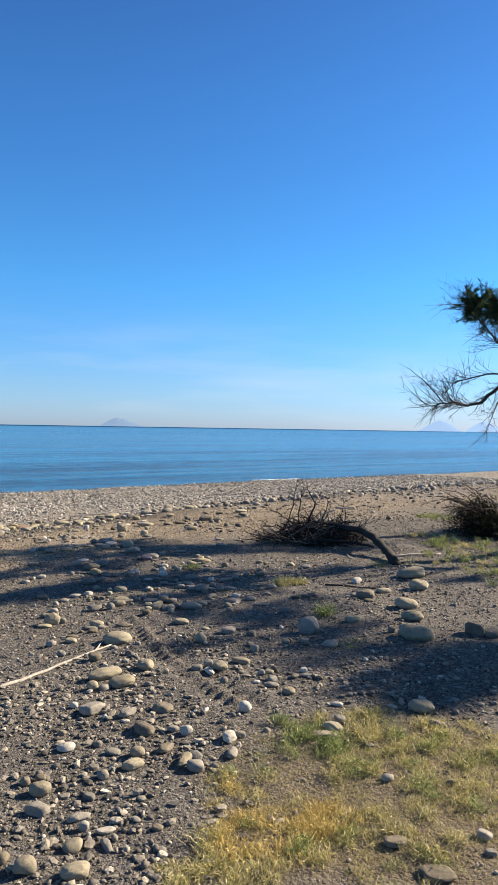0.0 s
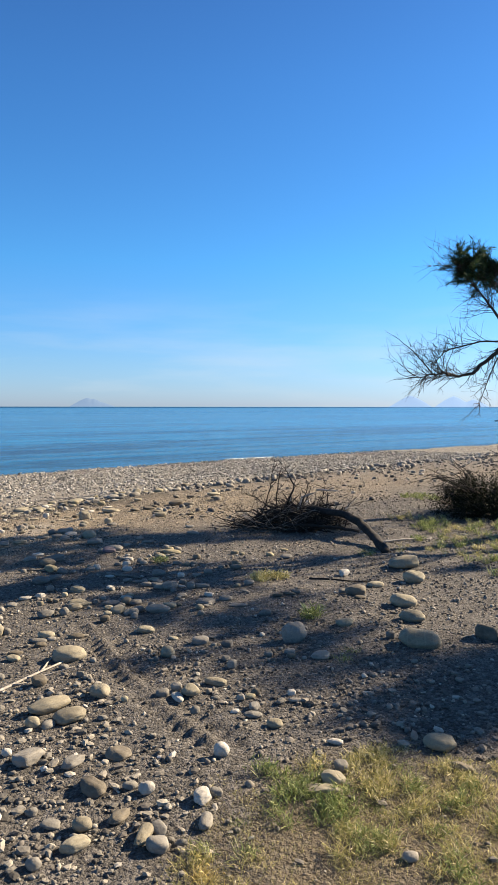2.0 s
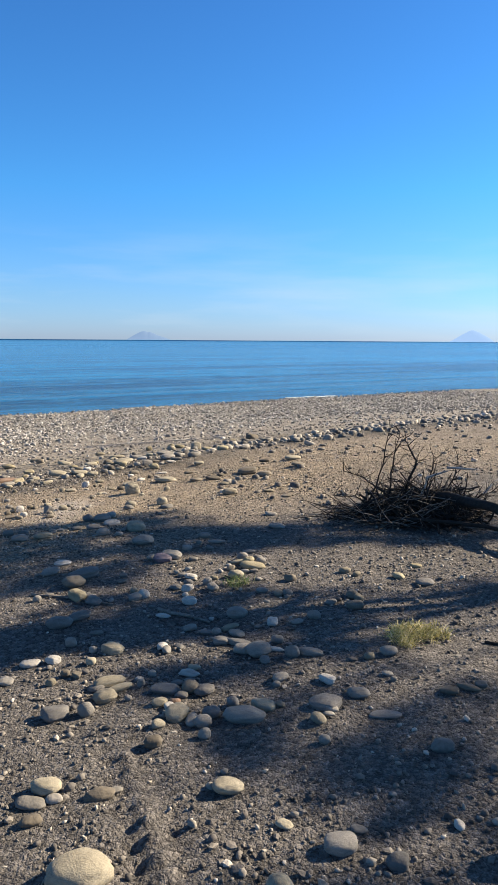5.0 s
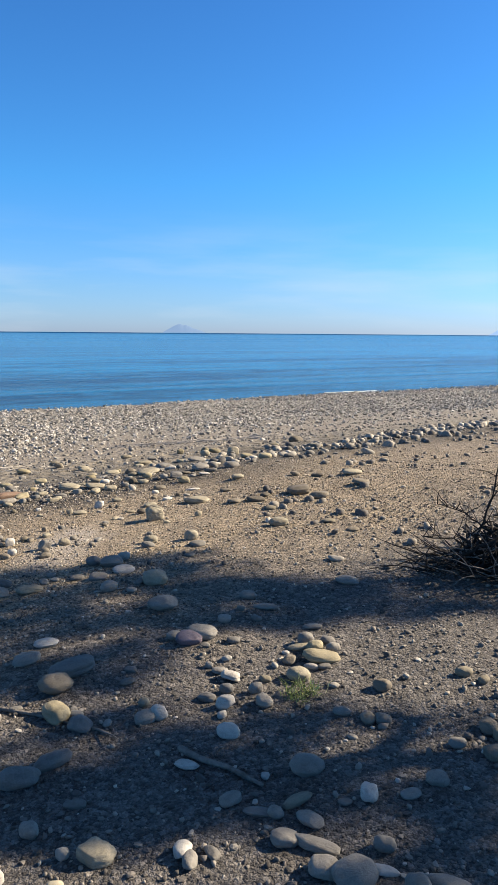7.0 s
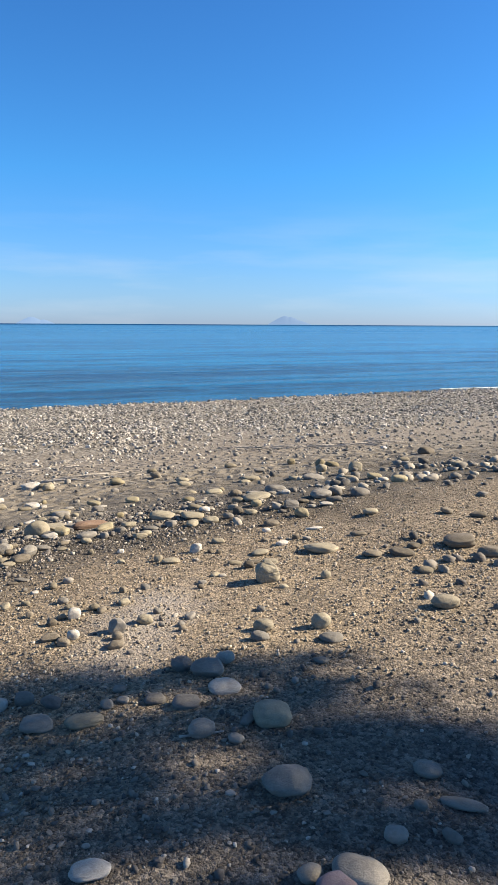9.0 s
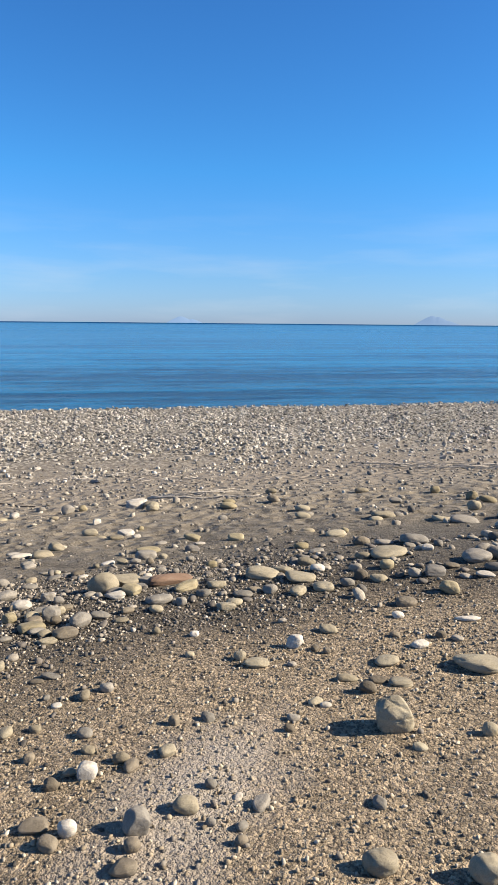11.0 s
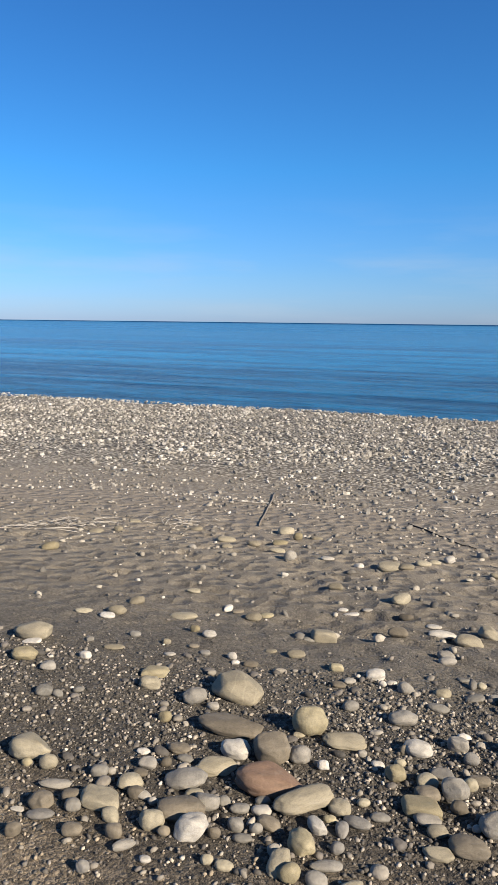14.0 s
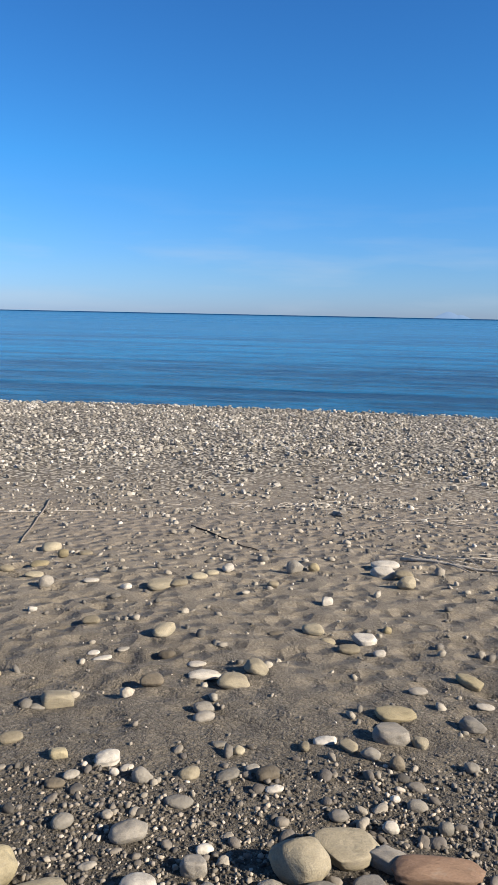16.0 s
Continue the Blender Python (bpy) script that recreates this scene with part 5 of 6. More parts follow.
lesser("slate", "smooth", [(-3.43, 6.51, 0.080, 0.050, 0.033, 146), (-3.35, 6.43, 0.050, 0.038, 0.043, 58), (-1.83, 4.84, 0.087, 0.066, 0.044, 8), (-1.39, 4.92, 0.098, 0.075, 0.028, 8), (-0.33, 4.06, 0.064, 0.049, 0.027, 8), (-0.26, 2.29, 0.059, 0.040, 0.022, 0), ])
lesser("slate", "block", [(-3.68, 5.61, 0.048, 0.037, 0.044, 58), (0.54, 1.10, 0.078, 0.060, 0.041, 13)])
lesser("russet", "smooth", [(-0.25, 2.11, 0.056, 0.039, 0.023, 0)])

for tint, (v, f) in LESSER.items():
    lo, hi = STONE_TINTS[tint]
    mat = pebble_material("small_stones_" + tint, ((0.0, tuple(0.72 * c for c in lo)), (0.5, lo), (1.0, hi)))
    tagged(link("small_stones", v, f, mat), "small %s stones strewn over the beach" % STONE_WORDS[tint], "stones", kind="stuff")

PLACED = np.array(placed)


def clear(xs, ys, gap=0.0):
    """True where no large stone lies."""
    ok = np.ones(len(xs), bool)
    for k in range(0, len(xs), 4000):
        d = np.hypot(xs[k:k + 4000, None] - PLACED[None, :, 0], ys[k:k + 4000, None] - PLACED[None, :, 1])
        ok[k:k + 4000] = (d > PLACED[None, :, 2] * 0.45 + gap).all(1)
    return ok


def scatter(name, label, xs, ys, sizes, material, level, seed, flat=(0.28, 0.62), sunk=0.3, sharp=False):
    """Loose pebbles joined in one mesh: real stones too many to count."""
    rng = np.random.RandomState(seed)
    if level == 0:    # a broken block whose underside is buried
        base = np.array([(1, 0.15, -0.6), (0.1, 1, -0.6), (-1, 0.05, -0.6), (-0.1, -1, -0.6), (0.75, 0.6, 0.75), (-0.65, 0.7, 1), (-0.8, -0.55, 0.7), (0.6, -0.75, 0.95)], float)
        tri = np.array([(0, 1, 4), (1, 5, 4), (1, 2, 5), (2, 6, 5), (2, 3, 6), (3, 7, 6), (3, 0, 7), (0, 4, 7), (4, 5, 6), (4, 6, 7)])
    else:
        bm = bmesh.new()
        bmesh.ops.create_icosphere(bm, subdivisions=level, radius=1.0)
        base = np.array([v.co[:] for v in bm.verts])
        tri = np.array([[v.index for v in f.verts] for f in bm.faces if level > 1 or f.calc_center_median().z > -0.6])
        bm.free()
    n, nv = len(xs), len(base)
    box = rng.uniform(0.7, 1.0, (n, 1, 1))      # from round to squarish
    j = np.sign(base)[None] * np.abs(base)[None] ** box
    j = j * (1 + 0.5 * (rng.rand(n, nv, 1) - 0.5) * (1.0 if level < 2 else 0.25))
    j[..., 1] = j[..., 1] * (1 + rng.uniform(-0.3, 0.3, (n, 1)) * j[..., 0])
    j[..., 0] = j[..., 0] + rng.uniform(-0.3, 0.3, (n, 1)) * j[..., 1]
    sc = np.stack([np.ones(n), rng.uniform(0.5, 0.95, n), rng.uniform(*flat, n)], 1) * (sizes / 2)[:, None]
    j = j * sc[:, None, :]
    a, b = rng.rand(n) * 2 * math.pi, rng.normal(0, 0.22, n)
    x0 = j[..., 0] * np.cos(b)[:, None] - j[..., 2] * np.sin(b)[:, None]
    z0 = j[..., 0] * np.sin(b)[:, None] + j[..., 2] * np.cos(b)[:, None]
    y0 = j[..., 1]
    zz = land(xs, ys) + sc[:, 2] * (1 - 2 * sunk)
    v = np.stack([x0 * np.cos(a)[:, None] - y0 * np.sin(a)[:, None] + xs[:, None], x0 * np.sin(a)[:, None] + y0 * np.cos(a)[:, None] + ys[:, None], z0 + zz[:, None]], -1).reshape(-1, 3)
    f = (tri[None] + (np.arange(n) * nv)[:, None, None]).reshape(-1, 3)
    me = bpy.data.meshes.new(name)
    me.vertices.add(len(v))
    me.vertices.foreach_set("co", v.ravel())
    me.loops.add(f.size)
    me.loops.foreach_set("vertex_index", f.ravel().astype(np.int32))
    me.polygons.add(len(f))
    me.polygons.foreach_set("loop_start", np.arange(0, f.size, 3, dtype=np.int32))
    me.polygons.foreach_set("use_smooth", np.full(len(f), level >= 1 and not sharp))
    me.materials.append(material)
    me.update(calc_edges=True)
    me.validate()
    return tagged(new(name, me), label, "pebbles", kind="stuff")


def spread(n, x0, x1, y0, y1, seed, keep, gap=0.0):
    """n tries in a rectangle, kept with the chance keep(u, s, x, y)."""
    rng = np.random.RandomState(seed)
    x, y = rng.uniform(x0, x1, n), rng.uniform(y0, y1, n)
    u, s = -0.588 * x + 0.809 * y, 0.809 * x + 0.588 * y
    ok = rng.rand(n) < keep(u, s, x, y)
    x, y = x[ok], y[ok]
    ok = clear(x, y, gap)
    return x[ok], y[ok], rng


def hump(v, a, b, soft):
    return np.clip((v - a) / soft, 0, 1) * np.clip((b - v) / soft, 0, 1)


def patchy(x, y, f, k):
    return np.clip(0.5 + 0.9 * smooth_noise(x * f, y * f, k), 0.05, 1)


def in_grass(x, y):
    return (np.hypot((x - 1.0) / 0.95, (y + 1.05) / 0.75) < 1)


def ridge(s):
    return np.interp(s, (-6, -1, 3, 33), (6.6, 7.3, 8.1, 10.2))


# grit a few millimetres across near the walk; the crest has its own ochre grit
x, y, r = spread(88000, -6.0, 3.2, -2.2, 8.6, 11, lambda u, s, x, y: np.where(np.abs(u - ridge(s) - 0.1) < 1.0, 0.75, np.where(u > 8.6, 0.12, np.where(u > 5.2, 0.3, 0.62))) * (0.4 + 0.6 * patchy(x, y, 1.1, 0)) * (near_track(x, y) > 0.05) * np.where(in_grass(x, y), 0.3, 1.0))
scatter("grit", "coarse grey and brown grit on the beach", x, y, 0.007 + 0.017 * r.rand(len(x)) ** 2.5, M_GRIT, 1, 1, flat=(0.35, 0.75), sunk=0.12)
x, y, r = spread(110000, -6.0, 4.2, 0.5, 9.6, 18, lambda u, s, x, y: hump(u, 4.3, ridge(s) - 0.4, 0.7) * np.clip((9 - s) / 4, 0, 1) * (0.6 + 0.4 * patchy(x, y, 1.1, 0)))
scatter("ochre_grit", "coarse ochre grit on the crest of the beach", x, y, 0.007 + 0.015 * r.rand(len(x)) ** 2.4, M_OCHRE_GRIT, 1, 8, flat=(0.4, 0.75), sunk=0.12)
# small pebbles
x, y, r = spread(38000, -7.0, 4.6, -2.4, 9.5, 12, lambda u, s, x, y: np.where(np.abs(u - ridge(s) - 0.1) < 1.0, 0.9, np.where(u > 4.8, 0.12, 1.0)) * patchy(x, y, 0.9, 1) * (near_track(x, y) > 0.1) * np.where(in_grass(x, y), 0.12, 1.0))
scatter("small_pebbles", "small mixed grey and tan pebbles strewn on the beach", x, y, 0.012 + 0.028 * r.rand(len(x)) ** 3, M_PEBBLE, 1, 2, flat=(0.4, 0.75), sunk=0.15)
# larger pebbles
x, y, r = spread(3600, -8.0, 5.0, -2.4, 10.5, 13, lambda u, s, x, y: np.where(u > 8.8, 0.3, np.where(u > 4.8, 0.14, 1.0)) * patchy(x, y, 0.7, 2) * (near_track(x, y) > 0.2) * ~in_grass(x, y), 0.02)
scatter("pebbles", "rounded grey and tan pebbles lying on the beach", x, y, 0.022 + 0.026 * r.rand(len(x)) ** 2.5, M_PEBBLE, 2, 3, flat=(0.28, 0.5), sunk=0.28)
# the stony ridge along the top of the slope
x, y, r = spread(150000, -9.0, 20.0, 2.0, 34.0, 14, lambda u, s, x, y: np.exp(-(((u - ridge(s)) / (0.5 + 0.07 * np.clip(s - 4, 0, 12))) ** 2)) * (0.1 + 0.9 * patchy(x, y, 0.8, 3)) * np.where(s < 2.6, 0.0, 0.9) * np.clip(1.25 - s / 16, 0.35, 1), 0.03)
size, close = 0.05 + 0.15 * r.rand(len(x)) ** 1.6, y < 10.0
scatter("ridge_stones", "ridge of heaped grey and tan stones along the beach", x[~close], y[~close], size[~close], M_SCATTER, 1, 4, flat=(0.35, 0.7), sunk=0.18)
close &= r.rand(len(x)) < np.where(x > -1.2, 0.9, 0.22)
scatter("ridge_cobbles", "heaped rounded grey and tan cobbles on the ridge", x[close], y[close], size[close] * np.where(x[close] > -1.2, 0.9, 0.62), M_SCATTER, 2, 14, flat=(0.3, 0.6), sunk=0.2)
# stones round the large cobbles of the ridge
x, y, r = spread(4200, -7.2, -0.2, 4.4, 9.8, 17, lambda u, s, x, y: hump(u - ridge(s), -0.75, 1.25, 0.5) * (0.35 + 0.65 * patchy(x, y, 1.0, 2)), 0.012)
scatter("ridge_pebbles", "smooth grey and tan stones between the large cobbles", x, y, 0.022 + 0.055 * r.rand(len(x)) ** 2.3, M_PEBBLE, 2, 7, flat=(0.3, 0.6), sunk=0.25)
x, y, r = spread(60000, -6.8, -2.0, 4.4, 8.8, 22, lambda u, s, x, y: hump(u - ridge(s), -0.75, 1.1, 0.4) * (0.4 + 0.6 * patchy(x, y, 1.3, 1)))
scatter("ridge_gravel", "coarse broken gravel between the cobbles", x, y, 0.007 + 0.021 * r.rand(len(x)) ** 2.6, M_GRIT, 1, 15, flat=(0.35, 0.7), sunk=0.15)
# scattered stones on the lower sand and on the open beach
x, y, r = spread(38000, -40.0, 40.0, 3.0, 48.0, 15, lambda u, s, x, y: hump(u, 5.0, 22.0, 2.0) * (0.2 + 0.6 * patchy(x, y, 0.4, 4)) * np.where(np.hypot(x + 3, y - 5.5) < 4.2, 0.0, 1.0) * np.where((u < 13) & (s < 8), 0.35, 1.0), 0.03)
scatter("scattered_stones", "pale stones scattered over the open sand", x, y, 0.03 + 0.11 * r.rand(len(x)) ** 3, M_SCATTER, 1, 5, flat=(0.35, 0.7), sunk=0.2)
# dark stones on the crest behind the dead wood
x, y, r = spread(12000, -0.5, 17.0, 4.6, 22.0, 21, lambda u, s, x, y: hump(u, 3.6, 10.0, 0.8) * (0.2 + 0.8 * patchy(x, y, 0.9, 4)) * (np.hypot(x - 1.6, y - 5.2) > 0.7), 0.02)
scatter("crest_stones", "small brown and grey stones strewn over the crest", x, y, 0.02 + 0.09 * r.rand(len(x)) ** 2.5, M_PEBBLE, 1, 11, flat=(0.35, 0.7), sunk=0.2)
# stones on the smooth sand below the ridge
x, y, r = spread(24000, -17.0, 3.0, 4.0, 20.0, 19, lambda u, s, x, y: hump(u, 8.6, 19.0, 1.0) * (0.15 + 0.7 * patchy(x, y, 0.6, 4)) * np.where(u < 12.5, 0.55, 1.0), 0.02)
scatter("sand_stones", "small pale stones strewn on smooth sand", x, y, 0.012 + 0.075 * r.rand(len(x)) ** 3.4, M_SCATTER, 1, 9, flat=(0.35, 0.7), sunk=0.2)
# broken stones on the near gravel
x, y, r = spread(19000, -3.4, 2.2, -2.2, 4.6, 20, lambda u, s, x, y: patchy(x, y, 1.2, 5) * (near_track(x, y) > 0.16) * np.where(in_grass(x, y), 0.1, 1.0), 0.012)
scatter("stone_chips", "broken grey and tan stones lying on gravel", x, y, (0.012 + 0.042 * r.rand(len(x)) ** 3.2) * np.interp(y, (1.2, 2.8), (1.0, 0.6)), M_PEBBLE, 1, 10, flat=(0.25, 0.55), sunk=0.22, sharp=True)
# pale splinters of rock where the walk begins
x, y, r = spread(4600, -1.8, 0.9, -1.8, 1.3, 23, lambda u, s, x, y: np.clip((0.75 - x - 0.12 * (y + 1.3)) / 0.6, 0, 1) * np.clip((1.1 - y) / 0.7, 0, 1) * (0.35 + 0.65 * patchy(x, y, 1.4, 3)) * (near_track(x, y) > 0.18), 0.012)
scatter("rock_splinters", "pale angular chips of broken grey rock on gravel", x, y, 0.012 + 0.04 * r.rand(len(x)) ** 2.6, M_SCATTER, 1, 16, flat=(0.25, 0.6), sunk=0.15, sharp=True)
# the strand line across the lower sand
x, y, r = spread(60000, -24.0, 2.0, 2.0, 26.0, 24, lambda u, s, x, y: np.exp(-(((u - 16.7 - 0.22 * s - 0.25 * np.sin(s * 0.9)) / 0.3) ** 2)) * (0.15 + 0.6 * patchy(x, y, 0.7, 2)))
scatter("strand_stones", "pale stones washed into a line on the sand", x, y, 0.025 + 0.10 * r.rand(len(x)) ** 2.6, M_SHINGLE, 1, 17, flat=(0.35, 0.65), sunk=0.2)
x, y, r = spread(60000, -30.0, 6.0, 0.0, 30.0, 25, lambda u, s, x, y: hump(u, 16.8, 24.0, 0.6) * patchy(x, y, 0.45, 1) ** 2 * 0.5)
scatter("beach_stones", "pale stones in loose patches on the sand", x, y, 0.03 + 0.10 * r.rand(len(x)) ** 2.4, M_SHINGLE, 1, 18, flat=(0.35, 0.65), sunk=0.2)
# the bank of shingle at the water
x, y, r = spread(360000, -62.0, 36.0, -14.0, 62.0, 16, lambda u, s, x, y: hump(u, 14.5, 34.3, 0.8) * np.clip((u - 17) / 6, 0.05, 1) * (0.3 + 0.7 * patchy(x, y, 0.35, 5)) * (np.abs(s) < 44) * 0.95)
scatter("shingle", "bank of pale shingle along the waterline", x, y, 0.05 + 0.10 * r.rand(len(x)) ** 2, M_SHINGLE, 0, 6, flat=(0.4, 0.75), sunk=0.18)


# ---------------------------------------------------------------- trees
def tuft(sh, pts, n, coarse=False):
    """Feathery tamarisk foliage along a twig."""
    for a, b in zip(pts, pts[1:]):
        d = (b - a).normalized()
        for _ in range(n):
            q = a.lerp(b, random.random()) + unit() * 0.012
            sh.blade(q, d + unit() * 0.75, random.uniform(0.03, 0.085) * (1.3 if coarse else 1), 0.0075 if coarse else 0.0056, 0.25)


def twigs(wood, leaf, pts, count, length, r0, leafy, lift=0.0, lean=(0, 0, 0), dense=8, plain=False):
    """Crooked twigs along a limb, each with finer ones; leafy is the share that bears foliage."""
    for _ in range(count):
        k = random.uniform(0.15, 0.999) * (len(pts) - 1)
        i = int(k)
        p = pts[i].lerp(pts[i + 1], k - i)
        d = ((pts[i + 1] - pts[i]).normalized() * 0.5 + unit() * 0.8 + Vector(lean)).normalized()
        ln = length * random.uniform(0.5, 1.15)
        tw = wander(p, d, ln, 6, 0.28, lift)
        wood.tube(tw[::2] if plain else tw, [r0 * (1 - 0.8 * j / 6) for j in range(0, 7, 2 if plain else 1)], 3 if plain else 4)
        bears = random.random() < leafy
        for _ in range(5):
            j = random.randrange(1, 6)
            st = wander(tw[j], (tw[j + 1] - tw[j]).normalized() * 0.6 + unit() * 0.8 + Vector(lean) * 0.5, ln * random.uniform(0.3, 0.7), 4, 0.25, lift)
            if not plain:
                wood.tube(st, [r0 * 0.5 * (1 - 0.75 * m / 4) for m in range(5)], 3)
            if bears:
                tuft(leaf, st, dense, plain)
        if bears:
            tuft(leaf, tw[2:], dense, plain)


def limb(holder, pts, r0, r1, sides=7, knots=0.25, name="branch"):
    """One limb as a part of the tree."""
    pts = [Vector(p) for p in pts]
    fine = []
    for a, b in zip(pts, pts[1:]):
        for k in range(4):
            fine.append(a.lerp(b, k / 4) + (unit() * 0.25 * r0 if fine else Vector()))
    fine.append(pts[-1])
    n = len(fine) - 1
    sh = Shape()
    sh.tube(fine, [r0 + (r1 - r0) * (k / n) ** 0.8 for k in range(n + 1)], sides, knots)
    sh.link(name, M_DEADWOOD if name == "log" else M_BARK, holder)
    return fine


def bough(root, wood, leaf, start, end, reach, dense):
    """A thin bough from start to end that breaks into a leafy clump."""
    end = Vector(end)
    wood.tube([start, start.lerp(end, 0.5) + unit() * 0.05, end], [0.010, 0.008, 0.006], 5)
    for _ in range(3):
        b = wander(end, unit(), reach * 0.95, 5, 0.2, 0.05)
        wood.tube(b, [0.009 - 0.0012 * k for k in range(6)], 4)
        twigs(wood, leaf, b, 5, reach * 0.85, 0.004, 0.92, 0.03, (0, 0, 0.05), dense, True)


def finish_tree(root, wood, leaf):
    tagged(wood.link("twig_mass", M_BARK, root), kind="stuff")
    tagged(leaf.link("crown", M_NEEDLE, root, smooth=False), kind="stuff")


def leaning_tamarisk():
    """The tree that reaches into the view with a bare low limb."""
    root = tagged(new("tree"), "tamarisk tree with bare drooping twigs and dark feathery foliage", "tree")
    root.matrix_world = Matrix.Translation(at(6.7, 5.3))
    o = root.matrix_world.translation
    wood, leaf = Shape(), Shape()
    rel = lambda *ps: [Vector(p) - o for p in ps]
    limb(root, rel((6.7, 5.3, -0.1), (6.62, 5.2, 0.7), (6.3, 5.0, 1.5), (5.7, 4.8, 2.05)), 0.16, 0.09, 9, name="trunk")
    crown = limb(root, rel((6.62, 5.2, 0.7), (6.8, 5.3, 1.8), (6.9, 5.2, 3.0), (7.0, 5.1, 4.2)), 0.11, 0.03, 8)
    low = limb(root, rel((5.7, 4.8, 2.05), (5.1, 4.6, 2.38), (4.53, 4.5, 2.42), (4.23, 4.5, 2.35), (3.94, 4.5, 2.25), (3.83, 4.5, 2.18), (3.65, 4.5, 2.0), (3.47, 4.5, 1.86), (3.31, 4.5, 1.81), (3.15, 4.5, 1.85), (3.02, 4.5, 1.83), (2.8, 4.5, 1.8)), 0.052, 0.005)
    up = limb(root, rel((3.88, 4.5, 2.22), (3.78, 4.47, 2.42), (3.65, 4.44, 2.58), (3.50, 4.41, 2.75), (3.34, 4.38, 2.89), (3.24, 4.35, 3.0)), 0.02, 0.006)
    up2 = limb(root, rel((4.12, 4.5, 2.34), (3.99, 4.54, 2.5), (3.85, 4.58, 2.7), (3.74, 4.61, 2.85), (3.67, 4.65, 3.0)), 0.018, 0.006)
    up3 = limb(root, rel((5.5, 4.85, 2.4), (4.79, 4.75, 2.83), (4.56, 4.75, 2.91), (4.34, 4.75, 2.92), (4.17, 4.75, 2.96)), 0.03, 0.008)
    up3b = limb(root, rel((4.56, 4.75, 2.91), (4.37, 4.75, 3.17), (4.22, 4.75, 3.38)), 0.014, 0.005)
    up3c = limb(root, rel((4.64, 4.75, 2.93), (4.56, 4.75, 3.25), (4.44, 4.75, 3.53)), 0.014, 0.005)
    up4 = limb(root, rel((5.5, 4.85, 2.4), (5.2, 4.9, 3.2), (4.73, 4.8, 3.84), (4.58, 4.8, 4.12), (4.55, 4.8, 4.44)), 0.04, 0.006)
    up5 = limb(root, rel((5.2, 4.9, 3.2), (5.0, 4.85, 4.1), (4.71, 4.8, 4.7), (4.48, 4.8, 5.04)), 0.025, 0.004)
    fork = limb(root, rel((3.84, 4.45, 2.21), (3.51, 4.41, 2.2), (3.28, 4.38, 2.14), (3.09, 4.34, 2.09), (2.96, 4.3, 1.95)), 0.012, 0.004)
    fork2 = limb(root, rel((3.02, 4.5, 1.83), (2.86, 4.5, 2.01), (2.74, 4.5, 2.13), (2.64, 4.5, 2.2)), 0.008, 0.003)
    drop = limb(root, rel((3.94, 4.5, 2.22), (3.79, 4.5, 2.08), (3.69, 4.5, 1.87), (3.62, 4.5, 1.69), (3.55, 4.5, 1.48)), 0.012, 0.003)
    drop2 = limb(root, rel((4.08, 4.5, 2.27), (4.19, 4.5, 2.15), (4.22, 4.5, 2.01), (4.09, 4.5, 1.84), (4.03, 4.5, 1.66), (4.06, 4.5, 1.44)), 0.009, 0.002)
    twigs(wood, leaf, low[16:30], 26, 0.34, 0.005, 0.0, 0.0, (-0.3, 0, -0.3))
    twigs(wood, leaf, low[28:], 42, 0.38, 0.0045, 0.0, 0.05, (-0.5, 0, 0.25))
    twigs(wood, leaf, low[30:], 12, 0.26, 0.0045, 0.0, -0.05, (-0.4, 0, -0.4))
    twigs(wood, leaf, fork, 30, 0.36, 0.004, 0.0, 0.03, (-0.4, 0, 0.2))
    twigs(wood, leaf, fork2, 9, 0.26, 0.0035, 0.0, 0.03, (-0.4, 0, 0.25))
    twigs(wood, leaf, drop, 16, 0.28, 0.004, 0.0, -0.04, (-0.1, 0, -0.35))
    twigs(wood, leaf, drop2, 16, 0.26, 0.004, 0.0, -0.04, (-0.05, 0, -0.35))
    twigs(wood, leaf, up[4:], 44, 0.46, 0.0045, 0.0, 0.02, (-0.45, 0, 0.1))
    twigs(wood, leaf, up[14:], 18, 0.28, 0.0045, 0.95, 0.04, (0.25, 0, 0.35), 11)
    twigs(wood, leaf, up[12:], 5, 0.22, 0.0045, 0.95, 0.0, (0.0, 0, 0.0), 14)
    twigs(wood, leaf, up2[4:], 22, 0.34, 0.0045, 0.0, 0.05, (0.1, 0, 0.1))
    twigs(wood, leaf, up2[11:], 24, 0.28, 0.0045, 0.95, 0.02, (0.2, 0, 0.0), 10)
    twigs(wood, leaf, up3[6:], 50, 0.32, 0.005, 0.85, 0.0, (0.15, 0, 0.0), 10)
    twigs(wood, leaf, up3b, 22, 0.32, 0.0045, 0.3, 0.04, (0, 0, 0.15), 10)
    twigs(wood, leaf, up3c, 34, 0.36, 0.005, 0.65, 0.04, (0.1, 0, 0.1), 12)
    twigs(wood, leaf, up4[8:], 20, 0.3, 0.006, 0.5, 0.05, (-0.1, 0, 0.0), 10)
    twigs(wood, leaf, up5[8:], 6, 0.4, 0.005, 0.0, 0.05, (-0.2, 0, 0.3))
    thin = [Vector(p) - o for p in ((3.9, 4.6, 3.0), (3.92, 4.6, 3.17), (3.96, 4.6, 3.41), (4.0, 4.6, 3.6), (4.02, 4.6, 3.68))]
    wood.tube(thin, [0.006, 0.005, 0.004, 0.003, 0.002], 4)
    tuft(leaf, thin[3:], 26)
    finish_tree(root, wood, leaf)


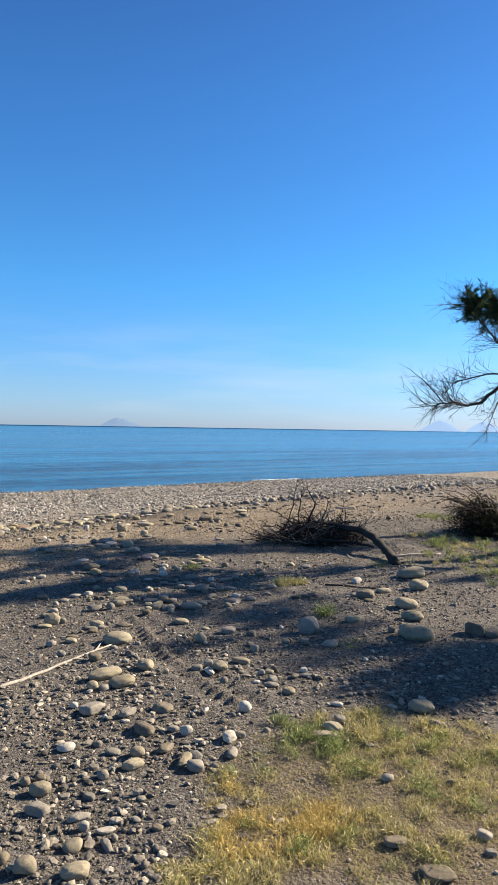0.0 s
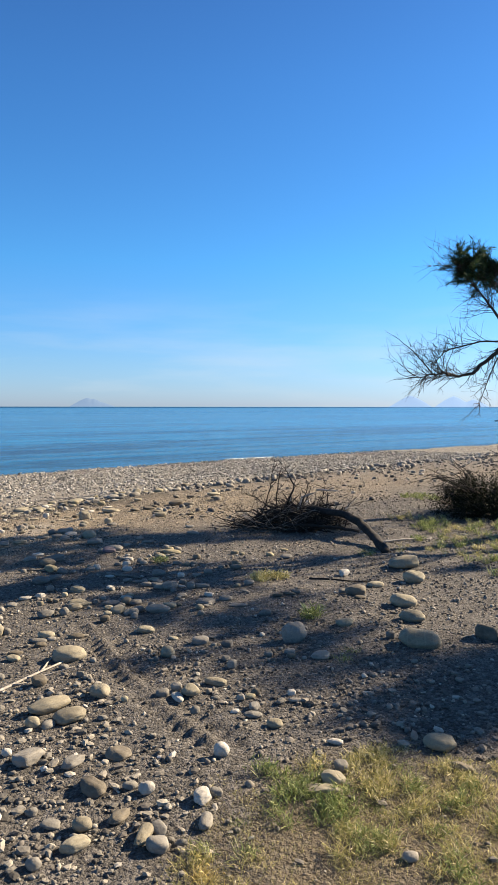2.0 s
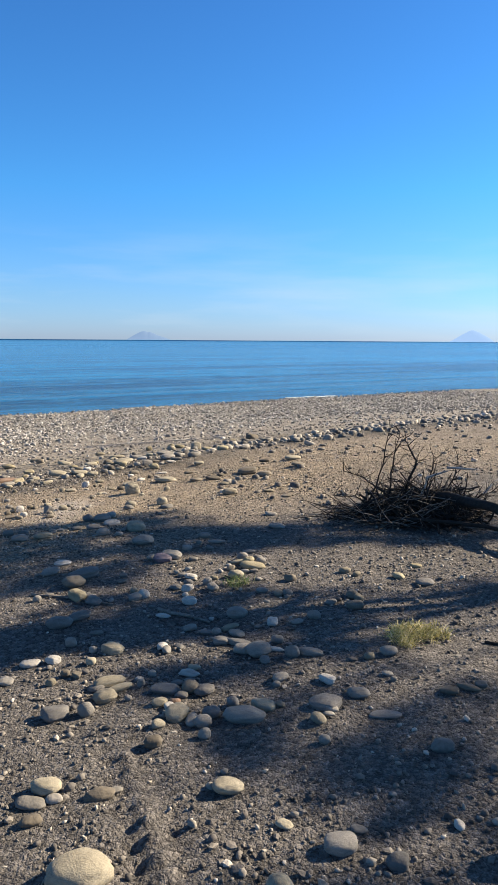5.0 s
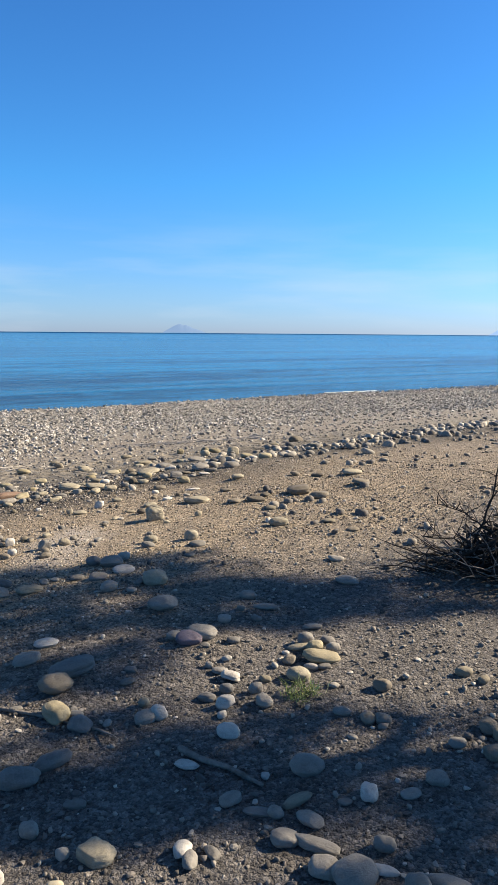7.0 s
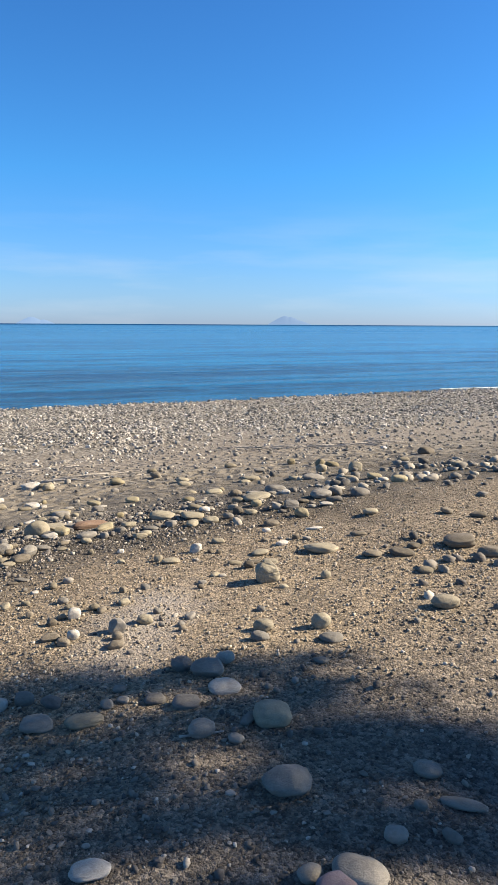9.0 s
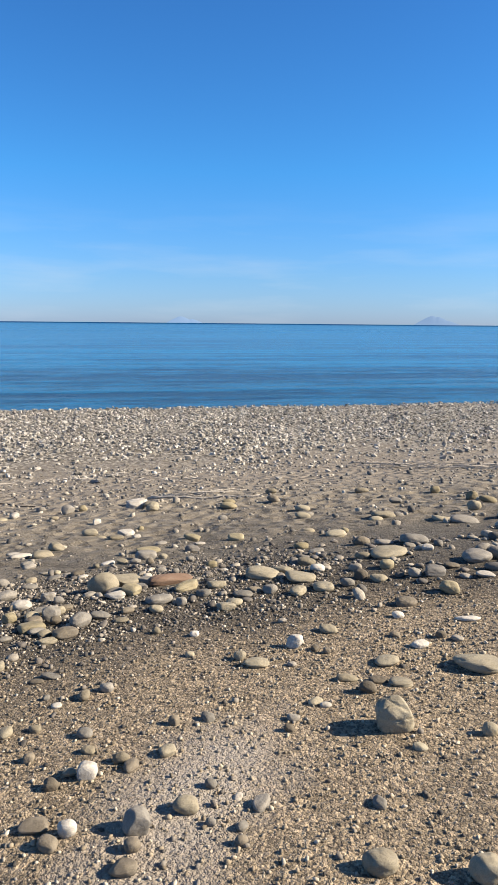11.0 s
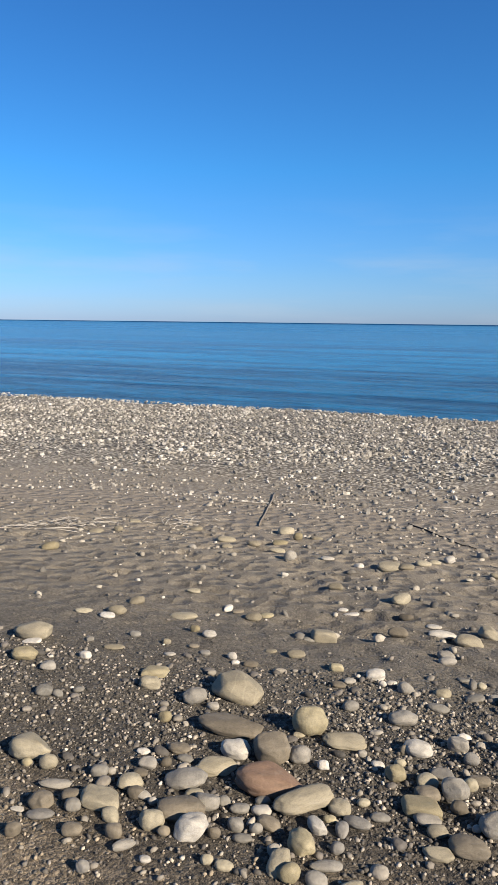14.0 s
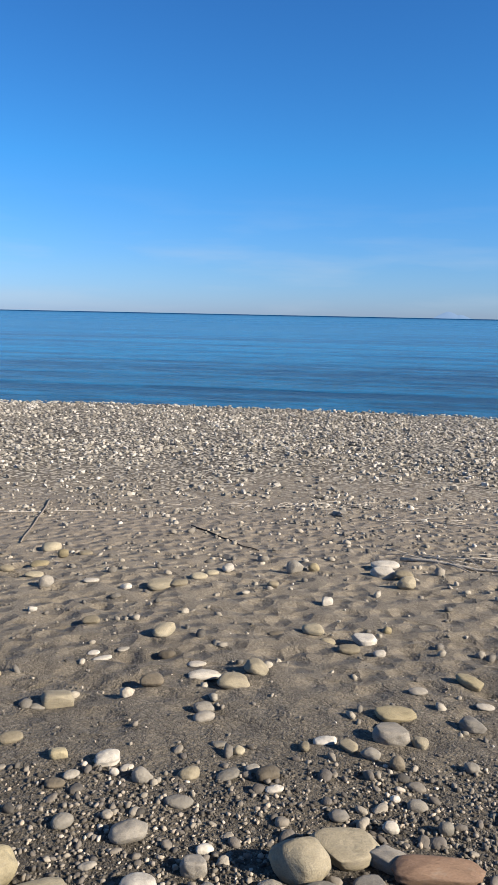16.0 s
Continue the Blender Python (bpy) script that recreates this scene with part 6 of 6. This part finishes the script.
def round_tamarisk(seed, parts, dense):
    """A tree with a trunk, limbs and a loose crown; each part of the crown is a list of boughs (x, y, z, reach) from the foot."""
    root = tagged(new("tree"), "tall tamarisk tree with a loose feathery dark green crown", "tree")
    wood, leaf = Shape(), Shape()
    mid = sum((Vector(b[:3]) for p in parts for b in p), Vector()) / sum(len(p) for p in parts)
    stem = limb(root, [(0, 0, -0.1), (0.1, 0.05, 0.8), (0.0, 0.1, 1.7), (0.15, 0.0, 2.6), (0.1 + mid.x * 0.4, mid.y * 0.4, 3.9)], 0.16, 0.06, 9, name="trunk")
    for p in parts:
        centre = sum((Vector(b[:3]) for b in p), Vector()) / len(p)
        leader = limb(root, [stem[-1], stem[-1].lerp(centre, 0.5) + Vector((0, 0, 0.1)), centre], 0.022, 0.009, 5)
        for x, y, z, reach in p:
            bough(root, wood, leaf, leader[-1 - random.randrange(3)], (x, y, z), reach, dense)
    finish_tree(root, wood, leaf)
    return root


random.seed(5)
leaning_tamarisk()
REACH_X, REACH_Y = (math.sin(radians(SUN_AZ)) / math.tan(radians(SUN_EL)), math.cos(radians(SUN_AZ)) / math.tan(radians(SUN_EL)))
# unseen trees, each bough set up-sun of the shade it is to cast
# each tree: foot, seed, and the shaded ground under the sun: x, y, half width, half depth, boughs, reach
for fx, fy, seed, shaded in (
    (8.9, 7.5, 71, ((-0.95, 4.72, 1.45, 0.36, 22, 0.22), (-2.5, 4.75, 0.55, 0.38, 5, 0.26), (-0.9, 5.22, 0.5, 0.12, 4, 0.15), (0.3, 4.72, 0.5, 0.16, 5, 0.17), (1.0, 4.6, 0.4, 0.12, 3, 0.16), (-1.35, 4.2, 0.5, 0.13, 4, 0.16), (-1.1, 4.45, 0.35, 0.08, 2, 0.14), (1.75, 4.62, 0.5, 0.18, 6, 0.2), (-0.4, 4.4, 0.5, 0.12, 4, 0.15), (-3.2, 4.3, 0.4, 0.3, 3, 0.2), (-0.75, 3.98, 0.16, 0.26, 3, 0.13), (-1.5, 3.85, 0.22, 0.25, 3, 0.16))),
    (9.2, 5.4, 72, ((-1.65, 3.5, 0.5, 0.3, 4, 0.18), (-1.05, 3.68, 0.4, 0.14, 3, 0.13), (-0.35, 2.95, 0.8, 0.22, 6, 0.14), (-1.5, 2.85, 0.3, 0.10, 2, 0.13), (0.35, 2.9, 0.35, 0.25, 3, 0.14), (0.4, 2.4, 0.42, 0.28, 4, 0.17), (0.8, 1.75, 0.3, 0.34, 5, 0.22), (-0.7, 3.4, 0.35, 0.16, 2, 0.10), (1.2, 3.4, 0.3, 0.04, 1, 0.10), (-0.12, 2.25, 0.2, 0.25, 3, 0.15), (-0.1, 1.85, 0.28, 0.2, 3, 0.14), (0.3, 1.2, 0.25, 0.2, 2, 0.14))),
    (10.8, 2.4, 73, ((1.05, 1.0, 0.3, 0.34, 5, 0.24), (1.45, 0.35, 0.5, 0.5, 11, 0.26), (2.1, 0.45, 0.5, 0.26, 7, 0.26), (2.8, 0.5, 0.5, 0.3, 7, 0.28), (2.75, 2.65, 0.35, 0.05, 2, 0.14), (1.6, -0.03, 0.5, 0.15, 5, 0.17), (2.15, -0.08, 0.5, 0.22, 5, 0.2))),
):
    random.seed(seed)
    parts = []
    for x, y, rx, ry, count, reach in shaded:
        parts.append([])
        for _ in range(count):
            a, r, h = random.uniform(0, 2 * math.pi), math.sqrt(random.random()), random.uniform(5.6, 6.6)
            px, py = x + rx * r * math.cos(a), y + ry * r * math.sin(a)
            top = at(px, py, h)
            parts[-1].append((px + h * REACH_X - fx, py + h * REACH_Y - fy, top.z - at(fx, fy).z, reach * random.uniform(0.7, 1.15)))
    round_tamarisk(seed, parts, 2).matrix_world = Matrix.Translation(at(fx, fy))


# ---------------------------------------------------------------- shrub and dead wood
def evergreen_shrub(x, y, wide, deep, high, seed):
    random.seed(seed)
    root = tagged(new("shrub"), "low dense dark evergreen shrub with dry arching twigs", "shrub")
    root.matrix_world = Matrix.Translation(at(x, y))
    wood, leaf, dry = Shape(), Shape(), Shape()
    for _ in range(150):
        a = random.uniform(0, 2 * math.pi)
        r = math.sqrt(random.random())
        h = high * math.sqrt(max(0.05, 1 - r * r)) * random.uniform(0.55, 1.05)
        end = Vector((math.cos(a) * r * wide / 2, math.sin(a) * r * deep / 2, h))
        pts = wander((end.x * 0.3, end.y * 0.3, 0), end - Vector((end.x * 0.3, end.y * 0.3, 0)), (end - Vector((end.x * 0.3, end.y * 0.3, 0))).length, 5, 0.15)
        wood.tube(pts, [0.012 - 0.0018 * k for k in range(6)], 4)
        for p in pts[2:]:
            for _ in range(44):
                q = p + unit() * random.uniform(0.02, 0.19)
                if q.z > 0.01:
                    leaf.blade(q, unit() + Vector((0, 0, 0.3)), random.uniform(0.025, 0.05), 0.009, 0.2)
    for _ in range(52):
        a = random.uniform(0, 2 * math.pi)
        pts = wander((math.cos(a) * wide * 0.3, math.sin(a) * deep * 0.3, high * 0.6), (math.cos(a), math.sin(a) * 0.5, 0.7), random.uniform(0.35, 0.75), 7, 0.2, -0.12)
        dry.tube(pts, [0.009 - 0.001 * k for k in range(8)], 4)
        for k in (3, 5):
            st = wander(pts[k], unit() + Vector((0, 0, 0.2)), 0.2, 4, 0.25)
            dry.tube(st, [0.003, 0.0025, 0.002, 0.0015, 0.001], 3)
    tagged(wood.link("twig_mass", M_BARK, root), kind="stuff")
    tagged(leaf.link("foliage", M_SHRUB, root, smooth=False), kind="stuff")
    tagged(dry.link("dry_twig_mass", M_DEADWOOD, root, "bare dry twigs"), kind="stuff")


evergreen_shrub(4.3, 5.55, 1.9, 1.3, 0.52, 21)
evergreen_shrub(5.3, 5.9, 1.5, 1.3, 0.75, 22)


def brushwood():
    """The heap of dead branches with its bent log."""
    random.seed(31)
    root = tagged(new("driftwood_heap"), "tangled heap of dark dead branches with a bent log on shingle", "driftwood")
    cx, cy = 1.62, 5.2
    root.matrix_world = Matrix.Translation(at(cx, cy))
    o = root.matrix_world.translation
    heap = Shape()
    rel = lambda *ps: [Vector(p) - o for p in ps]
    limb(root, rel((1.3, 5.3, 0.16), (1.55, 5.2, 0.22), (1.78, 5.0, 0.245), (2.05, 4.6, 0.235), (2.14, 4.3, 0.20), (2.18, 4.05, 0.15), (2.2, 3.75, 0.10), (2.2, 3.42, 0.03)), 0.036, 0.047, 10, 0.35, "log")
    limb(root, rel((1.1, 4.95, 0.07), (1.5, 4.75, 0.10), (1.9, 4.65, 0.09), (2.2, 4.55, 0.05)), 0.012, 0.018, 8, 0.35, "log")
    limb(root, rel((1.2, 5.15, 0.12), (1.5, 5.05, 0.2), (1.8, 5.1, 0.2), (2.1, 5.2, 0.1)), 0.02, 0.03, 8, 0.35, "log")
    for _ in range(900):
        a, r = random.uniform(0, 2 * math.pi), math.sqrt(random.random())
        p = Vector((math.cos(a) * r * 0.50, math.sin(a) * r * 0.40, random.uniform(0.0, 0.24) * (1.1 - r * r)))
        d = Vector((random.uniform(-1, 1), random.uniform(-0.8, 0.8), random.uniform(-0.6, 0.8)))
        ln = random.uniform(0.12, 0.55)
        tw = wander(p - d.normalized() * ln * 0.5, d, ln, 5, 0.4)
        for q in tw:
            q.z = max(q.z, 0.006)
        w = random.uniform(0.003, 0.011)
        heap.tube(tw, [w * (1 - 0.12 * k) for k in range(6)], 4)
    for _ in range(60):
        a = random.uniform(2.2, 4.4)
        p = Vector((math.cos(a) * random.uniform(0.5, 0.9), math.sin(a) * 0.35 - 0.05, 0.02))
        tw = wander(p, (random.uniform(-1, 0.6), random.uniform(-0.5, 0.5), random.uniform(0.0, 0.25)), random.uniform(0.12, 0.45), 4, 0.3)
        for q in tw:
            q.z = max(q.z, 0.005)
        heap.tube(tw, [0.006, 0.005, 0.004, 0.003, 0.002], 4)
    bleached = Shape()
    for _ in range(170):
        a, r = random.uniform(0, 2 * math.pi), math.sqrt(random.random())
        p = Vector((math.cos(a) * r * 0.62 - 0.1, math.sin(a) * r * 0.42 - 0.08, random.uniform(0.01, 0.22) * (1.1 - r * r)))
        d = Vector((random.uniform(-1, 1), random.uniform(-0.8, 0.8), random.uniform(-0.3, 0.5)))
        tw = wander(p, d, random.uniform(0.1, 0.4), 4, 0.25)
        for q in tw:
            q.z = max(q.z, 0.006)
        bleached.tube(tw, [0.0045, 0.004, 0.0035, 0.003, 0.002], 4)
    tagged(bleached.link("twig_mass", M_GREYWOOD, root, "thin pale dry twigs"), kind="stuff")
    # the branches that stand up out of the heap
    tall = [rel(*ps) for ps in (
        ((1.14, 5.2, 0.12), (1.22, 5.2, 0.39), (1.27, 5.2, 0.61), (1.30, 5.2, 0.80)), ((1.31, 5.2, 0.18), (1.33, 5.22, 0.40), (1.36, 5.24, 0.58), (1.40, 5.25, 0.76)),
        ((1.45, 5.2, 0.25), (1.53, 5.2, 0.46), (1.54, 5.2, 0.52), (1.47, 5.2, 0.65), (1.43, 5.2, 0.71)), ((1.32, 5.2, 0.2), (1.2, 5.18, 0.27), (1.09, 5.2, 0.36), (0.9, 5.2, 0.42)),
        ((1.23, 5.0, 0.25), (1.08, 5.0, 0.17), (0.93, 5.0, 0.09), (0.75, 5.0, 0.03)), ((1.62, 5.25, 0.2), (1.7, 5.3, 0.38), (1.74, 5.3, 0.52)),
        ((1.8, 5.2, 0.2), (1.92, 5.3, 0.38), (1.95, 5.35, 0.5)), ((2.0, 5.0, 0.18), (2.12, 5.1, 0.24), (2.35, 5.2, 0.26)), ((1.2, 5.1, 0.1), (1.0, 5.15, 0.2), (0.82, 5.2, 0.2)))]
    for k, pts in enumerate(tall):
        stalk, tips = Shape(), []
        tw = []
        for a, b in zip(pts, pts[1:]):
            tw += [a.lerp(b, j / 3) + unit() * 0.008 for j in range(3)]
        tw.append(pts[-1])
        thick = 0.014 if k in (2, 4) else 0.009
        stalk.tube(tw, [thick * (1 - 0.75 * j / (len(tw) - 1)) for j in range(len(tw))], 5, 0.3)
        for j in range(2, len(tw)):
            for _ in range(2):
                tips.append(wander(tw[j], Vector((random.uniform(-0.9, 0.9), random.uniform(-0.5, 0.5), random.uniform(0.0, 0.9))), random.uniform(0.06, 0.22), 5, 0.3))
        branch = stalk.link("branch", M_DEADWOOD, root)
        fine = Shape()
        for st in tips:
            fine.tube(st, [0.004, 0.0035, 0.003, 0.0025, 0.002, 0.001], 3)
        tagged(fine.link("twig_mass", M_DEADWOOD, branch), kind="stuff")
    for p, d, ln in ((rel((1.63, 5.2, 0.36))[0], (0.85, 0.1, 0.42), 0.22), (rel((1.82, 5.22, 0.45))[0], (1, 0.1, -0.02), 0.3), ((0.5, 0.1, 0.12), (0.7, 0.6, 0.2), 0.5), ((-0.05, -0.1, 0.2), (0.3, 0, 1), 0.2)):
        pale = Shape()
        pale.tube(wander(p, d, ln, 5, 0.15), [0.012, 0.011, 0.01, 0.008, 0.006, 0.004], 5)
        pale.link("branch", M_DRIFT, root, "bleached broken branch")
    tagged(heap.link("brushwood", M_DEADWOOD, root), kind="stuff")


brushwood()


def stick(ax, ay, bx, by, r, material, label, forks=0, seed=1, lift=0.0):
    random.seed(seed)
    ob = Shape()
    n = 10
    pts = []
    side = Vector((ay - by, bx - ax, 0)).normalized()
    wob = 0.0
    for k in range(n + 1):
        t = k / n
        wob += random.uniform(-1, 1) * r * 0.4
        x, y = ax + (bx - ax) * t + side.x * wob, ay + (by - ay) * t + side.y * wob
        pts.append(at(x, y, r * 0.8 + lift * math.sin(math.pi * t)))
    ob.tube(pts, [r * (1 - 0.5 * k / n) for k in range(n + 1)], 6, 0.25)
    for k in range(forks):
        j = random.randrange(2, n)
        d = (pts[j] - pts[j - 1]).normalized() + side * random.choice((-1, 1)) * random.uniform(0.4, 0.9)
        tw = wander(pts[j], Vector((d.x, d.y, 0.06)), (pts[-1] - pts[0]).length * random.uniform(0.15, 0.35), 5, 0.15)
        ob.tube(tw, [r * 0.5 * (1 - 0.15 * m) for m in range(6)], 5)
    return tagged(ob.link("stick", material), label, "stick", "driftwood sticks")


stick(-1.02, 0.17, -0.44, 1.04, 0.012, M_DRIFT, "bleached forked driftwood stick lying on gravel", 4, 41)
stick(-0.47, 3.18, -0.14, 2.99, 0.014, M_GREYWOOD, "grey weathered driftwood stick among pebbles", 0, 42)
stick(-6.0, 12.35, -4.42, 12.86, 0.022, M_DRIFT, "long pale dry cane lying on the sand", 1, 43)
stick(-12.6, 11.75, -9.7, 9.78, 0.02, M_GREYWOOD, "long dark driftwood pole lying on the sand", 1, 44)
stick(-12.1, 10.6, -10.9, 12.1, 0.012, M_DRIFT, "pale dry cane lying on the sand", 0, 45)
stick(-9.2, 12.05, -7.45, 11.6, 0.012, M_DEADWOOD, "thin dark branch lying on the sand", 2, 46)
stick(1.3, 2.6, 1.75, 2.4, 0.008, M_DEADWOOD, "short dark branch lying on gravel", 1, 47)
stick(-1.32, 3.44, -0.76, 3.29, 0.010, M_GREYWOOD, "thin grey branch lying among stones", 2, 40)
stick(-1.21, 4.67, -1.05, 4.74, 0.006, M_DRIFT, "short pale stalk lying on gravel", 0, 39)
stick(2.3, 4.0, 2.9, 4.15, 0.014, M_DRIFT, "bleached short branch lying beside weeds", 1, 48)


def flotsam(x0, y0, x1, y1, wide, count, length, seed):
    """A strand line of dry canes and stalks."""
    random.seed(seed)
    sh = Shape()
    for _ in range(count):
        t = random.random()
        x, y = x0 + (x1 - x0) * t + random.gauss(0, wide), y0 + (y1 - y0) * t + random.gauss(0, wide)
        a = math.atan2(y1 - y0, x1 - x0) + random.gauss(0, 0.9)
        ln = length * random.uniform(0.3, 1.2)
        p, q = at(x, y, random.uniform(0.01, 0.05)), at(x + math.cos(a) * ln, y + math.sin(a) * ln, random.uniform(0.01, 0.05))
        r = random.uniform(0.003, 0.0065)
        sh.tube([p, p.lerp(q, 0.5) + Vector((0, 0, random.uniform(0, 0.03))), q], [r, r, r * 0.6], 5)
    tagged(sh.link("flotsam", M_DRIFT), "strand line of pale dry canes and stalks", "driftwood", kind="stuff")


flotsam(-4.2, 17.6, -0.6, 16.9, 0.35, 140, 0.7, 51)
flotsam(-6.2, 12.5, -5.2, 12.9, 0.12, 16, 0.8, 55)
flotsam(-10.3, 6.3, -10.7, 7.9, 0.16, 34, 0.4, 52)
flotsam(-10.1, 8.3, -10.5, 9.2, 0.18, 22, 0.4, 53)
flotsam(-9.4, 14.2, -6.6, 14.9, 0.25, 40, 0.5, 54)
flotsam(-11.3, 12.4, -7.4, 16.1, 0.25, 60, 0.45, 56)
flotsam(-10.8, 7.0, -10.7, 7.5, 0.08, 14, 0.5, 57)


# ---------------------------------------------------------------- weeds
def weed_patch(name, label, spots, material, seed, tall, blades, kind="", loose=0.018):
    """Clumps of weed: spots of x, y, radius, clumps."""
    random.seed(seed)
    sh = Shape()
    for x, y, rad, clumps in spots:
        for _ in range(clumps):
            a, r = random.uniform(0, 2 * math.pi), rad * math.sqrt(random.random())
            px, py = x + math.cos(a) * r, y + math.sin(a) * r
            p = at(px, py)
            size = tall * random.uniform(0.5, 1.3)
            for _ in range(blades):
                d = Vector((random.gauss(0, 0.6), random.gauss(0, 0.6), 1.0))
                q = p + Vector((random.gauss(0, loose), random.gauss(0, loose), 0))
                sh.blade(q, d, size * random.uniform(0.5, 1.1), size * 0.034, 0.35)
                if random.random() < 0.5:
                    m = q + d.normalized() * size * random.uniform(0.2, 0.6)
                    sh.blade(m, unit() + Vector((0, 0, 0.4)), size * 0.3, size * 0.055, 0.2)
    tagged(sh.link(name, material, smooth=False), label, "weeds", kind=kind)


weed_patch("grass", "yellow-green low weeds and dry grass over gravel", ((0.95, -0.35, 0.16, 10), (1.2, -0.5, 0.24, 26), (1.45, -0.62, 0.2, 18), (1.6, -0.95, 0.28, 20), (0.95, -1.4, 0.3, 30), (0.35, -0.95, 0.15, 8), (1.5, -1.35, 0.32, 22), (0.8, -0.95, 0.35, 16), (0.35, -1.5, 0.22, 34), (1.2, -1.1, 0.35, 16)), M_GRASS, 61, 0.055, 64, "stuff", 0.026)
weed_patch("grass", "dry orange-brown low grass beside green weeds", ((0.5, -1.3, 0.2, 40), (0.72, -1.22, 0.14, 26), (0.4, -1.05, 0.12, 7)), M_DRYGRASS, 60, 0.05, 60, "stuff", 0.024)
weed_patch("grass", "fresh green weeds among the yellow grass", ((0.78, -0.62, 0.18, 20), (0.92, -0.75, 0.18, 16), (1.4, -0.95, 0.3, 10), (0.45, -0.75, 0.15, 3), (0.7, -0.4, 0.1, 3), (1.3, -0.6, 0.3, 8), (0.8, -1.35, 0.4, 10)), M_GREEN, 62, 0.07, 46, "stuff", 0.024)
weed_patch("grass", "thin pale grass creeping over gravel", ((0.9, -0.9, 0.55, 120), (1.4, -0.8, 0.45, 90), (0.7, -1.35, 0.5, 110), (1.4, -1.4, 0.5, 90), (0.55, -0.55, 0.25, 16)), M_GRASS, 59, 0.03, 26, "stuff", 0.035)
weed_patch("grass", "sparse green weeds beside the shrub", ((3.3, 4.75, 0.4, 26), (3.9, 4.35, 0.5, 30), (3.2, 2.7, 0.5, 26), (4.0, 3.3, 0.7, 100), (2.9, 3.9, 0.4, 12), (3.7, 6.9, 0.3, 20)), M_GREEN, 63, 0.12, 24, "stuff")
weed_patch("grass", "dry yellow grass beside the shrub", ((3.6, 4.3, 0.6, 44), (3.7, 3.2, 0.7, 60), (2.7, 3.5, 0.4, 10), (3.05, 5.4, 0.25, 16)), M_GRASS, 64, 0.09, 22, "stuff")
weed_patch("weed", "small yellow-green weed growing in gravel", ((0.96, 2.68, 0.15, 30),), M_GRASS, 65, 0.09, 28)
weed_patch("weed", "small green weed growing beside a stone", ((1.14, 1.53, 0.06, 10),), M_GREEN, 66, 0.14, 14)
weed_patch("weed", "small green weed growing in gravel", ((0.0, 3.55, 0.07, 10),), M_GREEN, 67, 0.09, 14)
weed_patch("weed", "small green weed growing in gravel", ((1.2, 0.8, 0.09, 8),), M_GREEN, 68, 0.06, 14)
weed_patch("weed", "small green weed growing in gravel", ((1.98, 3.4, 0.12, 10),), M_GREEN, 69, 0.08, 14)


# ---------------------------------------------------------------- the post by the water
def beach_post():
    root = tagged(new("post"), "weathered blue-grey post with a crossbar near the water", "post")
    m = Nodes("painted_steel", 0.5)
    mat = m.done(m.mix(m.noise(8.0, 4), (0.10, 0.17, 0.22), (0.18, 0.27, 0.33)))
    x, y = 27.7, 55.8
    root.matrix_world = Matrix.Translation(at(x, y)) @ pose(0, 0, 0, 0, -7, -25)
    a, b = Shape(), Shape()
    a.tube([(0, 0, -0.3), (0, 0, 1.2), (0, 0, 2.35)], [0.10, 0.09, 0.08], 8)
    b.tube([(-0.72, 0, 2.38), (0, 0, 2.42), (0.72, 0, 2.38)], [0.06, 0.08, 0.06], 8)
    a.link("pole", mat, root)
    b.link("crossbar", mat, root)


beach_post()


# ---------------------------------------------------------------- ripples breaking on the shingle
def foam(s0, s1, u0, wide, seed):
    """A thin line of foam along the water's edge."""
    rng = np.random.RandomState(seed)
    n = max(6, int((s1 - s0) / 0.4))
    v, f = [], []
    for k in range(n + 1):
        t = k / n
        s = s0 + (s1 - s0) * t
        u = u0 + 0.25 * math.sin(s * 0.5 + seed) + 0.06 * rng.randn()
        w = wide * math.sin(math.pi * min(1, max(0, t))) * (0.6 + 0.8 * rng.rand()) + 0.02
        for du, dz in ((-w, 0.012), (0, 0.05), (w, 0.012)):
            v.append((-0.588 * (u + du) + 0.809 * s, 0.809 * (u + du) + 0.588 * s, SEA_Z + dz))
    for k in range(n):
        for j in (0, 1):
            f.append((3 * k + j, 3 * k + 3 + j, 3 * k + 4 + j, 3 * k + 1 + j))
    tagged(link("foam", v, f, M_FOAM), "thin white line of foam at the water's edge", "foam", "foam lines", "stuff")


_foam = Nodes("foam", 0.8)
M_FOAM = _foam.done(_foam.mix(_foam.ramp(_foam.noise(9.0, 5), (0.4, 0.0), (0.6, 1.0)), (0.30, 0.38, 0.42), (0.78, 0.81, 0.83)))
foam(28.0, 32.0, 34.3, 0.035, 1)
